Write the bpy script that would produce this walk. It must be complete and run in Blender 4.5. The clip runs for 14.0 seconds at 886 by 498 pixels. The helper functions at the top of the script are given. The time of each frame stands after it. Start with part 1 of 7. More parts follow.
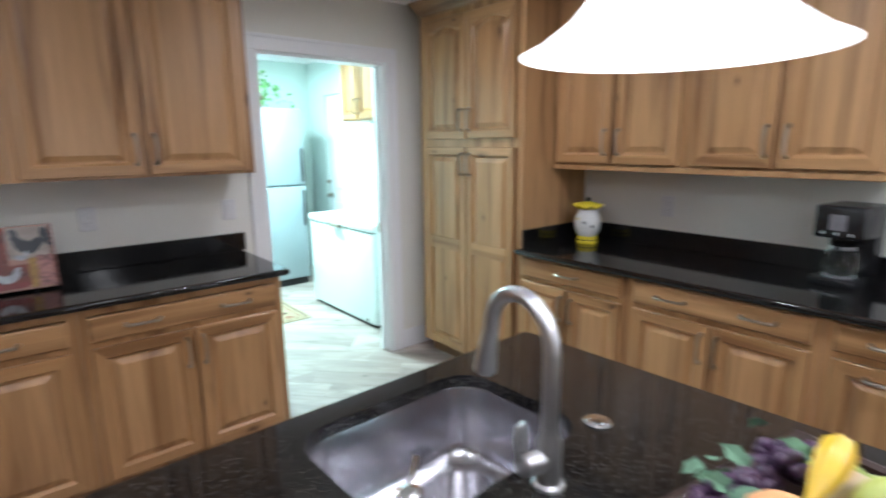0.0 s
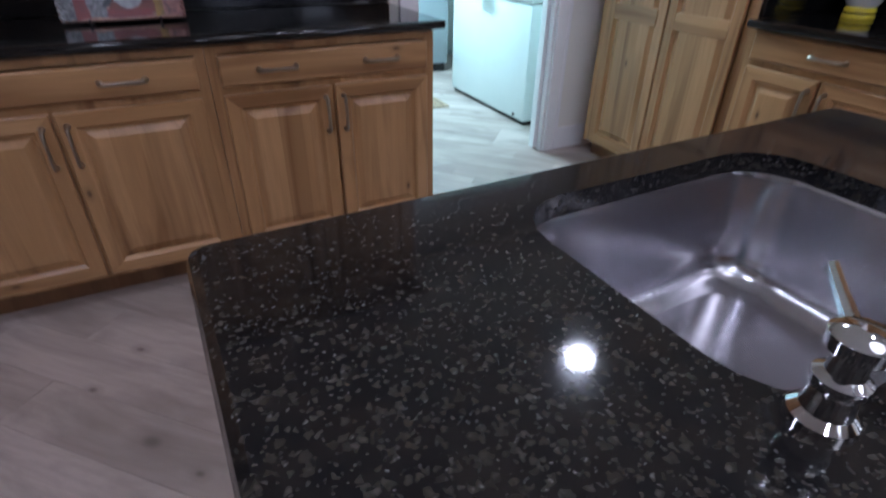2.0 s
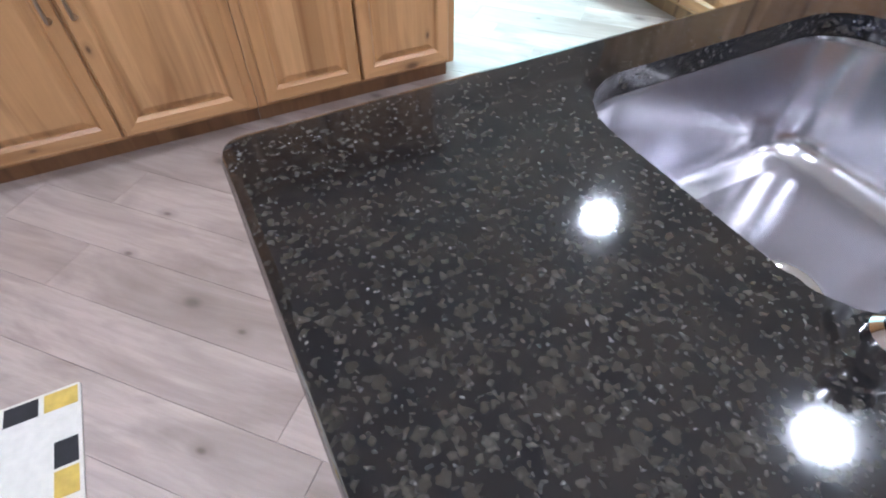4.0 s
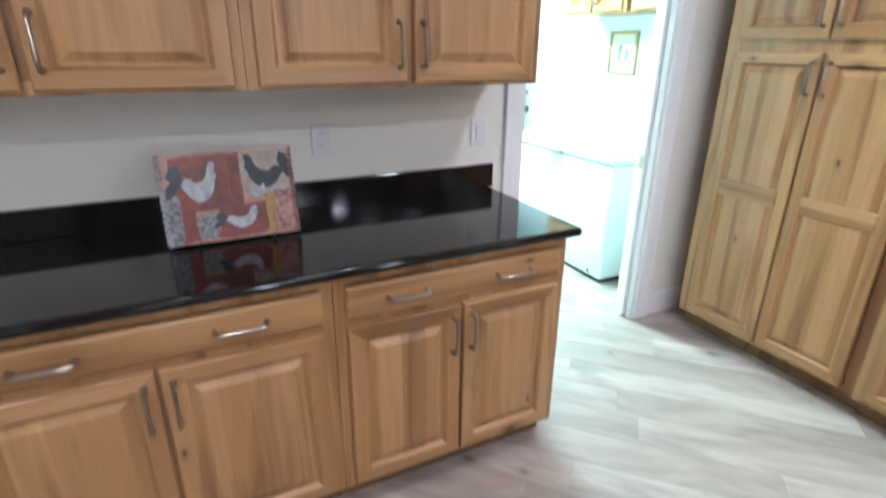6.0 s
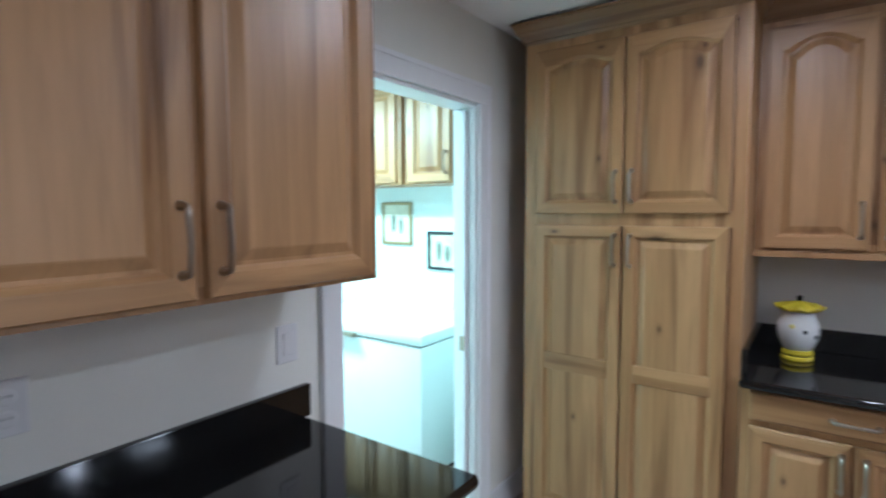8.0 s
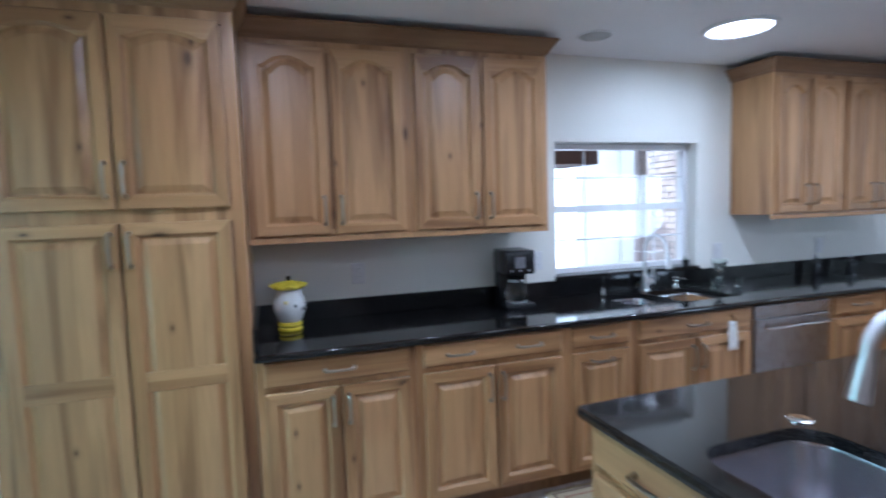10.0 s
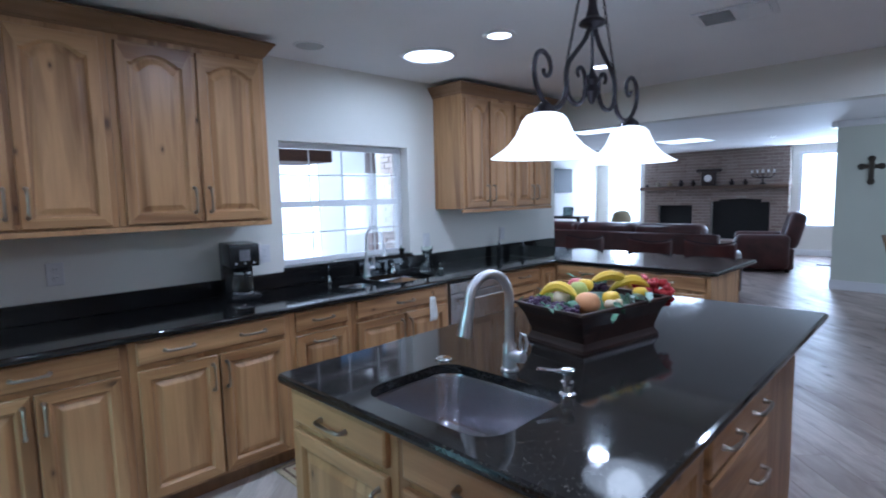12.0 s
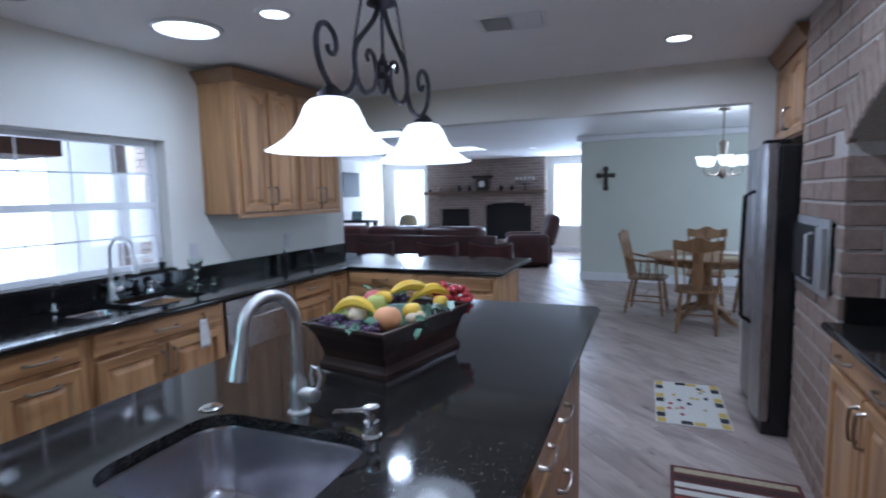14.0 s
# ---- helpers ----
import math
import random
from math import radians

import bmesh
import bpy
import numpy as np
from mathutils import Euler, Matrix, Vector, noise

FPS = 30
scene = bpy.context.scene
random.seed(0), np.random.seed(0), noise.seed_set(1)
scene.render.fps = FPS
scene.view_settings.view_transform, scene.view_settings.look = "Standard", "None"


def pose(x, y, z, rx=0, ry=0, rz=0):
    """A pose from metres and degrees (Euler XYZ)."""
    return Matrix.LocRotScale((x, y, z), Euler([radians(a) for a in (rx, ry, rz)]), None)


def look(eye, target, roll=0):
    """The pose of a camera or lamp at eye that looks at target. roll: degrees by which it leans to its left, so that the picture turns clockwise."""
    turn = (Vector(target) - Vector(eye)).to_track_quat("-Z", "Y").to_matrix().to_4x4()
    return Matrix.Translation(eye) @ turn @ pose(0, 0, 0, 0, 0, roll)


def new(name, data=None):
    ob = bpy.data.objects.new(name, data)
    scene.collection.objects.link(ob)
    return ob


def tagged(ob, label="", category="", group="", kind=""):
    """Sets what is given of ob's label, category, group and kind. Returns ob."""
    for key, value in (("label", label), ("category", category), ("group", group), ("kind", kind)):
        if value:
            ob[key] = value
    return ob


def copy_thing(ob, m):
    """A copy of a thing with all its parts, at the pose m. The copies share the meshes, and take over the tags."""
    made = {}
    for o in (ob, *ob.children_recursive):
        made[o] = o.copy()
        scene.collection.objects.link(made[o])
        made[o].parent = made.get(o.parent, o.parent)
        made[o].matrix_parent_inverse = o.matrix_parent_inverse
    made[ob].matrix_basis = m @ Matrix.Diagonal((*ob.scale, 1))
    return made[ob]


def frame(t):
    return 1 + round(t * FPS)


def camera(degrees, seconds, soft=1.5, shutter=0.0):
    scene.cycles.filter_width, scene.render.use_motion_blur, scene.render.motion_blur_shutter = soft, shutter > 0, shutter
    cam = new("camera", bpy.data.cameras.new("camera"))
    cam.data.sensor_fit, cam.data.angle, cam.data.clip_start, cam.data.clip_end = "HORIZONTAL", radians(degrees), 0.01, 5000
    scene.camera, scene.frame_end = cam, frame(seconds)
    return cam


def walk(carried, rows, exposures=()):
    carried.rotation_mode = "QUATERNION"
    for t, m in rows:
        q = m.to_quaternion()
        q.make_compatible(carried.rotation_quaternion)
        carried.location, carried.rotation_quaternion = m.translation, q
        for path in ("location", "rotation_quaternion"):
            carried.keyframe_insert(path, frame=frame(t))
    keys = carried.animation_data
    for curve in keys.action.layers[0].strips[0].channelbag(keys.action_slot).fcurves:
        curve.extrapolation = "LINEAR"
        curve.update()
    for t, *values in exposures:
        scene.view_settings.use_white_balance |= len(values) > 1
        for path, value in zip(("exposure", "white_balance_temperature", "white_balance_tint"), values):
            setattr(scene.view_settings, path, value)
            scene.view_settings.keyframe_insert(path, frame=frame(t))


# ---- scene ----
cam = camera(80.2, 14.0, soft=1.9, shutter=0.5)
PATH = [
    (0, (0.556, 0.655, 1.522), (1.813, 2.158, 1.12), -0.6),
    (0.5, (0.496, 0.806, 1.528), (1.462, 2.508, 1.121), 0.0),
    (1, (0.517, 0.988, 1.42), (1.381, 2.718, 0.911), 0.7),
    (1.5, (0.572, 1.074, 1.299), (1.397, 2.73, 0.539), 0.5),
    (2, (0.606, 1.133, 1.218), (1.379, 2.654, 0.174), 0.8),
    (4.5, (0.581, 1.251, 1.253), (1.151, 2.459, -0.236), -0.3),
    (5, (0.495, 1.353, 1.371), (1.152, 2.747, 0.096), -0.1),
    (5.5, (0.412, 1.537, 1.485), (1.173, 3.102, 0.499), 0.8),
    (6, (0.392, 1.747, 1.497), (1.222, 3.417, 0.776), 0.5),
    (6.5, (0.444, 1.99, 1.545), (1.339, 3.719, 1.088), 0.2),
    (7, (0.482, 2.17, 1.557), (1.547, 3.84, 1.284), 0.4),
    (9.5, (0.597, 2.591, 1.529), (2.58, 2.385, 1.375), -1.6),
    (10, (0.491, 2.56, 1.512), (2.385, 1.938, 1.348), -1.8),
    (10.5, (0.401, 2.537, 1.49), (2.164, 1.609, 1.31), -1.8),
    (11, (0.277, 2.528, 1.487), (1.914, 1.397, 1.292), -1.6),
    (11.5, (0.202, 2.538, 1.506), (1.725, 1.258, 1.301), -1.4),
    (12, (0.159, 2.536, 1.504), (1.583, 1.147, 1.3), -1.3),
    (12.5, (0.136, 2.506, 1.501), (1.47, 1.03, 1.295), -1.3),
    (13, (0.159, 2.44, 1.488), (1.401, 0.885, 1.284), -1.2),
    (13.5, (0.244, 2.365, 1.495), (1.282, 0.668, 1.289), -1.0),
    (14, (0.334, 2.296, 1.493), (1.11, 0.464, 1.289), -1.1),
]
EXPOSURES = [(0, 0.08, 5850, 10), (0.6, -0.15, 5850, 12), (1.0, -0.4, 5750, 17), (1.5, -0.72, 5450, 18), (2.1, -0.58, 5400, 20), (4.4, 1.0, 5600, 11), (5.0, 0.85, 5850, 10), (5.5, 0.62, 5850, 10), (6.5, 0.45, 5600, 9), (7.2, 0.15, 5500, 9), (9.3, -0.25, 4950, 9), (10, -0.05, 4850, 9), (10.5, 0.0, 4800, 8), (11.2, -0.28, 4800, 8), (12, -0.42, 4800, 9), (14, -0.48, 4900, 10)]
walk(cam, [(t, look(eye, target, roll)) for t, eye, target, roll in PATH], EXPOSURES)

# ---- world, sun, exposure ----
world = bpy.data.worlds.new("world")
scene.world = world
world.use_nodes = True
sky = world.node_tree.nodes.new("ShaderNodeTexSky")
sky.sky_type, sky.sun_disc = "NISHITA", False
sky.sun_elevation, sky.sun_rotation = radians(41), radians(41)
back = world.node_tree.nodes["Background"]
back.inputs["Strength"].default_value = 0.12
world.node_tree.links.new(sky.outputs[0], back.inputs["Color"])
sun_data = bpy.data.lights.new("sun", "SUN")
sun_data.energy, sun_data.angle, sun_data.color = 5.0, radians(0.5), (1.0, 0.95, 0.88)
sun = new("sun", sun_data)
sun.matrix_world = look((12, 14, 16), (0, 0, 0))

CEIL = 2.42          # ceiling height
NY, EX = 3.72, 3.42  # inner faces of the north and east kitchen walls
TOP = 0.914          # worktop height


def area_lamp(name, m, watts, sx, sy, colour=(1, 1, 1), shape="RECTANGLE", spread=180):
    d = bpy.data.lights.new(name, "AREA")
    d.shape, d.size, d.energy, d.color = shape, sx, watts, colour
    if shape == "RECTANGLE":
        d.size_y = sy
    ob = new(name, d)
    ob.matrix_world = m
    d.spread = radians(spread)
    return ob


# Last three are unseen additions: two extend the row, one lights the north run.
CANS_AND_FILLS = [(2.09, 2.55), (2.12, 1.31), (2.17, 0.08), (2.17, -1.1), (0.28, -1.32), (0.28, 0.0), (0.28, 1.31), (-0.42, 2.42)]
for cx, cy in CANS_AND_FILLS:
    area_lamp("can_lamp", pose(cx, cy, CEIL - 0.012), 10, 0.13, 0.13, (0.97, 0.97, 1.0), "DISK", 172)
area_lamp("tube_lamp", pose(2.75, 0.10, CEIL - 0.02), 7, 0.34, 0.34, (0.93, 0.97, 1.0), "DISK")
area_lamp("laundry_lamp", pose(2.2, 5.35, CEIL - 0.07), 150, 0.25, 1.1, (0.66, 1.0, 0.98))
area_lamp("panel_lamp", pose(4.15, -7.74, CEIL - 0.02), 14, 0.7, 0.7, (0.9, 0.95, 1.0))
area_lamp("panel_lamp", pose(4.26, -4.67, CEIL - 0.02), 14, 0.7, 0.7, (0.9, 0.95, 1.0))
# Unseen fill lamp added to brighten the dining nook.
area_lamp("nook_window_light", pose(-3.25, -5.0, 1.35, 0, -90, 0), 75, 1.4, 1.8, (0.9, 0.97, 1.0))
for wx in (7.06, 2.62):
    area_lamp("living_window_light", pose(wx, -11.27, 1.45, 90, 0, 0), 75, 0.6, 1.5, (0.88, 0.94, 1.0))


# ---- materials ----
def base_material(name, rough=0.5, metal=0.0, colour=(0.8, 0.8, 0.8)):
    m = bpy.data.materials.new(name)
    m.use_nodes = True
    b = m.node_tree.nodes["Principled BSDF"]
    b.inputs["Roughness"].default_value, b.inputs["Metallic"].default_value = rough, metal
    b.inputs["Base Color"].default_value = (*colour, 1)
    return m, m.node_tree.nodes, m.node_tree.links, b


def ramp(nodes, links, source, stops):
    r = nodes.new("ShaderNodeValToRGB")
    while len(r.color_ramp.elements) < len(stops):
        r.color_ramp.elements.new(0.5)
    for e, (p, c) in zip(r.color_ramp.elements, stops):
        e.position, e.color = p, (*c, 1)
    links.new(source, r.inputs[0])
    return r.outputs[0]


def mapped(nodes, links, scale, coord="Object", shift=True, turn=(0, 0, 0)):
    """Texture coordinates, scaled, and shifted for each object."""
    tc, mp = nodes.new("ShaderNodeTexCoord"), nodes.new("ShaderNodeMapping")
    links.new(tc.outputs[coord], mp.inputs["Vector"])
    mp.inputs["Scale"].default_value = scale
    mp.inputs["Rotation"].default_value = turn
    if shift:
        info, mul = nodes.new("ShaderNodeObjectInfo"), nodes.new("ShaderNodeMath")
        mul.operation, mul.inputs[1].default_value = "MULTIPLY", 57.3
        links.new(info.outputs["Random"], mul.inputs[0])
        links.new(mul.outputs[0], mp.inputs["Location"])
    return mp.outputs[0]


def noise_node(nodes, links, vec, scale, detail=4, rough=0.55, distort=0.0):
    n = nodes.new("ShaderNodeTexNoise")
    n.inputs["Scale"].default_value, n.inputs["Detail"].default_value = scale, detail
    n.inputs["Roughness"].default_value, n.inputs["Distortion"].default_value = rough, distort
    links.new(vec, n.inputs["Vector"])
    return n.outputs["Fac"]


def mix(nodes, links, fac, a, b, mode="MIX"):
    m = nodes.new("ShaderNodeMix")
    m.data_type, m.blend_type = "RGBA", mode
    for s, v in ((m.inputs[0], fac), (m.inputs[6], a), (m.inputs[7], b)):
        if isinstance(v, (int, float)):
            s.default_value = v
        elif isinstance(v, tuple):
            s.default_value = (*v, 1)
        else:
            links.new(v, s)
    return m.outputs[2]


def bump(nodes, links, bsdf, height, strength=0.2, distance=0.002):
    b = nodes.new("ShaderNodeBump")
    b.inputs["Strength"].default_value, b.inputs["Distance"].default_value = strength, distance
    links.new(height, b.inputs["Height"])
    links.new(b.outputs[0], bsdf.inputs["Normal"])


def wood(name, dark, mid, light, along="z", board=0.085, rough=0.36, knots=True):
    """Clear-coated timber of glued boards: each board has its own tone, with long grain, streaks and small knots."""
    m, N, L, b = base_material(name, rough)
    stretch = {"z": (1, 1, 0.07), "x": (0.07, 1, 1), "y": (1, 0.07, 1)}[along]
    vec = mapped(N, L, stretch)
    tc, info = N.new("ShaderNodeTexCoord"), N.new("ShaderNodeObjectInfo")
    sep = N.new("ShaderNodeSeparateXYZ")
    L.new(tc.outputs["Object"], sep.inputs[0])
    across = sep.outputs["Z"] if along == "x" else sep.outputs["X"]
    div, add, flo = [N.new("ShaderNodeMath") for _ in range(3)]
    div.operation, div.inputs[1].default_value = "DIVIDE", board
    L.new(across, div.inputs[0])
    add.operation = "MULTIPLY_ADD"
    L.new(info.outputs["Random"], add.inputs[0])
    add.inputs[1].default_value = 91.7
    L.new(div.outputs[0], add.inputs[2])
    flo.operation = "FLOOR"
    L.new(add.outputs[0], flo.inputs[0])
    wn = N.new("ShaderNodeTexWhiteNoise")
    wn.noise_dimensions = "1D"
    L.new(flo.outputs[0], wn.inputs["W"])
    tone = ramp(N, L, wn.outputs["Value"], [(0.0, mid), (0.35, light), (0.72, mid), (0.9, tuple(0.88 * v for v in mid)), (1.0, tuple(0.5 * (a + b) for a, b in zip(mid, dark)))])
    grain = noise_node(N, L, vec, 42, 6, 0.6, 0.6)
    streak, cloud = noise_node(N, L, vec, 9, 3, 0.5, 1.2), noise_node(N, L, vec, 3.2, 3, 0.55, 0.6)
    c = mix(N, L, ramp(N, L, cloud, [(0.35, (0, 0, 0)), (0.7, (0.55, 0.55, 0.55))]), tone, light)
    c = mix(N, L, ramp(N, L, streak, [(0.50, (0, 0, 0)), (0.68, (0.9, 0.9, 0.9))]), c, dark)
    c = mix(N, L, ramp(N, L, grain, [(0.3, (0.3, 0.3, 0.3)), (0.65, (0, 0, 0))]), c, tuple(v * 0.55 for v in mid))
    if knots:
        for scale, gate, size in ((2.6, 0.74, 0.050), (6.5, 0.90, 0.055)):
            vor, pick = N.new("ShaderNodeTexVoronoi"), N.new("ShaderNodeSeparateColor")
            vor.voronoi_dimensions, vor.inputs["Scale"].default_value = "2D", scale
            L.new(mapped(N, L, (1, 1, 0.5) if along == "z" else (0.5, 1, 1), turn=(radians(90), 0, 0)), vor.inputs["Vector"])
            L.new(vor.outputs["Color"], pick.inputs[0])
            spot = mix(N, L, 1.0, ramp(N, L, vor.outputs["Distance"], [(size * 0.35, (0.9, 0.9, 0.9)), (size, (0.28, 0.28, 0.28)), (size * 2.1, (0, 0, 0))]), ramp(N, L, pick.outputs[0], [(gate, (0, 0, 0)), (gate + 0.01, (1, 1, 1))]), "MULTIPLY")
            c = mix(N, L, spot, c, (0.07, 0.03, 0.012))
    L.new(c, b.inputs["Base Color"])
    L.new(ramp(N, L, grain, [(0.2, (rough + 0.1,) * 3), (0.8, (rough - 0.05,) * 3)]), b.inputs["Roughness"])
    bump(N, L, b, grain, 0.12, 0.001)
    return m


HD, HM, HL = (0.19, 0.086, 0.031), (0.365, 0.190, 0.075), (0.49, 0.280, 0.127)
WOOD_V = wood("hickory_upright", HD, HM, HL, "z")
WOOD_H = wood("hickory_level", HD, HM, HL, "x")
# Darker hickory for toe kicks; the shade under the cabinets is in its colour.
WOOD_SHADED = wood("hickory_toe_shade", (0.10, 0.045, 0.018), (0.17, 0.08, 0.033), (0.22, 0.115, 0.05), "z", knots=False)
WOOD_CROWN = wood("hickory_crown", (0.16, 0.075, 0.03), (0.26, 0.135, 0.06), (0.30, 0.17, 0.08), "x", board=0.4, knots=False)
OAK = wood("chair_oak", (0.11, 0.052, 0.019), (0.24, 0.128, 0.052), (0.32, 0.18, 0.078), "z", board=0.05, knots=False)


def speckled_granite(name, k=1.0):
    """Polished near-black stone packed with grey-brown crystals of several sizes and a few bright flecks."""
    m, N, L, b = base_material(name, 0.07)
    vec = mapped(N, L, (1, 1, 1), shift=False)
    warp, off, add = N.new("ShaderNodeTexNoise"), N.new("ShaderNodeVectorMath"), N.new("ShaderNodeVectorMath")
    warp.inputs["Scale"].default_value, warp.inputs["Detail"].default_value = 140, 2
    L.new(vec, warp.inputs["Vector"])
    off.operation, off.inputs[3].default_value = "SCALE", 0.009
    L.new(warp.outputs["Color"], off.inputs[0])
    L.new(vec, add.inputs[0])
    L.new(off.outputs[0], add.inputs[1])
    cloud = noise_node(N, L, vec, 26, 4, 0.6)
    c = mix(N, L, ramp(N, L, cloud, [(0.4, (0, 0, 0)), (0.7, (1, 1, 1))]), (0.005, 0.005, 0.006), (0.016 * k, 0.013 * k, 0.011 * k))
    for scale, gate, tone in ((92, 0.55, (0.024, 0.021, 0.017)), (150, 0.66, (0.036, 0.032, 0.026)), (165, 0.88, (0.065, 0.059, 0.050)), (290, 0.86, (0.050, 0.047, 0.043)), (330, 0.96, (0.14, 0.135, 0.13))):
        v, sp = N.new("ShaderNodeTexVoronoi"), N.new("ShaderNodeSeparateColor")
        v.inputs["Scale"].default_value = scale
        L.new(add.outputs[0], v.inputs["Vector"])
        L.new(v.outputs["Color"], sp.inputs[0])
        pick = ramp(N, L, sp.outputs[0], [(gate, (0, 0, 0)), (min(gate + 0.22, 1.0), (1, 1, 1))])
        body = ramp(N, L, v.outputs["Distance"], [(0.25, (1, 1, 1)), (0.62, (0, 0, 0))])
        c = mix(N, L, mix(N, L, 1.0, pick, body, "MULTIPLY"), c, tuple(q * k for q in tone))
    L.new(c, b.inputs["Base Color"])
    big = noise_node(N, L, vec, 9, 4)
    L.new(ramp(N, L, big, [(0.3, (0.05,) * 3), (0.7, (0.10,) * 3)]), b.inputs["Roughness"])
    return m


def painted(name, colour, rough=0.6, grain=90, depth=0.25, blotch=0.06):
    """Matt or satin paint with a fine roller texture and faint unevenness."""
    m, N, L, b = base_material(name, rough)
    vec = mapped(N, L, (1, 1, 1), shift=False)
    big = noise_node(N, L, vec, 1.3, 3)
    lo = tuple(c * (1 - blotch) for c in colour)
    L.new(ramp(N, L, big, [(0.3, lo), (0.7, colour)]), b.inputs["Base Color"])
    bump(N, L, b, noise_node(N, L, vec, grain, 3), depth, 0.0012)
    return m


def metal(name, colour, rough, brushed=None):
    m, N, L, b = base_material(name, rough, 1.0, colour)
    if brushed:
        n = noise_node(N, L, mapped(N, L, brushed), 320, 2)
        L.new(ramp(N, L, n, [(0.3, (rough * 0.75,) * 3), (0.7, (rough * 1.3,) * 3)]), b.inputs["Roughness"])
        bump(N, L, b, n, 0.02, 0.0003)
    return m


def plain(name, colour, rough=0.45, mottle=0.15, scale=30):
    m, N, L, b = base_material(name, rough)
    n = noise_node(N, L, mapped(N, L, (1, 1, 1)), scale, 4)
    L.new(ramp(N, L, n, [(0.3, tuple(c * (1 - mottle) for c in colour)), (0.7, tuple(min(1, c * (1 + mottle)) for c in colour))]), b.inputs["Base Color"])
    bump(N, L, b, n, 0.08, 0.001)
    return m


def glowing(name, colour, strength):
    m, N, L, b = base_material(name, 0.4, 0, colour)
    b.inputs["Emission Color"].default_value, b.inputs["Emission Strength"].default_value = (*colour, 1), strength
    return m


def glass(name, tint=(1, 1, 1), rough=0.0):
    m, N, L, b = base_material(name, rough, 0, tint)
    b.inputs["Transmission Weight"].default_value, b.inputs["IOR"].default_value = 1.0, 1.45
    return m


def leather(name, colour):
    m, N, L, b = base_material(name, 0.33)
    vec = mapped(N, L, (1, 1, 1))
    vor = N.new("ShaderNodeTexVoronoi")
    vor.inputs["Scale"].default_value = 160
    L.new(vec, vor.inputs["Vector"])
    big = noise_node(N, L, vec, 5, 4)
    L.new(ramp(N, L, big, [(0.3, tuple(c * 0.6 for c in colour)), (0.75, tuple(c * 1.4 for c in colour))]), b.inputs["Base Color"])
    bump(N, L, b, vor.outputs["Distance"], 0.2, 0.001)
    return m


def plank_material(name):
    """Grey-washed oak planks: grain along each plank, smudges, knots, and a tone for each piece."""
    m, N, L, b = base_material(name, 0.42)
    vec = mapped(N, L, (0.09, 1, 1))
    info, geo, tone = N.new("ShaderNodeObjectInfo"), N.new("ShaderNodeNewGeometry"), N.new("ShaderNodeMath")
    tone.operation = "ADD"
    L.new(info.outputs["Random"], tone.inputs[0])
    L.new(geo.outputs["Random Per Island"], tone.inputs[1])
    frac = N.new("ShaderNodeMath")
    frac.operation = "FRACT"
    L.new(tone.outputs[0], frac.inputs[0])
    base = ramp(N, L, frac.outputs[0], [(0.0, (0.35, 0.276, 0.240)), (0.3, (0.46, 0.376, 0.336)), (0.6, (0.40, 0.324, 0.284)), (1.0, (0.52, 0.436, 0.392))])
    grain, smudge = noise_node(N, L, vec, 55, 6, 0.65, 0.5), noise_node(N, L, mapped(N, L, (0.25, 1, 1)), 6, 4, 0.6, 0.8)
    c = mix(N, L, ramp(N, L, smudge, [(0.42, (0, 0, 0)), (0.68, (0.75, 0.75, 0.75))]), base, (0.21, 0.165, 0.14))
    c = mix(N, L, ramp(N, L, grain, [(0.3, (0.4, 0.4, 0.4)), (0.6, (0, 0, 0))]), c, (0.25, 0.20, 0.17))
    for scale, gate, size in ((2.1, 0.35, 0.05), (4.6, 0.7, 0.05)):
        vor, pick = N.new("ShaderNodeTexVoronoi"), N.new("ShaderNodeSeparateColor")
        vor.voronoi_dimensions, vor.inputs["Scale"].default_value = "2D", scale
        L.new(mapped(N, L, (0.6, 1, 1)), vor.inputs["Vector"])
        L.new(vor.outputs["Color"], pick.inputs[0])
        spot = mix(N, L, 1.0, ramp(N, L, vor.outputs["Distance"], [(size * 0.3, (0.85, 0.85, 0.85)), (size, (0.3, 0.3, 0.3)), (size * 2.6, (0, 0, 0))]), ramp(N, L, pick.outputs[0], [(gate, (0, 0, 0)), (gate + 0.01, (1, 1, 1))]), "MULTIPLY")
        c = mix(N, L, spot, c, (0.13, 0.098, 0.08))
    L.new(c, b.inputs["Base Color"])
    L.new(ramp(N, L, smudge, [(0.3, (0.38,) * 3), (0.7, (0.52,) * 3)]), b.inputs["Roughness"])
    bump(N, L, b, grain, 0.15, 0.0008)
    return m


def brick_material(name, a, b_, c_):
    m, N, L, b = base_material(name, 0.85)
    info, geo, add, fr = N.new("ShaderNodeObjectInfo"), N.new("ShaderNodeNewGeometry"), N.new("ShaderNodeMath"), N.new("ShaderNodeMath")
    add.operation, fr.operation = "ADD", "FRACT"
    L.new(info.outputs["Random"], add.inputs[0])
    L.new(geo.outputs["Random Per Island"], add.inputs[1])
    L.new(add.outputs[0], fr.inputs[0])
    tone = ramp(N, L, fr.outputs[0], [(0.0, a), (0.5, b_), (1.0, c_)])
    vec = mapped(N, L, (1, 1, 1))
    n1, n2 = noise_node(N, L, vec, 22, 5, 0.65), noise_node(N, L, vec, 120, 3)
    L.new(mix(N, L, ramp(N, L, n1, [(0.35, (0.5, 0.5, 0.5)), (0.7, (0, 0, 0))]), tone, tuple(v * 0.5 for v in a)), b.inputs["Base Color"])
    bump(N, L, b, n2, 0.5, 0.003)
    return m


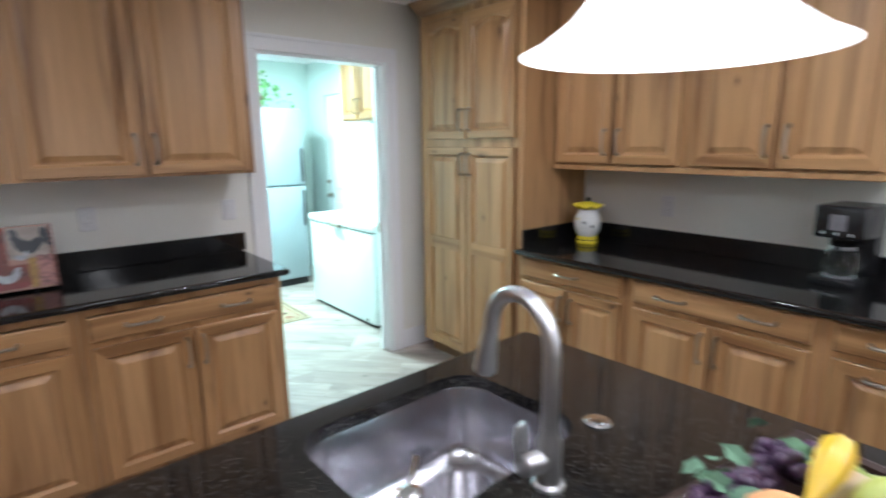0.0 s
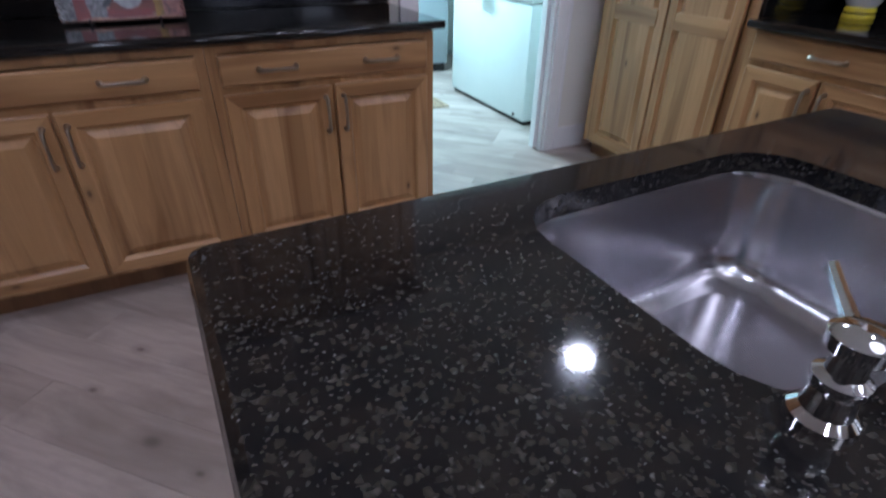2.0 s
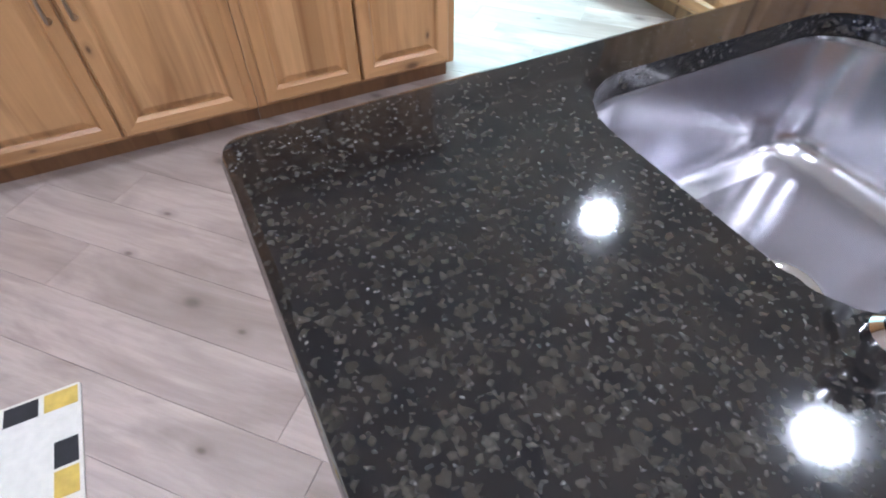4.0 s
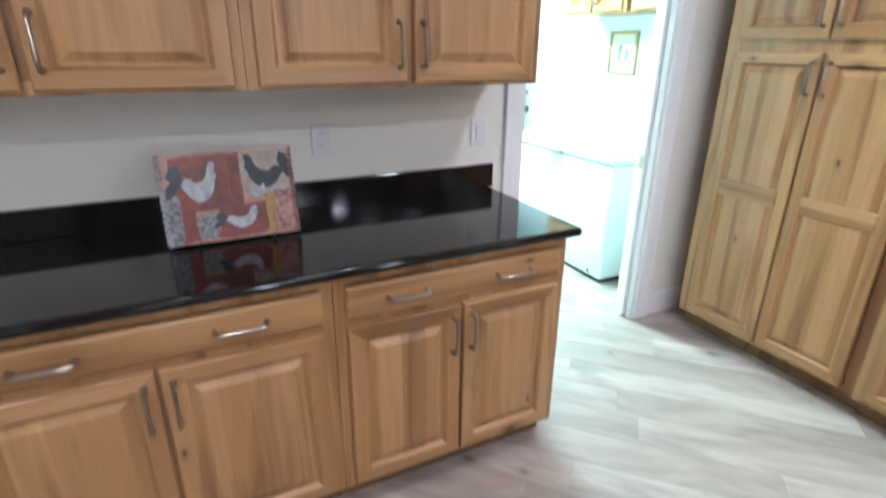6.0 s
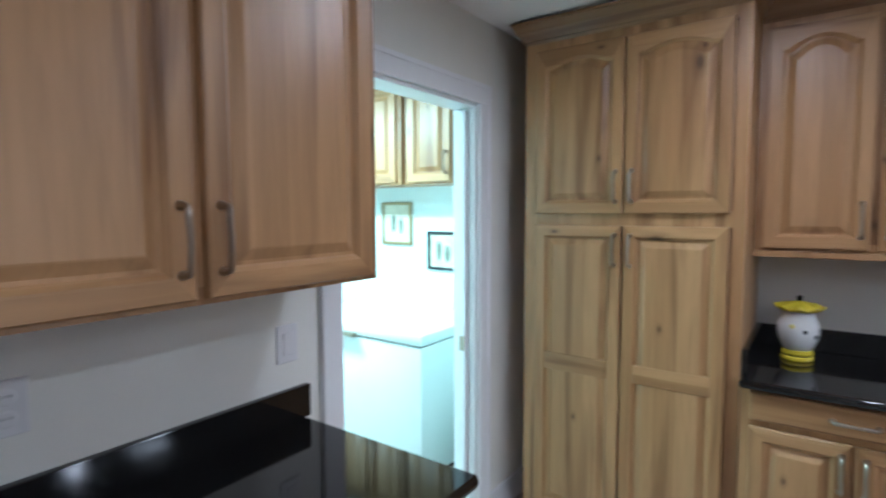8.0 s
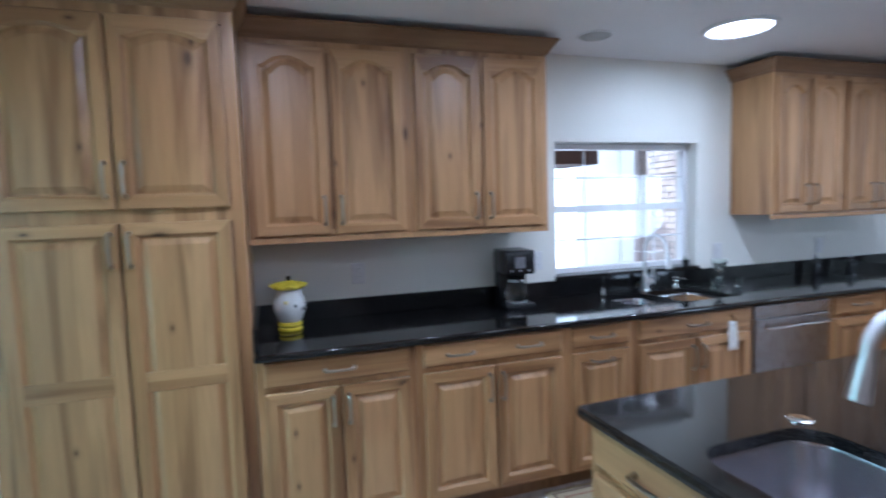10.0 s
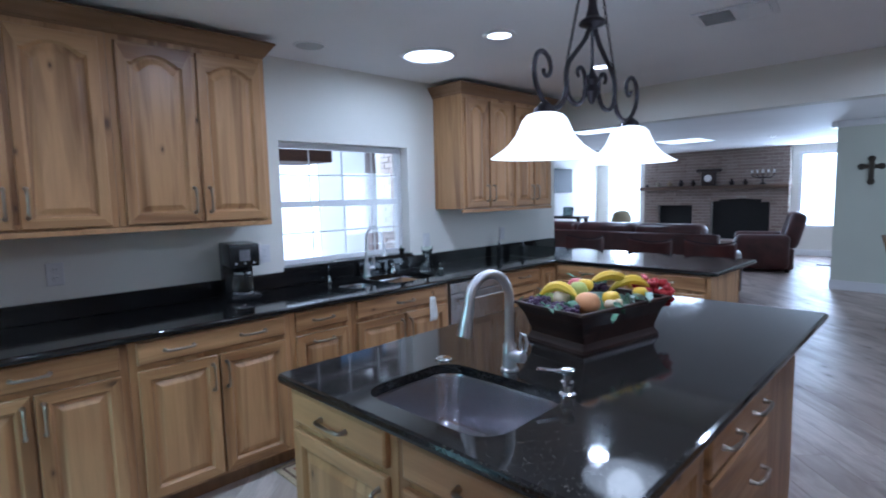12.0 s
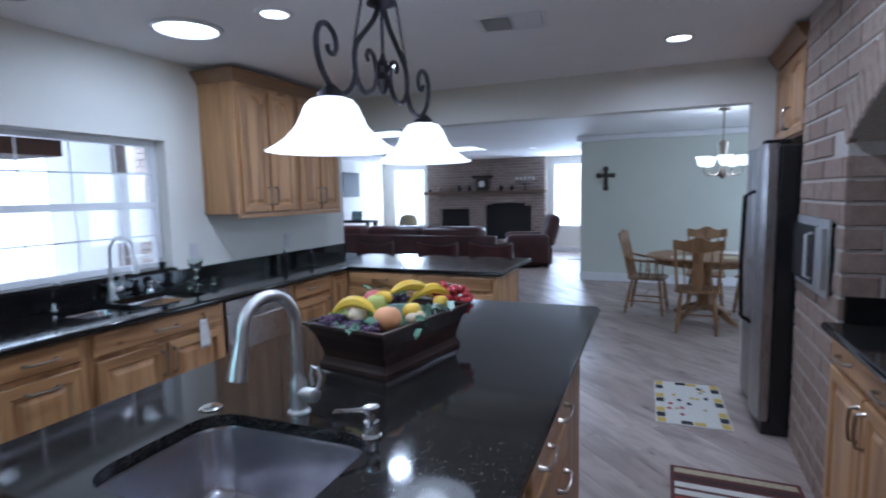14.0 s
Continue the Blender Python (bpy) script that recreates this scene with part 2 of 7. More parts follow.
GRANITE = speckled_granite("dark_granite")
BLACK_GRANITE = speckled_granite("black_granite", 0.3)
WALL = painted("cream_wall_paint", (0.75, 0.725, 0.665))
MINT = painted("pale_laundry_paint", (0.70, 0.76, 0.72))
NOOK = painted("pale_green_wall_paint", (0.62, 0.635, 0.56))
CEILING = painted("ceiling_paint", (0.90, 0.89, 0.90), 0.7, 60, 0.4)
TRIM = painted("white_trim_gloss", (0.78, 0.77, 0.78), 0.3, 40, 0.05, 0.02)
STEEL = metal("brushed_steel", (0.62, 0.61, 0.62), 0.34, (1, 1, 0.04))
TAP_STEEL = metal("satin_tap_steel", (0.66, 0.65, 0.65), 0.36)
SINK_STEEL = metal("satin_sink_steel", (0.58, 0.57, 0.60), 0.2)
NICKEL = metal("satin_nickel", (0.36, 0.305, 0.25), 0.28)
DW_STEEL = metal("smoky_steel", (0.36, 0.34, 0.34), 0.3, (1, 1, 0.04))
SCREEN = plain("matt_screen", (0.008, 0.008, 0.009), 0.55, 0.1)
CHROME = metal("polished_chrome", (0.8, 0.8, 0.8), 0.06)
IRON = metal("dark_iron", (0.045, 0.04, 0.045), 0.45)
BRONZE = metal("aged_handle", (0.42, 0.36, 0.29), 0.28)
BLACK = plain("black_plastic", (0.012, 0.012, 0.013), 0.25, 0.1)
WHITE_ENAMEL = plain("white_enamel", (0.72, 0.76, 0.75), 0.3, 0.02, 4)
GREY_ENAMEL = plain("grey_fridge_enamel", (0.33, 0.38, 0.40), 0.32, 0.05, 4)
PLANK = plank_material("grey_oak_plank")
SUBFLOOR = plain("dark_joint", (0.22, 0.18, 0.16), 0.8)
MORTAR = plain("pale_mortar", (0.42, 0.38, 0.34), 0.9, 0.12, 50)
BRICK = brick_material("tan_brick", (0.25, 0.175, 0.135), (0.33, 0.25, 0.20), (0.29, 0.21, 0.17))
FIRE_BRICK = brick_material("weathered_brick", (0.27, 0.20, 0.17), (0.38, 0.31, 0.275), (0.31, 0.24, 0.21))
LEATHER = leather("oxblood_leather", (0.055, 0.016, 0.014))
SHADE_GLASS = glowing("lit_opal_glass", (1.0, 0.98, 0.96), 2.8)
SHADE_GLASS.node_tree.nodes["Principled BSDF"].inputs["Base Color"].default_value = (0.30, 0.29, 0.28, 1)
LAMP_FACE = glowing("lamp_lens", (1.0, 0.98, 0.97), 7.0)
BULB_GLASS = glowing("frosted_bulb", (1.0, 0.97, 0.94), 2.4)
PANE = glass("window_glass")
CLEAR = glass("clear_glass", (0.95, 1.0, 0.98))


# ---- mesh helpers ----
def part(name, bm, material, parent=None, label="", m=None, smooth=False):
    """Links a bmesh as one mesh object, under a thing or a part."""
    me = bpy.data.meshes.new(name)
    bm.to_mesh(me)
    bm.free()
    for mm in material if isinstance(material, (list, tuple)) else [material]:
        me.materials.append(mm)
    if smooth:
        for p in me.polygons:
            p.use_smooth = True
        me.set_sharp_from_angle(angle=radians(38))
        level = [abs(p.normal.z) > 0.9995 for p in me.polygons]
        for p, flat in zip(me.polygons, level):
            p.use_smooth = not flat  # level faces stay truly flat
    ob = new(name, me)
    ob.parent = parent
    if m is not None:
        ob.matrix_basis = m
    if label:
        ob["label"] = label
    return ob


def thing(name, m, label, category, group="", kind=""):
    ob = new(name)
    ob.matrix_basis = m
    ob.empty_display_size = 0.05
    return tagged(ob, label, category, group, kind)


def box_into(bm, x0, y0, z0, x1, y1, z1, bevel=0.0, mi=0):
    vs = [bm.verts.new((x, y, z)) for x in (x0, x1) for y in (y0, y1) for z in (z0, z1)]
    fs = [bm.faces.new([vs[i] for i in f]) for f in ((0, 1, 3, 2), (4, 6, 7, 5), (0, 4, 5, 1), (2, 3, 7, 6), (0, 2, 6, 4), (1, 5, 7, 3))]
    for f in fs:
        f.material_index = mi
    if bevel:
        es = list({e for f in fs for e in f.edges})
        r = bmesh.ops.bevel(bm, geom=es, offset=bevel, segments=2, profile=0.5, affect="EDGES")
        for f in r["faces"]:
            f.material_index = mi


def box(x0, y0, z0, x1, y1, z1, bevel=0.0):
    bm = bmesh.new()
    box_into(bm, min(x0, x1), min(y0, y1), min(z0, z1), max(x0, x1), max(y0, y1), max(z0, z1), bevel)
    return bm


def rings_into(bm, rings, close_first=True, close_last=True, loop=False, mi=0):
    vs = [[bm.verts.new(p) for p in r] for r in rings]
    pairs = list(zip(vs, vs[1:])) + ([(vs[-1], vs[0])] if loop else [])
    for a, b in pairs:
        for i in range(len(a)):
            j = (i + 1) % len(a)
            bm.faces.new((a[i], a[j], b[j], b[i])).material_index = mi
    if close_first and not loop:
        bm.faces.new(vs[0][::-1]).material_index = mi
    if close_last and not loop:
        bm.faces.new(vs[-1]).material_index = mi
    return vs


def lathe(profile, n=24, cx=0, cy=0, caps=(True, True), bm=None):
    bm = bm or bmesh.new()
    rings_into(bm, [[(cx + r * math.cos(2 * math.pi * i / n), cy + r * math.sin(2 * math.pi * i / n), z) for i in range(n)] for r, z in profile], *caps)
    return bm


def tube(points, radius, n=8, bm=None):
    """A round bar along points; radius may be one number or one for each point."""
    bm = bm or bmesh.new()
    P = [Vector(p) for p in points]
    rad = radius if isinstance(radius, (list, tuple)) else [radius] * len(P)
    rings, up = [], Vector((0.13, 0.21, 0.97))
    for i, p in enumerate(P):
        d = (P[min(i + 1, len(P) - 1)] - P[max(i - 1, 0)]).normalized()
        s = up - d * up.dot(d)
        if s.length < 0.05:
            s = Vector((1, 0, 0)) - d * d.x
        s.normalize()
        up = s
        t = d.cross(s)
        rings.append([p + rad[i] * (math.cos(2 * math.pi * k / n) * s + math.sin(2 * math.pi * k / n) * t) for k in range(n)])
    rings_into(bm, rings)
    return bm


def rounded(x0, y0, x1, y1, r, n=5):
    """A rounded rectangle, counter-clockwise."""
    pts = []
    for cx, cy, a in ((x1 - r, y0 + r, -90), (x1 - r, y1 - r, 0), (x0 + r, y1 - r, 90), (x0 + r, y0 + r, 180)):
        pts += [(cx + r * math.cos(radians(a + 90 * k / n)), cy + r * math.sin(radians(a + 90 * k / n))) for k in range(n + 1)]
    return pts


def slab(x0, y0, x1, y1, z0, z1, r=0.03, edge=0.012, holes=()):
    """A worktop with rounded corners, eased edges and rounded openings (x0, y0, x1, y1, r)."""
    bm = bmesh.new()
    prof = [(edge, z1), (edge * 0.3, z1 - edge * 0.3), (0, z1 - edge), (0, z0 + edge), (edge * 0.3, z0 + edge * 0.3), (edge, z0)]
    rows = [[bm.verts.new((x, y, z)) for x, y in rounded(x0 + d, y0 + d, x1 - d, y1 - d, max(r - d, 0.002))] for d, z in prof]
    for a, b in zip(rows, rows[1:]):
        for i in range(len(a)):
            j = (i + 1) % len(a)
            bm.faces.new((a[j], a[i], b[i], b[j]))
    inner = []
    for h in holes:
        pair = [[bm.verts.new((x, y, z)) for x, y in rounded(*h)] for z in (z1, z0)]
        for i in range(len(pair[0])):
            j = (i + 1) % len(pair[0])
            bm.faces.new((pair[0][i], pair[0][j], pair[1][j], pair[1][i]))
        inner.append(pair)
    for k, row in ((0, rows[0]), (1, rows[-1])):
        es = []
        for lp in [row] + [p[k] for p in inner]:
            for i in range(len(lp)):
                e = bm.edges.get((lp[i], lp[(i + 1) % len(lp)]))
                es.append(e)
        bmesh.ops.triangle_fill(bm, use_beauty=True, use_dissolve=False, edges=es)
    bmesh.ops.recalc_face_normals(bm, faces=bm.faces)
    return bm


# ---- cabinets ----
def panel_ring(w, h, inset, y, arch=0.0, n=14):
    """The outline of a door panel, with an arched top where arch is above zero."""
    x0, x1, z0, z1 = inset, w - inset, inset, h - inset
    pts = [(x0, y, z0), (x1, y, z0)]
    for k in range(n + 1):
        u = k / n
        x = x1 + (x0 - x1) * u
        z = z1 - arch * (min(abs(2 * u - 1) / 0.86, 1) ** 2)
        pts.append((x, y, z))
    return pts


def panel_door(w, h, arch=0.0, stile=0.055, raised=True, t=0.02):
    """A raised-panel door, its back at y = 0 and its face towards -y, with a routed frame."""
    bm = bmesh.new()
    steps = [(0, 0, 0), (0, -t + 0.004, 0), (0.004, -t, 0), (stile - 0.008, -t, arch), (stile, -t + 0.008, arch), (stile + 0.004, -t + 0.014, arch)]
    if raised:
        steps += [(stile + 0.012, -t + 0.014, arch), (stile + 0.034, -t + 0.003, arch), (stile + 0.038, -t + 0.002, arch)]
    vs = [[bm.verts.new(p) for p in panel_ring(w, h, d, y, a)] for d, y, a in steps]
    for k, (a, b) in enumerate(zip(vs, vs[1:])):
        for i in range(len(a)):
            j = (i + 1) % len(a)
            f = bm.faces.new((a[i], a[j], b[j], b[i]))
            f.material_index = 1 if k < 5 and (i == 0 or 2 <= i < len(a) - 1) else 0
    bm.faces.new(vs[-1])
    bm.faces.new(vs[0][::-1])
    return bm


def drawer_front(w, h, t=0.02):
    bm = bmesh.new()
    vs = [[bm.verts.new(p) for p in panel_ring(w, h, d, y, 0, 1)] for d, y in ((0, 0), (0, -t + 0.006), (0.003, -t + 0.003), (0.008, -t), (0.012, -t))]
    for a, b in zip(vs, vs[1:]):
        for i in range(len(a)):
            j = (i + 1) % len(a)
            bm.faces.new((a[i], a[j], b[j], b[i]))
    bm.faces.new(vs[-1])
    bm.faces.new(vs[0][::-1])
    return bm


def pull(length):
    """A bar pull, upright, with a slightly arched grip on flared square-shouldered feet at y = 0."""
    k, h = 9, length / 2
    pts = [(0, 0.0005, -h), (0, -0.006, -h), (0, -0.016, -h * 0.985), (0, -0.024, -h * 0.95)]
    pts += [(0, -0.027 - 0.005 * math.sin(math.pi * i / (k - 1)), h * 0.88 * (2 * i / (k - 1) - 1)) for i in range(k)]
    pts += [(0, -0.024, h * 0.95), (0, -0.016, h * 0.985), (0, -0.006, h), (0, 0.0005, h)]
    ends = [0.0105, 0.0085, 0.0068, 0.0062]
    bm = tube(pts, ends + [0.0058 + 0.0012 * abs(i / 4 - 1) for i in range(k)] + ends[::-1], 8)
    return bm


PULL_MESH = {}


def add_pull(parent, x, z, level=False, length=0.128, y=-0.02):
    key = (round(length, 3),)
    m = pose(x, y, z, 0, 90 if level else 0, 0)
    if key in PULL_MESH:
        ob = new("handle", PULL_MESH[key])
        ob.parent, ob.matrix_basis = parent, m
        return ob
    ob = part("handle", pull(length), NICKEL, parent, "", m, True)
    PULL_MESH[key] = ob.data
    return ob


def add_door(cab, x, z, w, h, yf, hinge, arch=0.0, at="top", rails=()):
    d = part("door", panel_door(w, h, arch), [WOOD_V, WOOD_H], cab, "", pose(x, yf, z))
    hx = w - 0.028 if hinge == "l" else 0.028
    if at == "top":
        add_pull(d, hx, h - 0.105)
    elif at == "bottom":
        add_pull(d, hx, 0.115)
    elif at == "level":
        add_pull(d, w / 2, h - 0.045, True)
    return d


def add_drawer(cab, x, z, w, h, yf, pulls=1, length=0.128):
    d = part("drawer_front", drawer_front(w, h), WOOD_H, cab, "", pose(x, yf, z))
    for k in range(pulls):
        add_pull(d, w * (k + 0.5) / pulls if pulls < 3 else w / 2, h / 2, True, length)
    return d


def base_cabinet(m, w, depth, layout, label, group, two_pulls=False, high=0.874, drop=0.0):
    """A floor cabinet with a face frame; layout says what it carries. Its back is at y = 0, its left side at x = 0."""
    cab = thing("base_cabinet", m, label, "cabinet", group)
    yf = -depth
    bd = bmesh.new()
    for b in ((0.002, yf + 0.02, 0.10, 0.02, -0.004, high), (w - 0.02, yf + 0.02, 0.10, w - 0.002, -0.004, high), (0.02, -0.012, 0.10, w - 0.02, -0.004, high), (0.02, yf + 0.02, 0.10, w - 0.02, -0.012, 0.118)):
        box_into(bd, *b)
    part("body", bd, WOOD_V, cab)
    fr = bmesh.new()
    for bx in ((0.001, 0.10, 0.042, 0.874), (w - 0.042, 0.10, w - 0.001, 0.874)):
        box_into(fr, bx[0], yf, bx[1], bx[2], yf + 0.02, bx[3])
    for z0, z1 in ((0.10, 0.135), (0.735 - drop, 0.768 - drop), (0.85, 0.874)):
        box_into(fr, 0.042, yf + 0.001, z0, w - 0.042, yf + 0.02, z1)
    part("face_frame", fr, WOOD_V, cab)
    part("toe_kick", box(0.001, yf + 0.075, 0.001, w - 0.001, yf + 0.09, 0.10), WOOD_SHADED, cab)
    g = 0.034
    part("centre_stile", box(w / 2 - 0.02, yf + 0.002, 0.135, w / 2 + 0.02, yf + 0.019, 0.735), WOOD_V, cab) if layout == "doors" else None
    if layout in ("doors", "doors_false"):
        add_drawer(cab, g, 0.763 - drop, w - 2 * g, 0.106, yf, 2 if two_pulls else 1)
        dw = (w - 2 * g - 0.012) / 2
        add_door(cab, g, 0.118, dw, 0.618 - drop, yf, "l")
        add_door(cab, g + dw + 0.012, 0.118, dw, 0.618 - drop, yf, "r")
    elif layout == "door":
        add_drawer(cab, g, 0.763 - drop, w - 2 * g, 0.106, yf)
        add_door(cab, g, 0.118, w - 2 * g, 0.618 - drop, yf, "l")
    elif layout == "bin":
        add_drawer(cab, g, 0.763 - drop, w - 2 * g, 0.106, yf)
        add_door(cab, g, 0.118, w - 2 * g, 0.618 - drop, yf, "l", at="level")
    elif layout == "drawers":
        for z0, hh in ((0.754, 0.124), (0.445, 0.295), (0.118, 0.31)):
            add_drawer(cab, g, z0, w - 2 * g, hh, yf, 2)
    return cab


def wall_cabinet(m, w, depth, z0, z1, label, group, arch=0.035, doors=2, crown=(True, True)):
    """A hanging cabinet with arched raised-panel doors."""
    cab = thing("wall_cabinet", m, label, "cabinet", group)
    yf = -depth
    part("body", box(0.002, yf + 0.02, z0, w - 0.002, -0.004, z1), WOOD_V, cab)
    fr = bmesh.new()
    for x0, x1 in ((0.001, 0.04), (w - 0.04, w - 0.001)):
        box_into(fr, x0, yf, z0, x1, yf + 0.02, z1)
    for a, b in ((z0, z0 + 0.035), (z1 - 0.05, z1)):
        box_into(fr, 0.04, yf + 0.001, a, w - 0.04, yf + 0.02, b)
    part("face_frame", fr, WOOD_V, cab)
    g, gap = 0.032, 0.024
    part("centre_stile", box(w / 2 - 0.03, yf + 0.002, z0 + 0.035, w / 2 + 0.03, yf + 0.019, z1 - 0.05), WOOD_V, cab)
    dw = (w - 2 * g - gap * (doors - 1)) / doors
    for k in range(doors):
        add_door(cab, g + k * (dw + gap), z0 + 0.012, dw, z1 - z0 - 0.04, yf, "l" if k % 2 == 0 else "r", arch, "bottom")
    return cab


def crown_run(name, m, w, depth, z0, z1, returns=(True, True), label="stained hickory crown moulding along the cabinet tops", project=0.055):
    """A sprung crown moulding along the front, with returns to the wall."""
    prof = [(0.0, z0), (0.006, z0 + 0.012), (0.012, z0 + 0.014), (0.02, z0 + 0.03), (0.036, z0 + 0.05), (project - 0.006, z1 - 0.014), (project, z1 - 0.012), (project, z1)]
    bm = bmesh.new()
    rows = []
    for d, z in prof:
        l, r = (-d if returns[0] else 0.0), (w + d if returns[1] else w)
        rows.append([(l, 0, z), (l, -depth - d, z), (r, -depth - d, z), (r, 0, z)])
    vs = [[bm.verts.new(p) for p in r] for r in rows]
    for a, b in zip(vs, vs[1:]):
        for i in range(3):
            bm.faces.new((a[i], a[i + 1], b[i + 1], b[i]))
    bm.faces.new(vs[-1])
    bm.faces.new(vs[0][::-1])
    bm.faces.new([r[3] for r in vs] + [r[0] for r in vs[::-1]])
    return tagged(part(name, bm, WOOD_CROWN, None, "", m), label, "moulding", "", "structure")


# ---- the shell ----
def wall(name, boxes, material, label):
    """One wall; boxes butt end to end round its openings."""
    bm = bmesh.new()
    for b in boxes:
        box_into(bm, *b)
    return tagged(part(name, bm, material), label, "wall", "", "structure")


# north wall with the laundry opening
OX0, OX1, OH = 1.75, 2.62, 2.035
wall("wall_north", [(-1.5, NY, 0, OX0, NY + 0.06, CEIL), (OX0, NY, OH, OX1, NY + 0.06, CEIL), (OX1, NY, 0, EX + 0.2, NY + 0.06, CEIL)], WALL, "cream painted kitchen wall with a cased laundry opening")
wall("wall_laundry_south", [(0.9, NY + 0.06, 0, OX0, NY + 0.12, CEIL), (OX0, NY + 0.06, OH, OX1, NY + 0.12, CEIL), (OX1, NY + 0.06, 0, EX + 0.2, NY + 0.12, CEIL)], MINT, "pale painted laundry side of the partition wall")
# east wall with the window over the sink
WY0, WY1, WZ0, WZ1 = -0.268, 0.845, 1.035, 1.888
wall("wall_east", [(EX, WY1, 0, EX + 0.2, NY, CEIL), (EX, -2.35, 0, EX + 0.2, WY0, CEIL), (EX, WY0, 0, EX + 0.2, WY1, WZ0), (EX, WY0, WZ1, EX + 0.2, WY1, CEIL)], WALL, "cream painted kitchen wall with a window over the sink")
HY = -2.10
wall("header_beam", [(-0.22, HY - 0.14, 2.11, EX, HY, CEIL)], WALL, "painted drywall header over the wide opening to the living room")
wall("wall_stub", [(-1.2, HY - 0.14, 0, -0.22, HY, CEIL)], WALL, "cream painted wall end beside the refrigerator")
wall("wall_west", [(-1.5, 1.75, 0, -1.38, NY, CEIL), (-1.32, HY, 0, -1.2, 1.63, CEIL), (-1.5, 1.63, 0, -0.36, 1.75, CEIL)], WALL, "cream painted west wall of the kitchen")
# laundry
wall("wall_laundry_east", [(3.5, NY + 0.12, 0, 3.62, 5.42, CEIL), (3.5, 5.42, 2.04, 3.62, 6.26, CEIL), (3.5, 6.26, 0, 3.62, 6.75, CEIL)], MINT, "pale painted laundry wall with the outside door")
wall("wall_laundry_north", [(0.9, 6.65, 0, 3.5, 6.75, CEIL)], MINT, "pale painted end wall of the laundry")
wall("wall_laundry_west", [(0.78, NY + 0.06, 0, 0.9, 6.75, CEIL)], MINT, "pale painted side wall of the laundry")
# living room and dining nook
FY, LX = -11.2, 7.85
LW, RW = (6.60, 7.50), (2.30, 2.93)
wall("wall_living_far", [(RW[0] - 0.8, FY - 0.15, 0, RW[0], FY, CEIL), (RW[0], FY - 0.15, 0, RW[1], FY, 0.67), (RW[0], FY - 0.15, 2.2, RW[1], FY, CEIL), (RW[1], FY - 0.15, 0, LW[0], FY, CEIL), (LW[0], FY - 0.15, 0, LW[1], FY, 0.67), (LW[0], FY - 0.15, 2.2, LW[1], FY, CEIL), (LW[1], FY - 0.15, 0, LX + 0.12, FY, CEIL)], WALL, "cream painted far wall of the living room")
wall("wall_living_east", [(LX, FY, 0, LX + 0.12, -2.2, CEIL)], WALL, "cream painted side wall of the living room")
wall("wall_living_north", [(EX + 0.2, -2.35, 0, LX, -2.2, CEIL)], WALL, "cream painted wall behind the sofa side")
wall("wall_nook", [(-3.2, -7.0, 0, 1.66, -6.87, CEIL)], NOOK, "pale green dining nook wall with a metal cross")
wall("wall_passage", [(1.38, FY, 0, 1.5, -7.0, CEIL)], WALL, "cream painted side wall behind the dining nook")
# The opening in this unseen wall is added to hold the nook fill lamp.
wall("wall_nook_west", [(-3.32, -7.0, 0, -3.2, -5.9, CEIL), (-3.32, -5.9, 0, -3.2, -4.1, 0.6), (-3.32, -5.9, 2.1, -3.2, -4.1, CEIL), (-3.32, -4.1, 0, -3.2, HY - 0.14, CEIL)], NOOK, "pale green dining nook wall, unseen, with an opening added for a fill light")
wall("wall_nook_north", [(-3.2, HY - 0.14, 0, -1.2, HY, CEIL)], NOOK, "pale green dining nook wall")
# ceilings
for nm, b, mt in (("ceiling_kitchen", (-1.5, HY - 0.14, CEIL, EX + 0.2, NY + 0.06, CEIL + 0.1), CEILING), ("ceiling_laundry", (0.78, NY + 0.06, CEIL, 3.62, 6.75, CEIL + 0.1), CEILING), ("ceiling_living", (-3.32, FY - 0.15, CEIL, LX + 0.12, HY - 0.14, CEIL + 0.1), CEILING)):
    tagged(part(nm, box(*b), mt), "lightly textured off-white painted ceiling", "ceiling", "", "structure")
floor = tagged(part("floor", box(-3.4, FY - 0.2, -0.12, LX + 0.2, 6.8, -0.006), SUBFLOOR), "grey-washed oak plank floor laid on the diagonal", "floor", "", "structure")
GROUND = plain("bright_paving", (0.62, 0.60, 0.56), 0.9, 0.1, 3)
bm = bmesh.new()
bmesh.ops.create_grid(bm, x_segments=8, y_segments=8, size=150, matrix=pose(0, 0, -0.16))
tagged(part("ground", bm, GROUND), "pale paving and yard outside the house", "ground", "", "structure")


def casing(name, x0, x1, h, y, w=0.09, t=0.018, label="white painted door casing"):
    """A moulded casing round an opening, facing -y."""
    ob = thing(name, pose(0, y, 0), label, "trim", "", "structure")
    for a, b in ((x0 - w, x0), (x1, x1 + w)):
        part("side_casing", box(a, -t, 0.001, b, 0, h, 0.004), TRIM, ob)
        part("casing_bead", box(a if a < x0 else b - 0.02, -t - 0.006, 0.001, a + 0.02 if a < x0 else b, -t, h + w, 0.002), TRIM, ob)
    part("head_casing", box(x0 - w, -t, h, x1 + w, 0, h + w, 0.004), TRIM, ob)
    part("casing_bead", box(x0 - w, -t - 0.006, h + w - 0.02, x1 + w, -t, h + w, 0.002), TRIM, ob)
    return ob


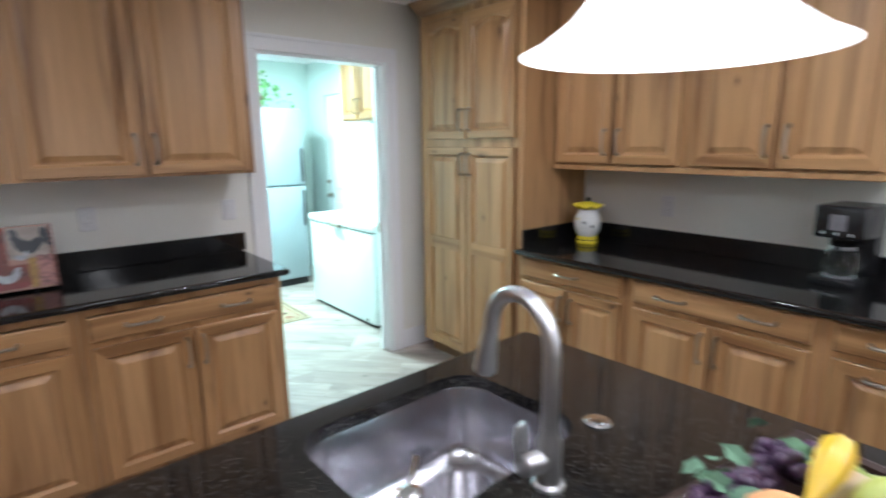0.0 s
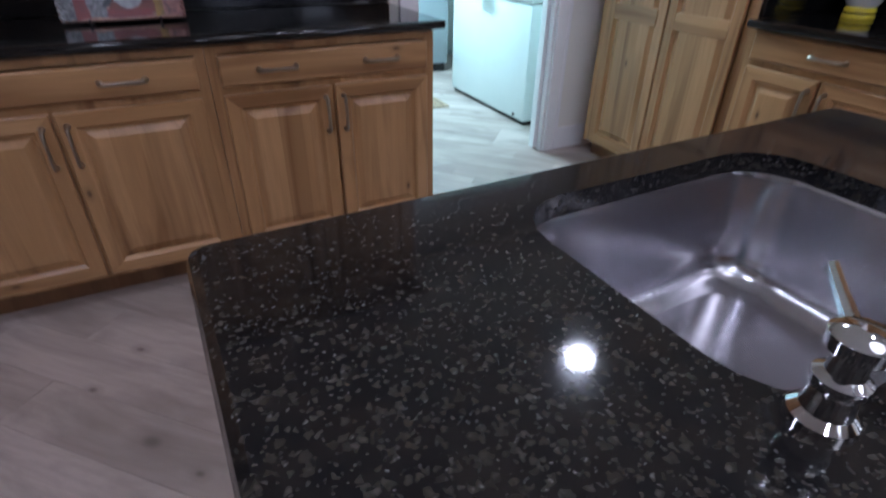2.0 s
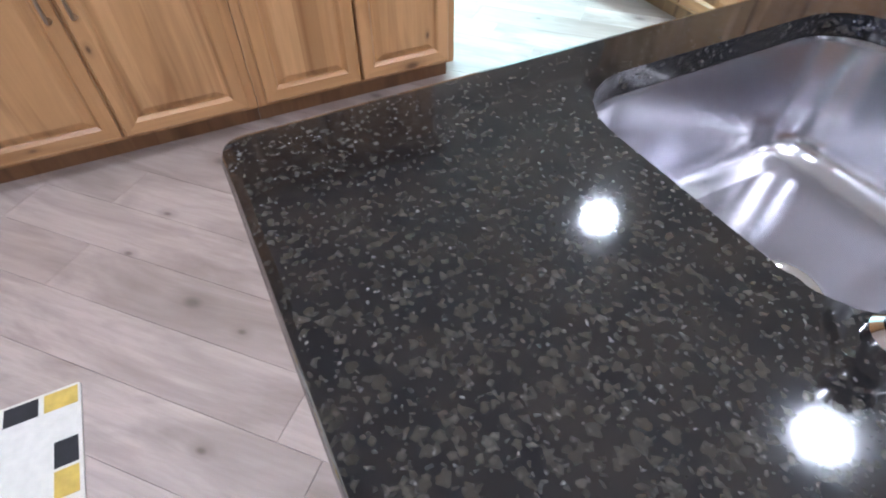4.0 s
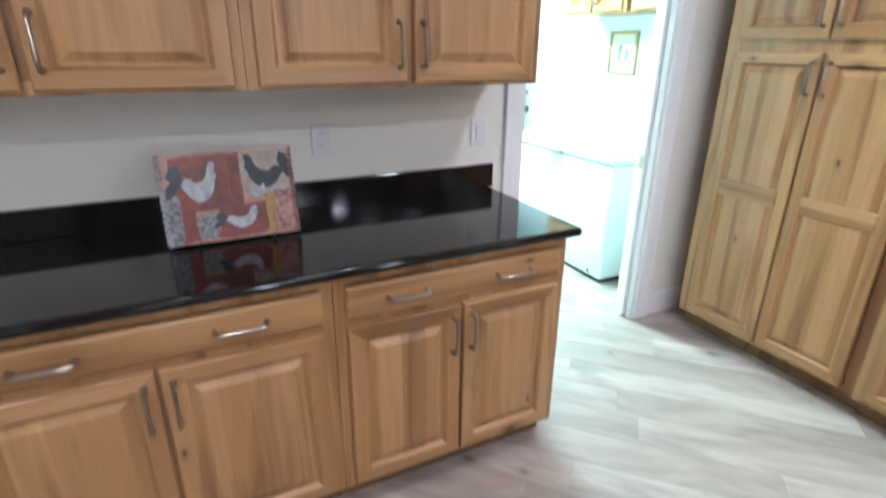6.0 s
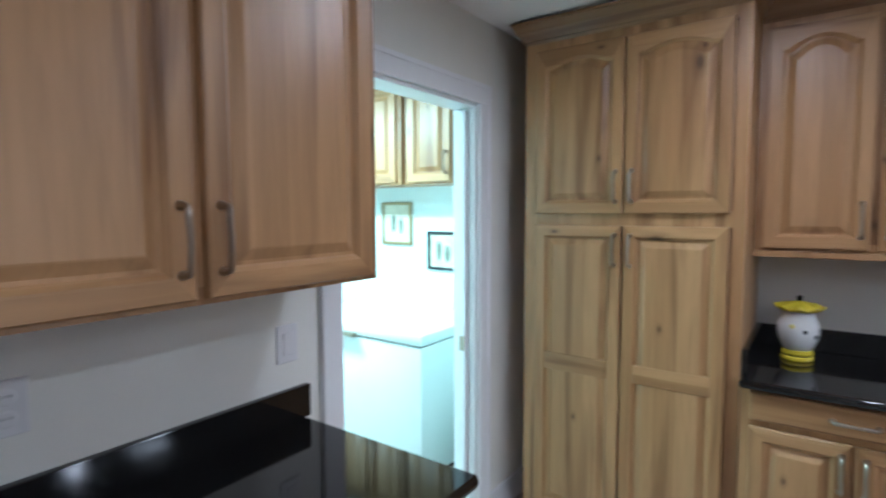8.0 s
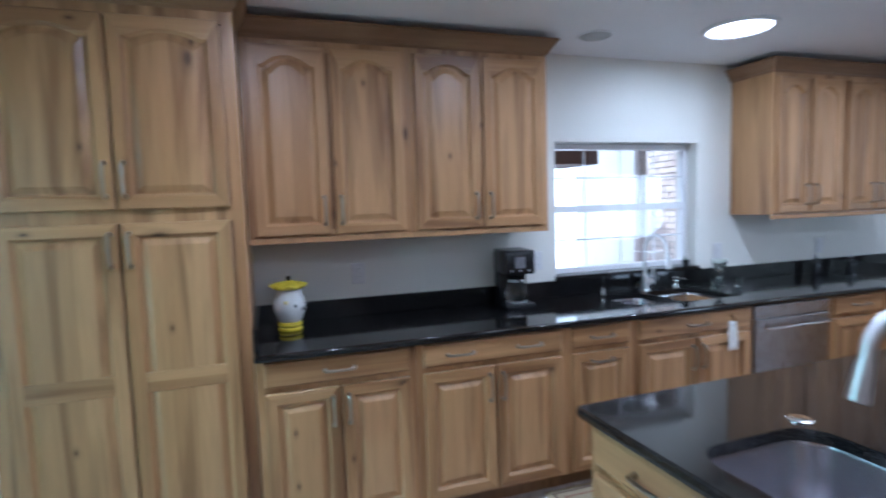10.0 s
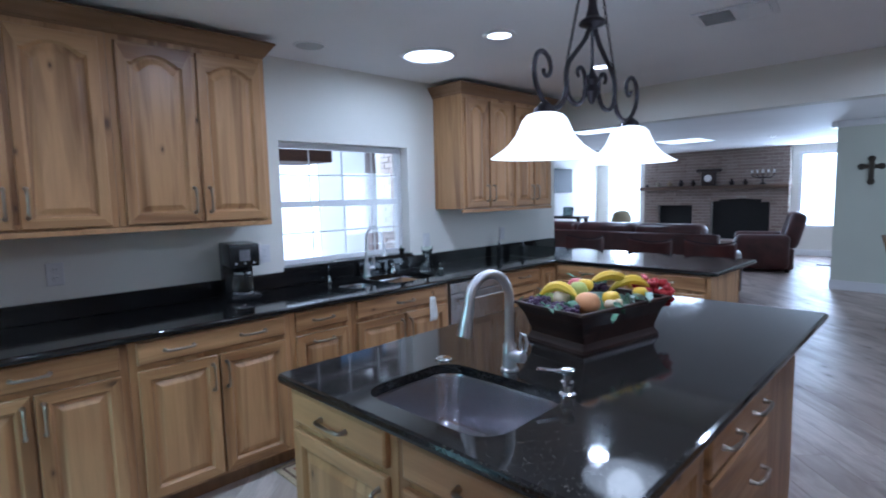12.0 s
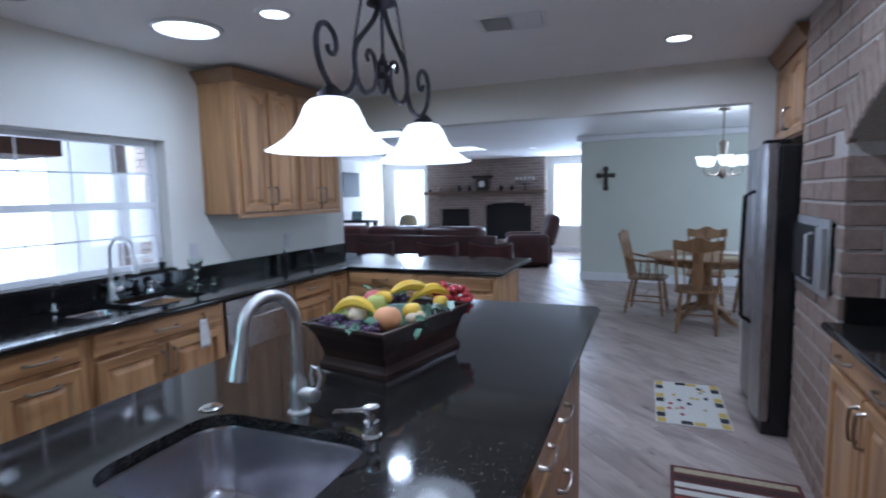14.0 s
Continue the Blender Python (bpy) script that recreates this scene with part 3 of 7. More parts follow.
casing("door_casing", OX0, OX1, OH, NY)
jamb = thing("door_1", pose(0, 0, 0), "white pocket door slid back into the laundry jamb", "door", "", "structure")
for nm, b in (("jamb", (OX1 - 0.018, NY, 0.001, OX1, NY + 0.035, OH)), ("jamb", (OX1 - 0.018, NY + 0.085, 0.001, OX1, NY + 0.12, OH)), ("jamb", (OX0, NY, 0.001, OX0 + 0.018, NY + 0.12, OH)), ("head_jamb", (OX0 + 0.018, NY, OH - 0.018, OX1 - 0.018, NY + 0.12, OH)), ("door_leaf", (OX1 - 0.04, NY + 0.042, 0.012, OX1 - 0.001, NY + 0.078, OH - 0.03))):
    part(nm, box(*b, 0.002), TRIM, jamb)
part("latch", box(OX1 - 0.043, NY + 0.046, 0.89, OX1 - 0.039, NY + 0.074, 0.96, 0.001), BRONZE, jamb)
for x0, y0, x1, y1 in ((OX1 + 0.09, NY - 0.014, EX, NY, ), (-3.2, -6.87, 1.66, -6.854), (1.5, FY, 1.52, -7.0), (1.66, -7.0, 1.674, -6.87), (RW[0] - 0.8, FY, 3.1, FY + 0.014), (6.45, FY, LX, FY + 0.014), (LX - 0.014, FY, LX, -2.35)):
    tagged(part("baseboard", box(x0, y0, 0.0, x1, y1, 0.14, 0.004), TRIM), "white painted baseboard", "baseboard", "", "structure")

# ---- kitchen: north run ----
NG, EG, IG = "north wall cabinets", "east wall cabinets", "island cabinets"
for x0, x1, lay in ((-1.16, -0.23, "doors"), (-0.23, 0.715, "doors"), (0.715, 1.555, "doors")):
    base_cabinet(pose(x0, NY, 0), x1 - x0, 0.61, lay, "hickory base cabinet with two raised-panel doors and a wide drawer", NG, True, drop=0.024)
for x0, x1 in ((-1.42, -0.43), (-0.43, 0.585), (0.585, 1.58)):
    wall_cabinet(pose(x0, NY, 0), x1 - x0, 0.33, 1.372, 2.30, "hickory wall cabinet with two raised-panel doors", NG)
crown_run("crown_moulding_north", pose(-1.37, NY, 0), 1.58 + 1.37, 0.33, 2.30, 2.385, (False, True))
tagged(part("worktop", slab(-1.37, NY - 0.65, 1.597, NY - 0.002, TOP - 0.032, TOP, 0.02), BLACK_GRANITE, None, "", None, True), "polished dark granite worktop on the north cabinets", "worktop")
tagged(part("backsplash", box(-1.37, NY - 0.022, TOP + 0.001, 1.605, NY - 0.001, 1.016, 0.003), BLACK_GRANITE), "low polished granite backsplash strip", "backsplash")

# ---- kitchen: pantry and east run ----
PX = 0.60  # pantry depth
pan = thing("pantry_cabinet", pose(EX, 3.575, 0, 0, 0, -90), "tall hickory pantry cabinet with two tiers of doors", "cabinet", EG)
PW = 0.92
part("body", box(0.002, -PX + 0.02, 0.10, PW, -0.004, 2.31), WOOD_V, pan)
fr = bmesh.new()
for x0, x1 in ((0.001, 0.075), (PW - 0.045, PW + 0.001)):
    box_into(fr, x0, -PX, 0.10, x1, -PX + 0.02, 2.31)
for a, b in ((0.10, 0.135), (1.48, 1.545), (2.26, 2.31)):
    box_into(fr, 0.075, -PX + 0.001, a, PW - 0.045, -PX + 0.02, b)
part("face_frame", fr, WOOD_V, pan)
part("toe_kick", box(0.001, -PX + 0.075, 0.001, PW, -PX + 0.09, 0.10), WOOD_SHADED, pan)
for k in range(2):
    x = 0.062 + k * 0.408
    w = 0.398
    add_door(pan, x, 1.535, w, 0.735, -PX, "lr"[k], 0.03, "bottom")
    low = add_door(pan, x, 0.118, w, 1.365, -PX, "lr"[k], 0, "top")
    part("mid_rail", box(0.05, -0.0205, 0.69, w - 0.05, -0.008, 0.772, 0.004), WOOD_H, low)
crown_run("crown_moulding_pantry", pose(EX, 3.575, 0, 0, 0, -90), PW, PX, 2.31, 2.405, (True, True))

E_UNITS = [(2.65, 1.95, "doors", False), (1.95, 1.16, "doors", True), (1.16, 0.75, "bin", False), (0.75, -0.08, "doors", False)]
for y0, y1, lay, two in E_UNITS:
    base_cabinet(pose(EX, y0, 0, 0, 0, -90), y0 - y1, 0.62, lay, {"bin": "narrow hickory base cabinet with a drawer and a pull-out bin door"}.get(lay, "hickory base cabinet with two raised-panel doors under the granite worktop"), EG, two)
base_cabinet(pose(EX, -0.70, 0, 0, 0, -90), 0.50, 0.62, "door", "hickory base cabinet with a drawer next to the dishwasher", EG)
for y0, y1 in ((2.652, 1.87), (1.87, 1.085)):
    wall_cabinet(pose(EX, y0, 0, 0, 0, -90), y0 - y1, 0.33, 1.38, 2.30, "hickory wall cabinet with two arched raised-panel doors", EG, 0.045)
crown_run("crown_moulding_east", pose(EX, 2.652, 0, 0, 0, -90), 2.652 - 1.085, 0.33, 2.30, 2.385, (False, True))
for y0, y1 in ((-0.56, -1.2), (-1.2, -1.805)):
    wall_cabinet(pose(EX, y0, 0, 0, 0, -90), y0 - y1, 0.33, 1.385, 2.30, "hickory wall cabinet with two arched raised-panel doors beside the window", EG, 0.045)
crown_run("crown_moulding_south", pose(EX, -0.56, 0, 0, 0, -90), 1.245, 0.33, 2.30, 2.385, (True, True))
for y0, y1 in ((2.652, 1.085), (-0.56, -1.805)):
    tagged(part("light_rail", box(EX - 0.335, y1, 1.355, EX - 0.315, y0, 1.382, 0.003), WOOD_H), "hickory light rail under the wall cabinets", "trim", "", "structure")
SB = [(2.95, 0.32, 3.29, 0.63, 0.07), (2.92, -0.11, 3.29, 0.30, 0.07)]
PY0, PY1 = -2.35, -1.40
tagged(part("worktop", slab(2.755, PY1 + 0.001, EX - 0.002, 2.652, TOP - 0.032, TOP, 0.006, 0.012, SB), BLACK_GRANITE, None, "", None, True), "polished dark granite worktop with a double sink", "worktop")
tagged(part("peninsula_worktop", slab(1.435, PY0, EX + 0.18, PY1, TOP - 0.032, TOP, 0.03), BLACK_GRANITE, None, "", None, True), "polished dark granite peninsula top with an overhang", "worktop")
for y0, y1 in ((0.86, 2.652), (-2.34, -0.29)):
    tagged(part("backsplash", box(EX - 0.022, y0, TOP + 0.001, EX - 0.001, y1, 1.016, 0.003), BLACK_GRANITE), "low polished granite backsplash strip", "backsplash")
tagged(part("backsplash", box(EX - 0.022, -0.29, TOP + 0.001, EX - 0.001, 0.86, 1.026, 0.003), BLACK_GRANITE), "polished granite backsplash under the window", "backsplash")
tagged(part("backsplash", box(EX - 0.60, 2.632, TOP + 0.001, EX - 0.022, 2.652, 1.016, 0.003), BLACK_GRANITE), "granite backsplash return against the pantry side", "backsplash")
# peninsula cabinets, fronts to the north
cf = thing("corner_cabinet", pose(0, 0, 0), "hickory blind corner cabinet where the runs meet", "cabinet", EG)
part("body", box(2.80, -2.02, 0.10, EX - 0.004, -1.205, 0.874, 0.002), WOOD_V, cf)
part("toe_kick", box(2.875, -2.0, 0.001, EX - 0.01, -1.21, 0.10), WOOD_SHADED, cf)
part("door", panel_door(0.20, 0.74), [WOOD_V, WOOD_H], cf, "", pose(2.80, -1.212, 0.118, 0, 0, -90))
for x0, w, lay in ((2.798, 0.66, "door"), (2.136, 0.656, "door")):
    base_cabinet(pose(x0, -2.03, 0, 0, 0, 180), w, 0.60, lay, "hickory peninsula cabinet with a drawer and a door", "peninsula cabinets")
tagged(part("peninsula_rear_cabinet", box(1.48, -2.05, 0.001, EX, -2.032, 0.88, 0.002), WOOD_V), "hickory cladding on the seating side of the peninsula", "cabinet")


def sink(name, m, bowls, depth, label, drain_r=0.055, shift=(0, 0)):
    """An undermounted steel sink: rounded bowls with a flange, coved floor and a strainer."""
    s = thing(name, m, label, "sink")
    z1 = TOP - 0.034
    for x0, y0, x1, y1, r in bowls:
        bm = bmesh.new()
        z0 = z1 - depth
        prof = [(-0.02, z1), (0.0, z1), (0.003, z1 - 0.01), (0.008, z0 + 0.05), (0.016, z0 + 0.022), (0.032, z0 + 0.007), (0.055, z0)]
        rings_into(bm, [[(x, y, z) for x, y in rounded(x0 + d, y0 + d, x1 - d, y1 - d, max(r - d * 0.6, 0.01), 8)] for d, z in prof], False, True)
        bmesh.ops.reverse_faces(bm, faces=bm.faces)
        b = part("bowl", bm, SINK_STEEL, s, "", None, True)
        cx, cy = (x0 + x1) / 2 + shift[0], (y0 + y1) / 2 + shift[1]
        part("strainer", lathe([(drain_r, z0 + 0.001), (drain_r, z0 + 0.005), (drain_r * 0.85, z0 + 0.006), (drain_r * 0.7, z0 + 0.002), (drain_r * 0.3, z0 + 0.002), (drain_r * 0.25, z0 + 0.012), (0.004, z0 + 0.013)], 20, cx, cy), CHROME, b, "chrome strainer basket", None, True)
    return s


sink("double_sink", pose(0, 0, 0), SB, 0.19, "stainless steel double-bowl sink under the kitchen window")

# ---- island ----
IX0, IX1, IY0, IY1 = 0.600, 1.84, -0.43, 1.725
IM = pose(1.22, 0.65, 0, 0, 0, 1.5) @ pose(-1.22, -0.65, 0)  # the island stands a little askew
SI = (0.972, 1.248, 1.483, 1.638, 0.09)
tagged(part("island_worktop", slab(IX0, IY0, IX1, IY1, TOP - 0.032, TOP, 0.03, 0.013, [SI]), GRANITE, None, "", IM, True), "speckled dark granite island top with an undermounted sink", "worktop")
sink("island_sink", IM, [SI], 0.2, "single stainless steel prep sink set in the island", shift=(-0.025, -0.045))
base_cabinet(IM @ pose(IX1 - 0.04, IY1 - 0.64, 0, 0, 0, 180), 0.55, 0.60, "door", "hickory island cabinet with a drawer over a raised-panel door", IG, high=0.64)
corner = base_cabinet(IM @ pose(IX1 - 0.592, IY1 - 0.52, 0, 0, 0, 180), 1.208 - IX0 - 0.002, 0.48, "door", "hickory island corner cabinet with a panelled end", IG, high=0.64)
part("end_panel", panel_door(0.44, 0.75), [WOOD_V, WOOD_H], corner, "", pose(1.208 - IX0 - 0.002, -0.46, 0.115, 0, 0, 90))
base_cabinet(IM @ pose(IX0 + 0.65, IY1 - 0.522, 0, 0, 0, -90), 0.658, 0.61, "drawers", "hickory island cabinet with wide drawers on the aisle side", IG)
tagged(part("island_end_panel", box(IX0 + 0.04, 0.08, 0.001, IX1 - 0.04, IY1 - 1.182, 0.880, 0.004), WOOD_V, None, "", IM), "plain hickory end block of the island under the overhang", "cabinet")
tagged(part("island_side_panel", box(IX0 + 0.67, IY1 - 1.18, 0.001, IX1 - 0.04, IY1 - 0.652, 0.64, 0.004), WOOD_V, None, "", IM), "plain hickory side of the island", "cabinet")
# ---- window over the kitchen sink ----
win = thing("window_1", pose(EX, 0, 0), "white single-hung window with grille bars over the sink", "window", "", "structure")


def window_bars(win, y0, y1, z0, z1, x, cols, rows, depth=0.05, fw=0.035):
    for a, b, c, d in ((y0, z0, y1, z0 + fw), (y0, z1 - fw, y1, z1), (y0, z0 + fw, y0 + fw, z1 - fw), (y1 - fw, z0 + fw, y1, z1 - fw)):
        part("window_frame", box(x, a, b, x + depth, c, d, 0.003), TRIM, win)
    zm = (z0 + z1) / 2
    part("meeting_rail", box(x + 0.004, y0 + fw, zm - 0.022, x + depth - 0.004, y1 - fw, zm + 0.022, 0.003), TRIM, win)
    for lo, hi, dx in ((z0 + fw, zm - 0.022, 0.012), (zm + 0.022, z1 - fw, 0.024)):
        p = part("pane", box(x + dx, y0 + fw, lo, x + dx + 0.004, y1 - fw, hi), PANE, win)
        p.visible_shadow = False
        for k in range(1, rows):
            z = lo + (hi - lo) * k / rows
            part("grille_bar", box(x + dx - 0.006, y0 + fw, z - 0.005, x + dx + 0.010, y1 - fw, z + 0.005, 0.001), TRIM, win)
        for k in range(1, cols):
            y = y0 + (y1 - y0) * k / cols
            part("grille_bar", box(x + dx - 0.005, y - 0.003, lo, x + dx + 0.009, y + 0.003, hi, 0.001), TRIM, win)


window_bars(win, WY0 + 0.006, WY1 - 0.006, WZ0 + 0.008, WZ1 - 0.006, 0.085, 4, 2)
part("window_sill", box(-0.02, WY0 - 0.01, WZ0 - 0.008, 0.085, WY1 + 0.01, WZ0 + 0.006, 0.003), GRANITE, win, "dark granite sill")
# A glowing sheet stands in for the daylight beyond the window.
DAYLIGHT_GLOW = glowing("outdoor_white_glow", (0.95, 0.98, 1.0), 3.6)
tagged(part("backdrop", box(7.98, -2.19, -0.15, 8.03, 9.0, 4.0), DAYLIGHT_GLOW), "glowing white sheet standing in for daylight outside the kitchen window", "backdrop", "", "structure")
eave = thing("eave", pose(0, 0, 0), "brown boarded eave outside the kitchen window", "eave", "", "structure")
part("soffit", box(5.2, -0.71, 1.89, 5.9, 6.0, 2.6, 0.01), plain("brown_soffit", (0.09, 0.045, 0.035), 0.7), eave)
PORCH_WOOD = wood("porch_ceiling_boards", (0.03, 0.014, 0.009), (0.055, 0.027, 0.018), (0.075, 0.038, 0.026), "y", board=0.12, rough=0.6, knots=False)
part("porch_ceiling", box(EX + 0.21, -2.15, 2.44, 5.75, 6.0, 2.5), PORCH_WOOD, eave, "brown boarded porch ceiling")
pc_ = thing("porch_light", pose(5.2, -1.12, 2.44), "small round recessed light in the porch ceiling", "ceiling light")
part("trim_ring", lathe([(0.05, -0.003), (0.055, -0.010), (0.075, -0.008), (0.08, -0.0005), (0.05, -0.0005)], 24, 0, 0, (False, False)), TRIM, pc_, "", None, True)
part("lens", lathe([(0.0505, -0.002), (0.0505, -0.005), (0.02, -0.006)], 24), LAMP_FACE, pc_)
porch = thing("porch_post", pose(5.05, -1.11, -0.16), "slim porch post outside the kitchen window", "post")
part("shaft", box(-0.045, -0.045, 0, 0.045, 0.045, 3.2, 0.006), plain("post_paint", (0.42, 0.34, 0.32), 0.6), porch)
# Brick tones lifted so the sun's washed-out brightness is in the colour.
lit = brick_material("brick_sun_in_colour", (0.62, 0.5, 0.44), (0.75, 0.66, 0.6), (0.7, 0.58, 0.52))


def brick_field(name, m, w, h, bl, bh, parent, material, skip=None, depth=0.03, joint=0.011, kind="stuff", seed=3, cuts=()):
    """Running-bond bricks as joined geometry, face towards -y; skip(x, z) leaves openings."""
    rg = random.Random(seed)
    V, F = [], []
    rows, k = int(h / (bh + joint)) + 1, 0
    while k < rows:
        z0 = k * (bh + joint)
        x = -(bl / 2 if k % 2 else 0)
        while x < w:
            zt = min(z0 + bh, h)
            ends = [max(x, 0)] + [c for c in cuts if max(x, 0) < c < min(x + bl, w)] + [min(x + bl, w)]
            for a, b in zip(ends, ends[1:]):
                if b - a < 0.02 or zt - z0 < 0.01 or (skip and skip((a + b) / 2, (z0 + zt) / 2)):
                    continue
                d = rg.uniform(-0.003, 0.003)
                n = len(V)
                e = 0.004
                V += [(a, 0, z0), (b, 0, z0), (b, 0, zt), (a, 0, zt), (a, -depth + e + d, z0), (b, -depth + e + d, z0), (b, -depth + e + d, zt), (a, -depth + e + d, zt), (a + e, -depth + d, z0 + e), (b - e, -depth + d, z0 + e), (b - e, -depth + d, zt - e), (a + e, -depth + d, zt - e)]
                F += [tuple(n + i for i in f) for f in ((0, 1, 5, 4), (1, 2, 6, 5), (2, 3, 7, 6), (3, 0, 4, 7), (4, 5, 9, 8), (5, 6, 10, 9), (6, 7, 11, 10), (7, 4, 8, 11), (8, 9, 10, 11))]
            x += bl + joint
        k += 1
    me = bpy.data.meshes.new(name)
    me.from_pydata(V, [], F)
    me.materials.append(material)
    ob = tagged(new(name, me), "", "", "", kind)
    ob.parent, ob.matrix_basis = parent, m
    return ob


ext = tagged(part("wall_outside", box(EX + 0.2, -2.19, -0.15, 6.2, -2.16, 3.0), MORTAR), "pale brick wall outside the kitchen window, sunlight put into its colour", "wall", "", "structure")
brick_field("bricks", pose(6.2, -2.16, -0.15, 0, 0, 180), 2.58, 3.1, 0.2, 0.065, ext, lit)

# ---- ceiling fittings of the kitchen ----
for cx, cy in CANS_AND_FILLS + [(2.87, -8.48)]:
    c = thing("recessed_light", pose(cx, cy, CEIL), "round white recessed ceiling light, switched on; three of the set are unseen additions", "ceiling light", "recessed lights")
    part("trim_ring", lathe([(0.066, -0.003), (0.07, -0.010), (0.092, -0.008), (0.098, -0.0005), (0.066, -0.0005)], 32, 0, 0, (False, False)), TRIM, c, "", None, True)
    part("lens", lathe([(0.0665, -0.002), (0.0665, -0.005), (0.03, -0.006)], 28), LAMP_FACE, c)
st = thing("sun_tunnel", pose(2.75, 0.10, CEIL), "large round ceiling sun tunnel with a bright diffuser", "ceiling light")
part("trim_ring", lathe([(0.155, -0.004), (0.162, -0.016), (0.182, -0.010), (0.188, -0.0005), (0.155, -0.0005)], 40, 0, 0, (False, False)), TRIM, st, "", None, True)
part("diffuser", lathe([(0.1555, -0.002), (0.153, -0.010), (0.10, -0.015), (0.03, -0.017)], 40), LAMP_FACE, st, "", None, True)
sp = thing("ceiling_speaker", pose(3.05, 0.80, CEIL), "round flush white speaker cover in the ceiling", "speaker")
part("rim", lathe([(0.085, -0.0005), (0.088, -0.008), (0.098, -0.006), (0.10, -0.0005)], 32, 0, 0, (False, False)), CEILING, sp, "", None, True)
part("grille", lathe([(0.086, -0.0015), (0.084, -0.005), (0.03, -0.007)], 28), plain("speaker_mesh", (0.5, 0.5, 0.5), 0.7), sp)
DUCT = plain("dark_duct", (0.03, 0.03, 0.032), 0.8)
vent = thing("ceiling_vent", pose(1.12, -0.58, CEIL, 0, 0, 8), "white metal ceiling air vent with angled slats", "vent")
part("backing", box(-0.16, -0.10, -0.004, 0.16, 0.10, -0.001), DUCT, vent)
for a, b, c, d in ((-0.19, -0.13, 0.19, -0.10), (-0.19, 0.10, 0.19, 0.13), (-0.19, -0.10, -0.16, 0.10), (0.16, -0.10, 0.19, 0.10), (-0.012, -0.10, 0.012, 0.10)):
    part("frame", box(a, b, -0.010, c, d, -0.0005, 0.002), TRIM, vent)
for k in range(9):
    for s, tl in ((-1, 38), (1, -38)):
        part("slat", box(-0.072, -0.011, -0.001, 0.072, 0.011, 0.001), TRIM, vent, "", pose(s * 0.086, -0.09 + k * 0.0225, -0.011, tl, 0, 0))

# ---- island pendant ----
ch = thing("island_pendant", pose(1.221, 0.690, 0), "dark wrought-iron island chandelier with two lit bell glass shades", "chandelier")
part("canopy", lathe([(0.065, CEIL - 0.0005), (0.065, CEIL - 0.012), (0.05, CEIL - 0.028), (0.012, CEIL - 0.034)], 24), IRON, ch, "", None, True)
part("stem_cap", lathe([(0.006, 2.24), (0.014, 2.225), (0.017, 2.19), (0.026, 2.155), (0.047, 2.14), (0.05, 2.128), (0.03, 2.12), (0.012, 2.11)], 20), IRON, ch, "", None, True)
part("stem", tube([(0, 0, 2.11), (0, 0, 1.94)], 0.006), IRON, ch)
part("loop", tube([(0, 0.012 * math.cos(a * math.pi / 6), 2.25 + 0.014 * math.sin(a * math.pi / 6)) for a in range(13)], 0.0035, 6), IRON, ch)
part("finial", lathe([(0.004, 1.835), (0.012, 1.845), (0.020, 1.865), (0.030, 1.88), (0.016, 1.905), (0.028, 1.925), (0.012, 1.95), (0.006, 1.97)], 18), IRON, ch, "", None, True)


def eased(pts, k=4):
    """A rounder path through points."""
    P = [Vector(p) for p in pts]
    out = []
    for i in range(len(P) - 1):
        p0, p1, p2, p3 = P[max(i - 1, 0)], P[i], P[i + 1], P[min(i + 2, len(P) - 1)]
        for j in range(k):
            u = j / k
            out.append(0.5 * (2 * p1 + (p2 - p0) * u + (2 * p0 - 5 * p1 + 4 * p2 - p3) * u * u + (3 * p1 - p0 - 3 * p2 + p3) * u ** 3))
    return out + [P[-1]]


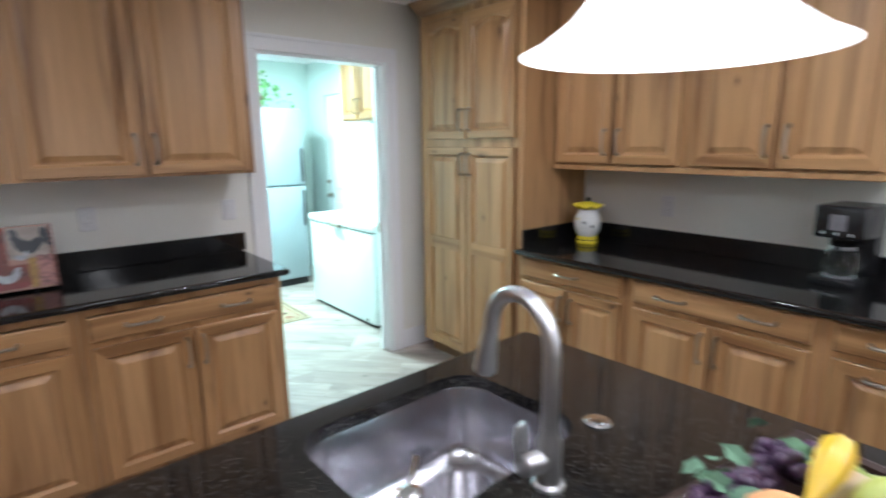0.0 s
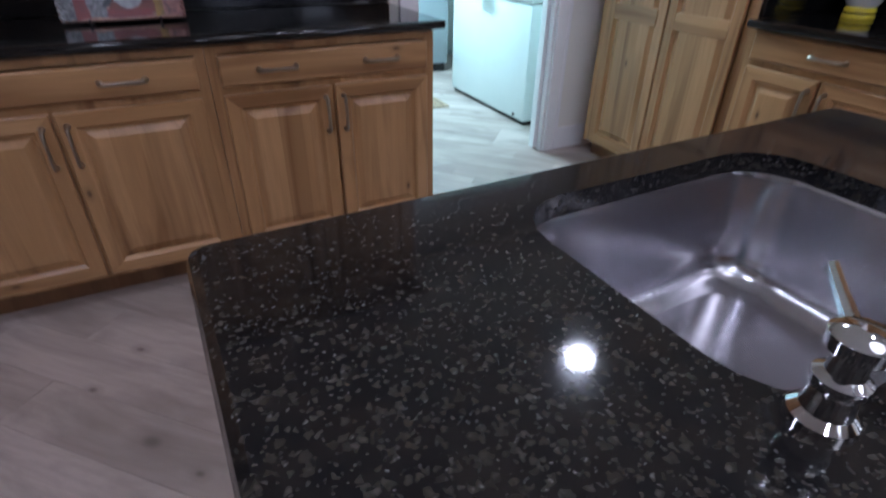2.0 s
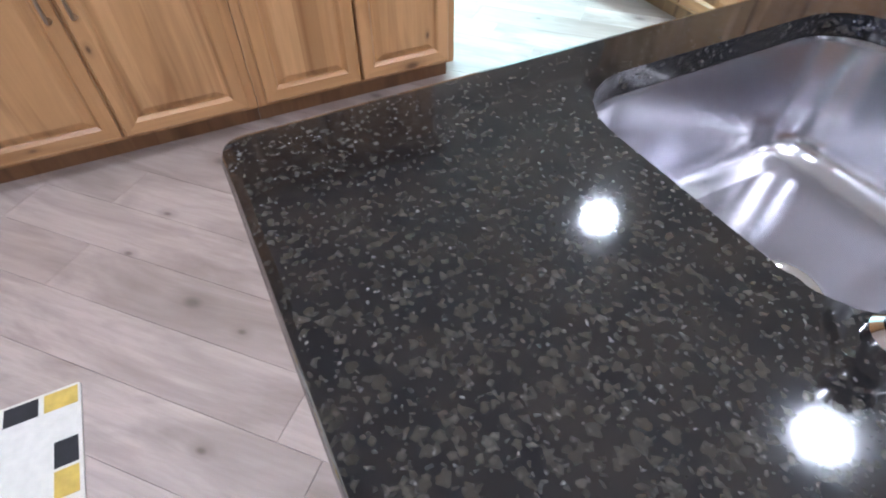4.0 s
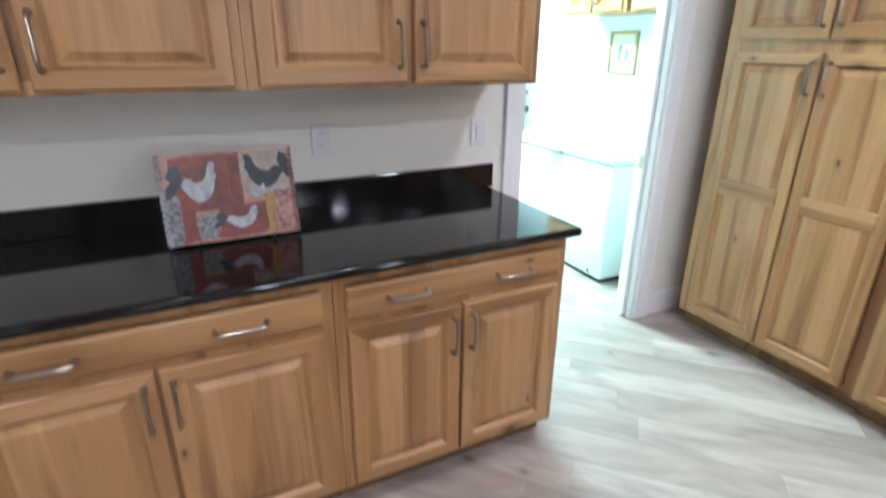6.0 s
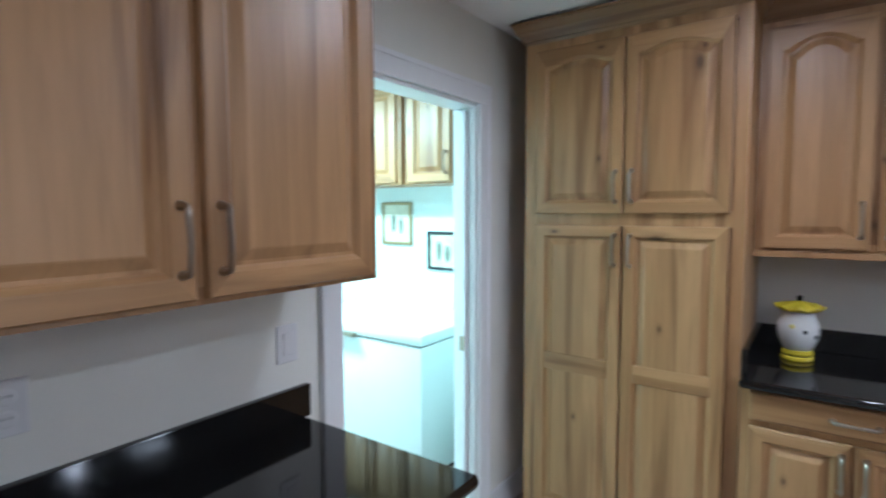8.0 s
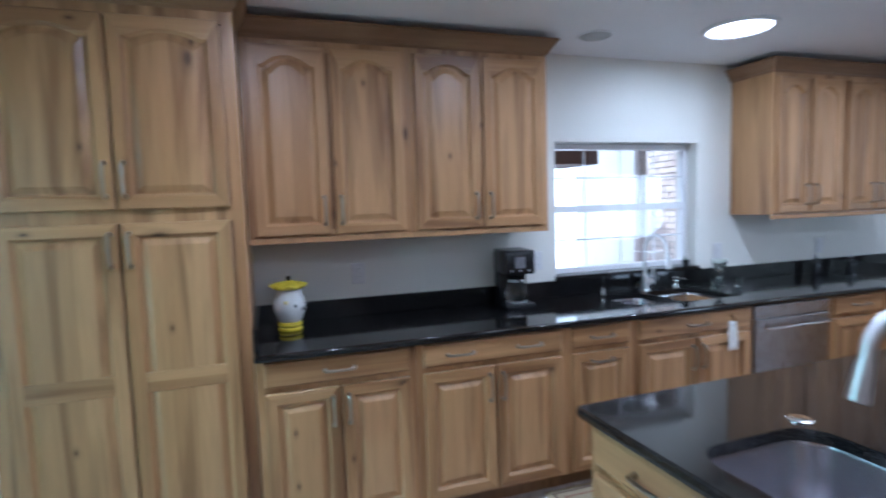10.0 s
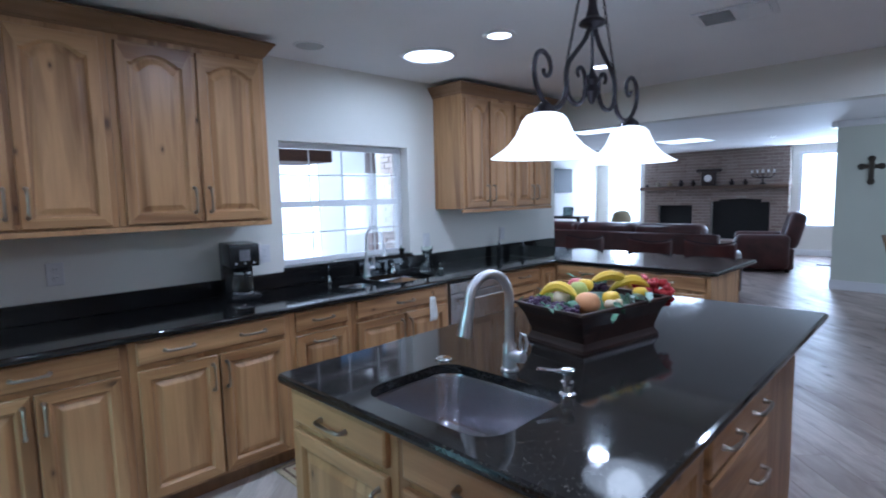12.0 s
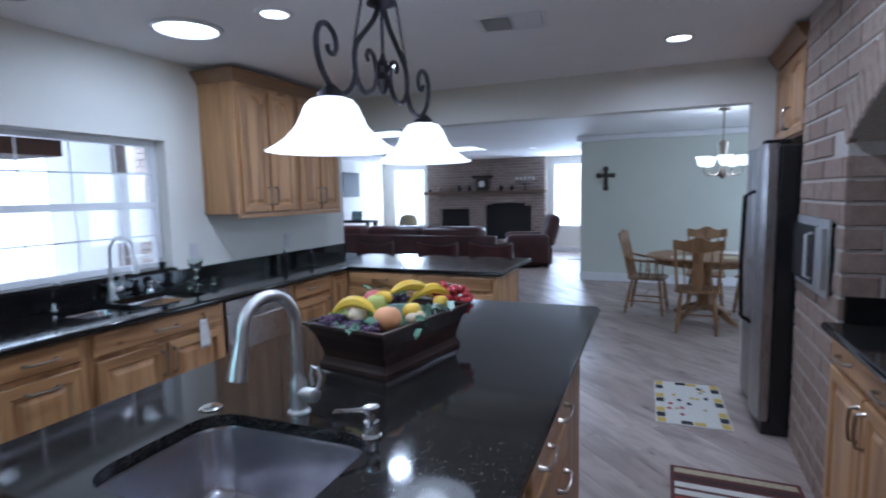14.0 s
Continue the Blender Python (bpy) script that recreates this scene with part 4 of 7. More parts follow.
for s in (-1, 1):
    body_pts = [(0.012, 2.13), (0.05, 2.067), (0.12, 2.004), (0.165, 1.96), (0.178, 1.915), (0.17, 1.861), (0.14, 1.83), (0.10, 1.825), (0.065, 1.847), (0.05, 1.883), (0.05, 1.924), (0.066, 1.953), (0.092, 1.958), (0.105, 1.94), (0.094, 1.925)]
    arm = eased([(0, s * y, z) for y, z in body_pts])
    part("scroll_arm", tube(arm, [0.0092 - 0.003 * (k / len(arm)) ** 3 for k in range(len(arm))], 8), IRON, ch, "", None, True)
    outer = [(0.174, 1.88), (0.186, 1.842), (0.215, 1.810), (0.26, 1.795), (0.305, 1.806), (0.345, 1.842), (0.367, 1.885), (0.369, 1.93), (0.35, 1.966), (0.318, 1.977), (0.286, 1.960), (0.274, 1.927), (0.288, 1.902), (0.312, 1.904), (0.318, 1.922)]
    end = eased([(0, s * y, z) for y, z in outer])
    part("scroll_end", tube(end, [0.0092 - 0.0025 * (k / len(end)) ** 3 for k in range(len(end))], 8), IRON, ch, "", None, True)
    cpts = [(0, s * (0.178 - 0.148 * u), 1.955 + (CEIL - 0.035 - 1.955) * u) for u in [i / 26 for i in range(27)]]
    chain = bmesh.new()
    for k in range(26):
        a, b = Vector(cpts[k]), Vector(cpts[k + 1])
        mid, d = (a + b) / 2, (b - a)
        side = Vector((0.006, 0, 0)) if k % 2 else d.normalized().cross(Vector((1, 0, 0))) * 0.006
        tube([a - d * 0.12, mid + side, b + d * 0.12], 0.0022, 5, chain)
        tube([a - d * 0.12, mid - side, b + d * 0.12], 0.0022, 5, chain)
    part("chain", chain, IRON, ch)
    part("socket_cup", lathe([(0.012, 1.812), (0.02, 1.805), (0.036, 1.79), (0.042, 1.772), (0.032, 1.765)], 20, 0, s * 0.31), IRON, ch, "", None, True)
    pr = [(0.040, 1.774), (0.060, 1.768), (0.076, 1.751), (0.087, 1.726), (0.101, 1.696), (0.127, 1.665), (0.163, 1.638), (0.188, 1.625)]
    sh = lathe(pr + [(r - 0.004, z + 0.001) for r, z in reversed(pr)], 40, 0, s * 0.31, (False, False))
    part("glass_shade", sh, SHADE_GLASS, ch, "lit opal glass bell shade", None, True)
    part("bulb", lathe([(0.012, 1.768), (0.014, 1.76), (0.028, 1.735), (0.030, 1.715), (0.020, 1.695), (0.005, 1.688)], 16, 0, s * 0.31), BULB_GLASS, ch, "glowing bulb", None, True)
    lp = bpy.data.lights.new("pendant_bulb", "POINT")
    lp.energy, lp.shadow_soft_size, lp.color = 1.3, 0.08, (1.0, 0.95, 0.9)
    new("pendant_bulb", lp).location = (1.221, 0.690 + s * 0.31, 1.665)


# ---- taps, soap and loose things ----
def goose_neck(name, m, label, h=0.40, reach=0.19, r=0.0125, lever=True):
    """A pull-down tap: base, high arched neck, spray head towards +x, side lever."""
    f = thing(name, m, label, "tap")
    part("base", lathe([(0.030, 0), (0.030, 0.006), (0.024, 0.012), (0.022, 0.05), (0.023, 0.085), (0.016, 0.10), (r, 0.115)], 24), TAP_STEEL, f, "", None, True)
    R = reach / 2
    pts = [(0, 0, 0.11), (0, 0, 0.18), (0, 0, h - R)]
    pts += [(R - R * math.cos(a * math.pi / 12), 0, h - R + R * math.sin(a * math.pi / 12)) for a in range(1, 12)]
    pts += [(2 * R, 0, h - R), (2 * R + 0.003, 0, h - R - 0.012)]
    part("neck", tube(pts, r, 14), TAP_STEEL, f, "", None, True)
    ex, ez = 2 * R + 0.003, h - R - 0.012
    part("spray_head", tube([(ex, 0, ez), (ex + 0.005, 0, ez - 0.022), (ex + 0.013, 0, ez - 0.058), (ex + 0.018, 0, ez - 0.088), (ex + 0.019, 0, ez - 0.092)], [r + 0.001, r + 0.003, r + 0.006, r + 0.008, r + 0.004], 14), TAP_STEEL, f, "", None, True)
    if lever:
        part("valve", tube([(0, 0, 0.055), (0, 0.03, 0.055), (0, 0.062, 0.058), (0, 0.066, 0.058)], [0.018, 0.02, 0.019, 0.012], 14), TAP_STEEL, f, "", None, True)
        lv = [(0, 0.058, 0.065), (-0.004, 0.072, 0.085), (-0.004, 0.078, 0.11), (0, 0.072, 0.135), (0.004, 0.06, 0.138), (0.004, 0.054, 0.115), (0.002, 0.056, 0.085)]
        part("lever", tube(lv, 0.005, 8), TAP_STEEL, f, "looped steel lever", None, True)
    return f


goose_neck("island_tap", pose(1.238, 1.183, TOP, 0, 0, 82), "brushed steel gooseneck tap beside the island sink", 0.335, 0.17, 0.0155)
goose_neck("kitchen_tap", pose(3.335, 0.235, TOP, 0, 0, 180), "brushed steel gooseneck tap at the double sink", 0.37, 0.20, 0.011)


def soap_pump(name, m, label, h=0.085):
    p = thing(name, m, label, "soap dispenser")
    part("collar", lathe([(0.024, 0), (0.024, 0.006), (0.018, 0.012), (0.016, 0.03), (0.019, 0.034), (0.019, 0.042), (0.013, 0.046), (0.012, h - 0.016)], 20), CHROME, p, "", None, True)
    part("head", lathe([(0.012, h - 0.016), (0.020, h - 0.012), (0.021, h), (0.015, h + 0.005), (0.004, h + 0.006)], 20), CHROME, p, "", None, True)
    part("spout", tube([(0.012, 0, h - 0.006), (0.05, 0, h - 0.002), (0.085, 0, h + 0.003), (0.088, 0, h - 0.003)], [0.0065, 0.0055, 0.005, 0.004], 8), CHROME, p, "", None, True)
    return p


soap_pump("soap_dispenser", pose(0.975, 1.245, TOP, 0, 0, 44), "chrome soap dispenser by the island sink", 0.078)
soap_pump("soap_dispenser", pose(3.335, -0.01, TOP, 0, 0, 180), "chrome soap dispenser by the double sink", 0.07)
filt = thing("filter_tap", pose(3.335, 0.56, TOP), "slim chrome water filter tap at the double sink", "tap")
part("base", lathe([(0.02, 0), (0.02, 0.005), (0.011, 0.012), (0.009, 0.04), (0.005, 0.045)], 16), CHROME, filt, "", None, True)
part("neck", tube([(0, 0, 0.04), (0, 0, 0.12), (-0.01, 0, 0.145), (-0.04, 0, 0.155), (-0.075, 0, 0.15), (-0.08, 0, 0.14)], 0.0045, 8), CHROME, filt, "", None, True)
for nm, x, y, lb in (("air_switch", 1.489, 1.248, "chrome push-button switch set in the island top"),):
    a = thing(nm, pose(x, y, TOP), lb, "switch")
    part("bezel", lathe([(0.03, 0), (0.03, 0.003), (0.026, 0.006), (0.02, 0.006)], 24), CHROME, a, "", None, True)
    part("button", lathe([(0.019, 0.004), (0.018, 0.009), (0.005, 0.010)], 20), CHROME, a, "", None, True)

# cream and yellow lidded jar
YEL, CREAMC, JBLK = plain("yellow_glaze", (0.62, 0.50, 0.03), 0.15, 0.1), plain("white_glaze", (0.66, 0.65, 0.62), 0.12, 0.05, 12), plain("black_glaze", (0.02, 0.02, 0.02), 0.15)
jar = thing("ceramic_jar", pose(3.215, 2.485, TOP) @ Matrix.Diagonal((0.84, 0.84, 1, 1)), "white ceramic jar with a ruffled yellow lid on the granite", "jar")
part("body", lathe([(0.060, 0.045), (0.072, 0.06), (0.088, 0.095), (0.094, 0.125), (0.090, 0.155), (0.075, 0.18), (0.068, 0.20), (0.07, 0.205)], 36), CREAMC, jar, "", None, True)
part("foot", lathe([(0.068, 0.0), (0.072, 0.006), (0.070, 0.016), (0.064, 0.02), (0.070, 0.03), (0.066, 0.044), (0.058, 0.046)], 36), YEL, jar, "yellow glazed foot", None, True)
part("band", lathe([(0.0655, 0.018), (0.0665, 0.022), (0.0655, 0.026)], 36, 0, 0, (False, False)), JBLK, jar)
lid = bmesh.new()
rings = []
for r, z, wv in ((0.066, 0.206, 0), (0.085, 0.210, 0.004), (0.104, 0.222, 0.007), (0.102, 0.230, 0.007), (0.075, 0.236, 0.003), (0.04, 0.247, 0), (0.015, 0.250, 0)):
    rings.append([((r + wv * math.cos(8 * 2 * math.pi * i / 64)) * math.cos(2 * math.pi * i / 64), (r + wv * math.cos(8 * 2 * math.pi * i / 64)) * math.sin(2 * math.pi * i / 64), z + wv * 0.8 * math.cos(8 * 2 * math.pi * i / 64)) for i in range(64)])
rings_into(lid, rings)
lo = part("lid", lid, YEL, jar, "ruffled yellow lid", None, True)
part("knob", lathe([(0.010, 0.248), (0.014, 0.256), (0.016, 0.264), (0.010, 0.272), (0.003, 0.274)], 16), JBLK, lo, "black knob", None, True)
for k, (a, z) in enumerate(((200, 0.13), (165, 0.15), (235, 0.11))):
    part("motif", lathe([(0.001, 0.0), (0.010, 0.0), (0.009, 0.003), (0.002, 0.004)], 12), [JBLK, YEL, JBLK][k], jar, "", pose(0.0915 * math.cos(radians(a)), 0.0915 * math.sin(radians(a)), z, 0, 90, a))

# coffee maker
cm = thing("coffee_maker", pose(3.25, 1.225, TOP, 0, 0, -98), "black drip coffee maker with a glass carafe", "coffee maker")
part("base", box(-0.085, -0.12, 0, 0.085, 0.12, 0.035, 0.008), BLACK, cm, "", None, True)
part("column", box(-0.085, 0.03, 0.036, 0.085, 0.12, 0.24, 0.008), BLACK, cm, "", None, True)
part("brew_head", box(-0.088, -0.12, 0.20, 0.088, 0.12, 0.335, 0.012), BLACK, cm, "", None, True)
part("warming_plate", lathe([(0.058, 0.036), (0.058, 0.041), (0.05, 0.042)], 28, 0, -0.045), STEEL, cm, "", None, True)
car = part("carafe", lathe([(0.045, 0.044), (0.058, 0.06), (0.060, 0.10), (0.050, 0.145), (0.042, 0.165)], 28, 0, -0.045, (True, False)), CLEAR, cm, "clear glass carafe", None, True)
part("carafe_lid", lathe([(0.044, 0.166), (0.046, 0.175), (0.02, 0.182), (0.006, 0.183)], 24, 0, -0.045), BLACK, cm, "", None, True)
part("band", lathe([(0.0445, 0.152), (0.046, 0.158), (0.0445, 0.164)], 28, 0, -0.045, (False, False)), STEEL, cm, "steel band", None, True)
part("handle", tube([(0, -0.09, 0.16), (0, -0.125, 0.158), (0, -0.135, 0.12), (0, -0.122, 0.075), (0, -0.104, 0.07)], 0.008, 8), BLACK, cm, "", None, True)
part("display", box(-0.03, -0.1225, 0.235, 0.03, -0.1195, 0.30, 0.001), plain("grey_lens", (0.16, 0.15, 0.16), 0.2), cm, "grey control window")
for k in range(3):
    part("button", lathe([(0.006, 0), (0.006, 0.003), (0.003, 0.004)], 10), STEEL, cm, "", pose(-0.05 + 0.05 * k, -0.1205, 0.222, 90, 0, 0))

# glass ornament and bottles by the sink
gl = thing("glass_goblet", pose(3.25, -0.30, TOP), "tall clear glass goblet standing by the double sink", "glass")
part("bowl", lathe([(0.012, 0.10), (0.03, 0.115), (0.045, 0.15), (0.048, 0.185), (0.045, 0.185), (0.042, 0.15), (0.012, 0.115)], 24, 0, 0, (True, True)), CLEAR, gl, "", None, True)
part("stem", lathe([(0.045, 0), (0.043, 0.005), (0.012, 0.015), (0.009, 0.05), (0.018, 0.065), (0.009, 0.08), (0.010, 0.099)], 20), CLEAR, gl, "", None, True)
for x, y, rr in ((3.20, -0.20, 0.028), (3.18, -0.38, 0.03)):
    g2 = thing("glass_ball", pose(x, y, TOP), "small clear glass votive on the granite", "votive")
    part("cup", lathe([(rr * 0.6, 0), (rr, 0.018), (rr * 1.05, 0.04), (rr * 0.85, 0.06), (rr * 0.8, 0.06), (rr * 0.9, 0.03), (rr * 0.5, 0.01)], 20), CLEAR, g2, "", None, True)
for x, y, h in ((3.33, -1.30, 0.15), (3.30, -1.62, 0.13)):
    bt = thing("bottle", pose(x, y, TOP), "small dark bottle with a pump top on the corner worktop", "bottle")
    part("body", lathe([(0.028, 0), (0.03, 0.008), (0.03, h * 0.6), (0.012, h * 0.75), (0.011, h * 0.85)], 18), BLACK, bt, "", None, True)
    part("cap", lathe([(0.013, h * 0.85), (0.013, h * 0.97), (0.006, h)], 14), STEEL, bt, "", None, True)
pot = thing("succulent_pot", pose(3.445, -0.20, WZ0 + 0.006), "tiny dark pot on the window sill", "plant pot")
part("pot", lathe([(0.018, 0), (0.026, 0.035), (0.024, 0.04), (0.012, 0.034)], 14), BLACK, pot, "", None, True)
part("shoot", tube([(0, 0, 0.03), (0.004, 0.004, 0.05), (-0.003, 0.008, 0.07)], [0.008, 0.006, 0.003], 6), plain("succulent", (0.06, 0.10, 0.05), 0.6), pot)

# dishwasher
dw = thing("dishwasher", pose(EX, -0.085, 0, 0, 0, -90), "stainless steel dishwasher under the worktop", "dishwasher")
part("tub", box(0.006, -0.59, 0.10, 0.604, -0.004, 0.868), BLACK, dw)
part("door", box(0.006, -0.635, 0.11, 0.604, -0.592, 0.79, 0.006), DW_STEEL, dw, "brushed steel door")
part("control_panel", box(0.006, -0.632, 0.793, 0.604, -0.592, 0.868, 0.004), DW_STEEL, dw)
part("handle", tube([(0.05, -0.635, 0.745), (0.05, -0.675, 0.745), (0.09, -0.682, 0.745), (0.52, -0.682, 0.745), (0.56, -0.675, 0.745), (0.56, -0.635, 0.745)], 0.009, 8), CHROME, dw, "", None, True)
part("kick_plate", box(0.006, -0.545, 0.002, 0.604, -0.53, 0.10), BLACK, dw)
tw = thing("hand_towel", pose(2.775, 0.10, 0.845), "white hand towel hanging from a sink cabinet pull", "towel")
bm = bmesh.new()
rows = []
for k in range(9):
    z = -0.035 - 0.165 * k / 8
    rows.append([(-0.012 - 0.008 * math.sin(i * 1.5 + k * 0.4), -0.035 * (0.5 + 0.06 * k) + 0.07 * (0.5 + 0.06 * k) * i / 8, z) for i in range(9)])
vs = [[bm.verts.new(p) for p in r] for r in rows]
for a, b in zip(vs, vs[1:]):
    for i in range(8):
        bm.faces.new((a[i], a[i + 1], b[i + 1], b[i]))
tc = part("cloth", bm, plain("towel_cotton", (0.72, 0.70, 0.68), 0.9, 0.08, 80), tw, "", None, True)
tc.modifiers.new("thickness", "SOLIDIFY").thickness = 0.008
part("loop", tube([(-0.012, 0, -0.032), (-0.02, 0, -0.01), (-0.008, 0, 0.004), (0.004, 0, -0.012)], 0.006, 6), plain("towel_band", (0.25, 0.12, 0.05), 0.9), tw)


# ---- fruit basket on the island ----
WALNUT = wood("dark_stained_wood", (0.012, 0.006, 0.005), (0.022, 0.010, 0.008), (0.032, 0.014, 0.010), "x", knots=False)
bk = thing("fruit_basket", pose(1.240, 0.637, TOP, 0, 0, -10), "dark stained wooden planter heaped with artificial fruit", "planter")
W2, L2 = 0.17, 0.265
def tray_ring(k, z, d=0.0):
    return [(-W2 * k + d, -L2 * k + d, z), (W2 * k - d, -L2 * k + d, z), (W2 * k - d, L2 * k - d, z), (-W2 * k + d, L2 * k - d, z)]
bm = bmesh.new()
rings_into(bm, [tray_ring(0.80, 0.035), tray_ring(0.84, 0.09), tray_ring(1.0, 0.150), tray_ring(1.0, 0.150, 0.012), tray_ring(0.88, 0.06, 0.012)])
part("tub", bm, WALNUT, bk)
bm = bmesh.new()
rings_into(bm, [tray_ring(0.86, 0.0), tray_ring(0.86, 0.012), tray_ring(0.83, 0.022), tray_ring(0.80, 0.036)])
part("plinth", bm, WALNUT, bk)
bm = bmesh.new()
rings_into(bm, [tray_ring(1.0, 0.148), tray_ring(1.035, 0.151), tray_ring(1.035, 0.160), tray_ring(1.0, 0.162), tray_ring(1.0, 0.160, 0.014), tray_ring(1.0, 0.148, 0.014)], False, False)
part("rim", bm, WALNUT, bk)
FRUIT = dict(yellow=plain("banana_skin", (0.66, 0.43, 0.03), 0.4, 0.12, 9), peach=plain("peach_skin", (0.62, 0.30, 0.13), 0.55, 0.3, 7), green=plain("pear_skin", (0.38, 0.42, 0.10), 0.45, 0.2, 8), red=plain("red_grape_skin", (0.36, 0.03, 0.035), 0.25, 0.3, 15), purple=plain("purple_grape_skin", (0.055, 0.025, 0.06), 0.3, 0.3, 15), leaf=plain("silk_leaf", (0.10, 0.20, 0.12), 0.6, 0.35, 25), pale=plain("pale_leaf", (0.42, 0.52, 0.45), 0.6, 0.25, 25), pink=plain("pink_fruit", (0.55, 0.12, 0.13), 0.45, 0.25, 9), lime=plain("green_grape_skin", (0.33, 0.40, 0.10), 0.3, 0.2, 12), cream=plain("cream_fruit", (0.62, 0.50, 0.34), 0.5, 0.15, 9))


def ball(r, sx=1, sy=1, sz=1, at=(0, 0, 0), bm=None, u=14, v=9):
    bm = bm or bmesh.new()
    res = bmesh.ops.create_uvsphere(bm, u_segments=u, v_segments=v, radius=r)
    for vv in res["verts"]:
        dent = 1 - 0.14 * max(0, vv.co.z / r - 0.7) / 0.3
        vv.co = Vector((vv.co.x * sx, vv.co.y * sy, vv.co.z * sz * dent)) + Vector(at)
    return bm


def bunch(n, r, spread, at, seed):
    rg = random.Random(seed)
    bm = bmesh.new()
    for _ in range(n):
        d = Vector((rg.gauss(0, 1), rg.gauss(0, 1), rg.gauss(0, 1))).normalized() * rg.random() ** 0.4
        p = [at[i] * (1.05, 1.15, 1)[i] + 1.45 * spread[i] * d[i] for i in range(3)]
        ball(r * rg.uniform(0.85, 1.15), at=p, bm=bm, u=9, v=6)
    return bm


def banana(m, ln=0.17):
    pts = [(ln * (u - 0.5), 0, 0.045 * (1 - (2 * u - 1) ** 2)) for u in [i / 12 for i in range(13)]]
    rad = [0.006, 0.009, 0.015, 0.0185, 0.020, 0.0205, 0.0205, 0.020, 0.019, 0.017, 0.013, 0.008, 0.005]
    return part("banana", tube(pts, rad, 7), FRUIT["yellow"], bk, "yellow banana", m, True)


def leaf_cluster(name, n, at, mat_, seed, size=0.033):
    rg = random.Random(seed)
    bm = bmesh.new()
    for _ in range(n):
        m = pose(at[0] * 1.05 + rg.gauss(0, 0.035), at[1] * 1.22 + rg.gauss(0, 0.04), at[2] + rg.uniform(-0.015, 0.02), rg.uniform(-50, 50), rg.uniform(-50, 50), rg.uniform(0, 360))
        s = size * rg.uniform(0.7, 1.2)
        mid = [bm.verts.new(m @ Vector((s * u, 0, -0.25 * s * u * u))) for u in (0, 0.4, 0.8, 1.2)]
        for sg in (-1, 1):
            ed = [bm.verts.new(m @ Vector((s * u, sg * s * w_, -0.25 * s * u * u + 0.12 * s))) for u, w_ in ((0.15, 0.35), (0.45, 0.3), (0.75, 0.38), (1.0, 0.12))]
            for i in range(3):
                bm.faces.new((mid[i], mid[i + 1], ed[i + 1], ed[i]))
    return tagged(part(name, bm, mat_, bk, "green silk leaves"), kind="stuff")


part("moss", ball(0.13, 0.95, 1.4, 0.35, (0, 0, 0.135)), FRUIT["leaf"], bk, "", None, True)
banana(pose(0.03, 0.175, 0.182, 15, 5, 15), 0.17)
banana(pose(-0.02, -0.08, 0.205, -8, -8, 70), 0.20)
banana(pose(-0.05, -0.16, 0.185, -20, 4, 60), 0.17)
for nm, r, at, c, sc in (("peach", 0.048, (-0.095, 0.125, 0.178), "peach", (1, 1, 0.92)), ("pear", 0.040, (0.0, 0.075, 0.195), "green", (1, 1, 1.25)), ("lemon", 0.030, (-0.10, 0.02, 0.180), "yellow", (1, 1.35, 1)), ("lemon", 0.028, (0.02, 0.02, 0.215), "yellow", (1.3, 1, 1)), ("lemon", 0.027, (-0.10, -0.13, 0.178), "yellow", (1, 1.3, 1)), ("apple", 0.040, (0.06, 0.02, 0.205), "pink", (1, 1, 0.95)), ("apple", 0.036, (0.09, 0.06, 0.185), "pink", (1, 1, 0.95)), ("melon_slice", 0.036, (0.03, 0.12, 0.178), "cream", (0.8, 1.2, 1)), ("nut", 0.022, (-0.135, 0.06, 0.168), "cream", (1, 1.2, 0.9)), ("nut", 0.020, (-0.13, 0.02, 0.166), "cream", (1, 1, 0.9)), ("plum", 0.027, (-0.07, 0.165, 0.165), "leaf", (1, 1, 1))):
    part(nm, ball(r, *sc, (at[0] * 1.05, at[1] * 1.22, at[2])), FRUIT[c], bk, "", None, True)
tagged(part("grapes", bunch(40, 0.0115, (0.05, 0.022, 0.014), (0.05, 0.205, 0.168), 2), FRUIT["purple"], bk, "purple artificial grapes", None, True), kind="stuff")
tagged(part("grapes", bunch(32, 0.0115, (0.04, 0.026, 0.012), (-0.06, 0.20, 0.163), 5), FRUIT["purple"], bk, "purple artificial grapes", None, True), kind="stuff")
tagged(part("grapes", bunch(22, 0.011, (0.03, 0.03, 0.010), (0.02, -0.05, 0.20), 6), FRUIT["purple"], bk, "purple artificial grapes", None, True), kind="stuff")
tagged(part("grapes", bunch(30, 0.011, (0.03, 0.03, 0.014), (0.08, 0.15, 0.175), 7), FRUIT["lime"], bk, "green artificial grapes", None, True), kind="stuff")
tagged(part("grapes", bunch(70, 0.0135, (0.05, 0.036, 0.024), (-0.05, -0.225, 0.192), 8), FRUIT["red"], bk, "red artificial grapes over the rim", None, True), kind="stuff")
tagged(part("grapes", bunch(62, 0.0135, (0.036, 0.022, 0.040), (-0.10, -0.268, 0.160), 9), FRUIT["red"], bk, "red artificial grapes over the rim", None, True), kind="stuff")
for n, at, c, sd in ((12, (0.05, -0.02, 0.225), "leaf", 1), (9, (-0.12, -0.10, 0.175), "pale", 2), (8, (-0.13, -0.04, 0.165), "leaf", 3), (3, (0.08, 0.16, 0.175), "leaf", 4), (6, (0.02, -0.17, 0.21), "pale", 5), (6, (-0.14, 0.10, 0.155), "leaf", 6), (7, (-0.05, 0.19, 0.165), "leaf", 7)):
    leaf_cluster("leaves", n, at, FRUIT[c], sd)

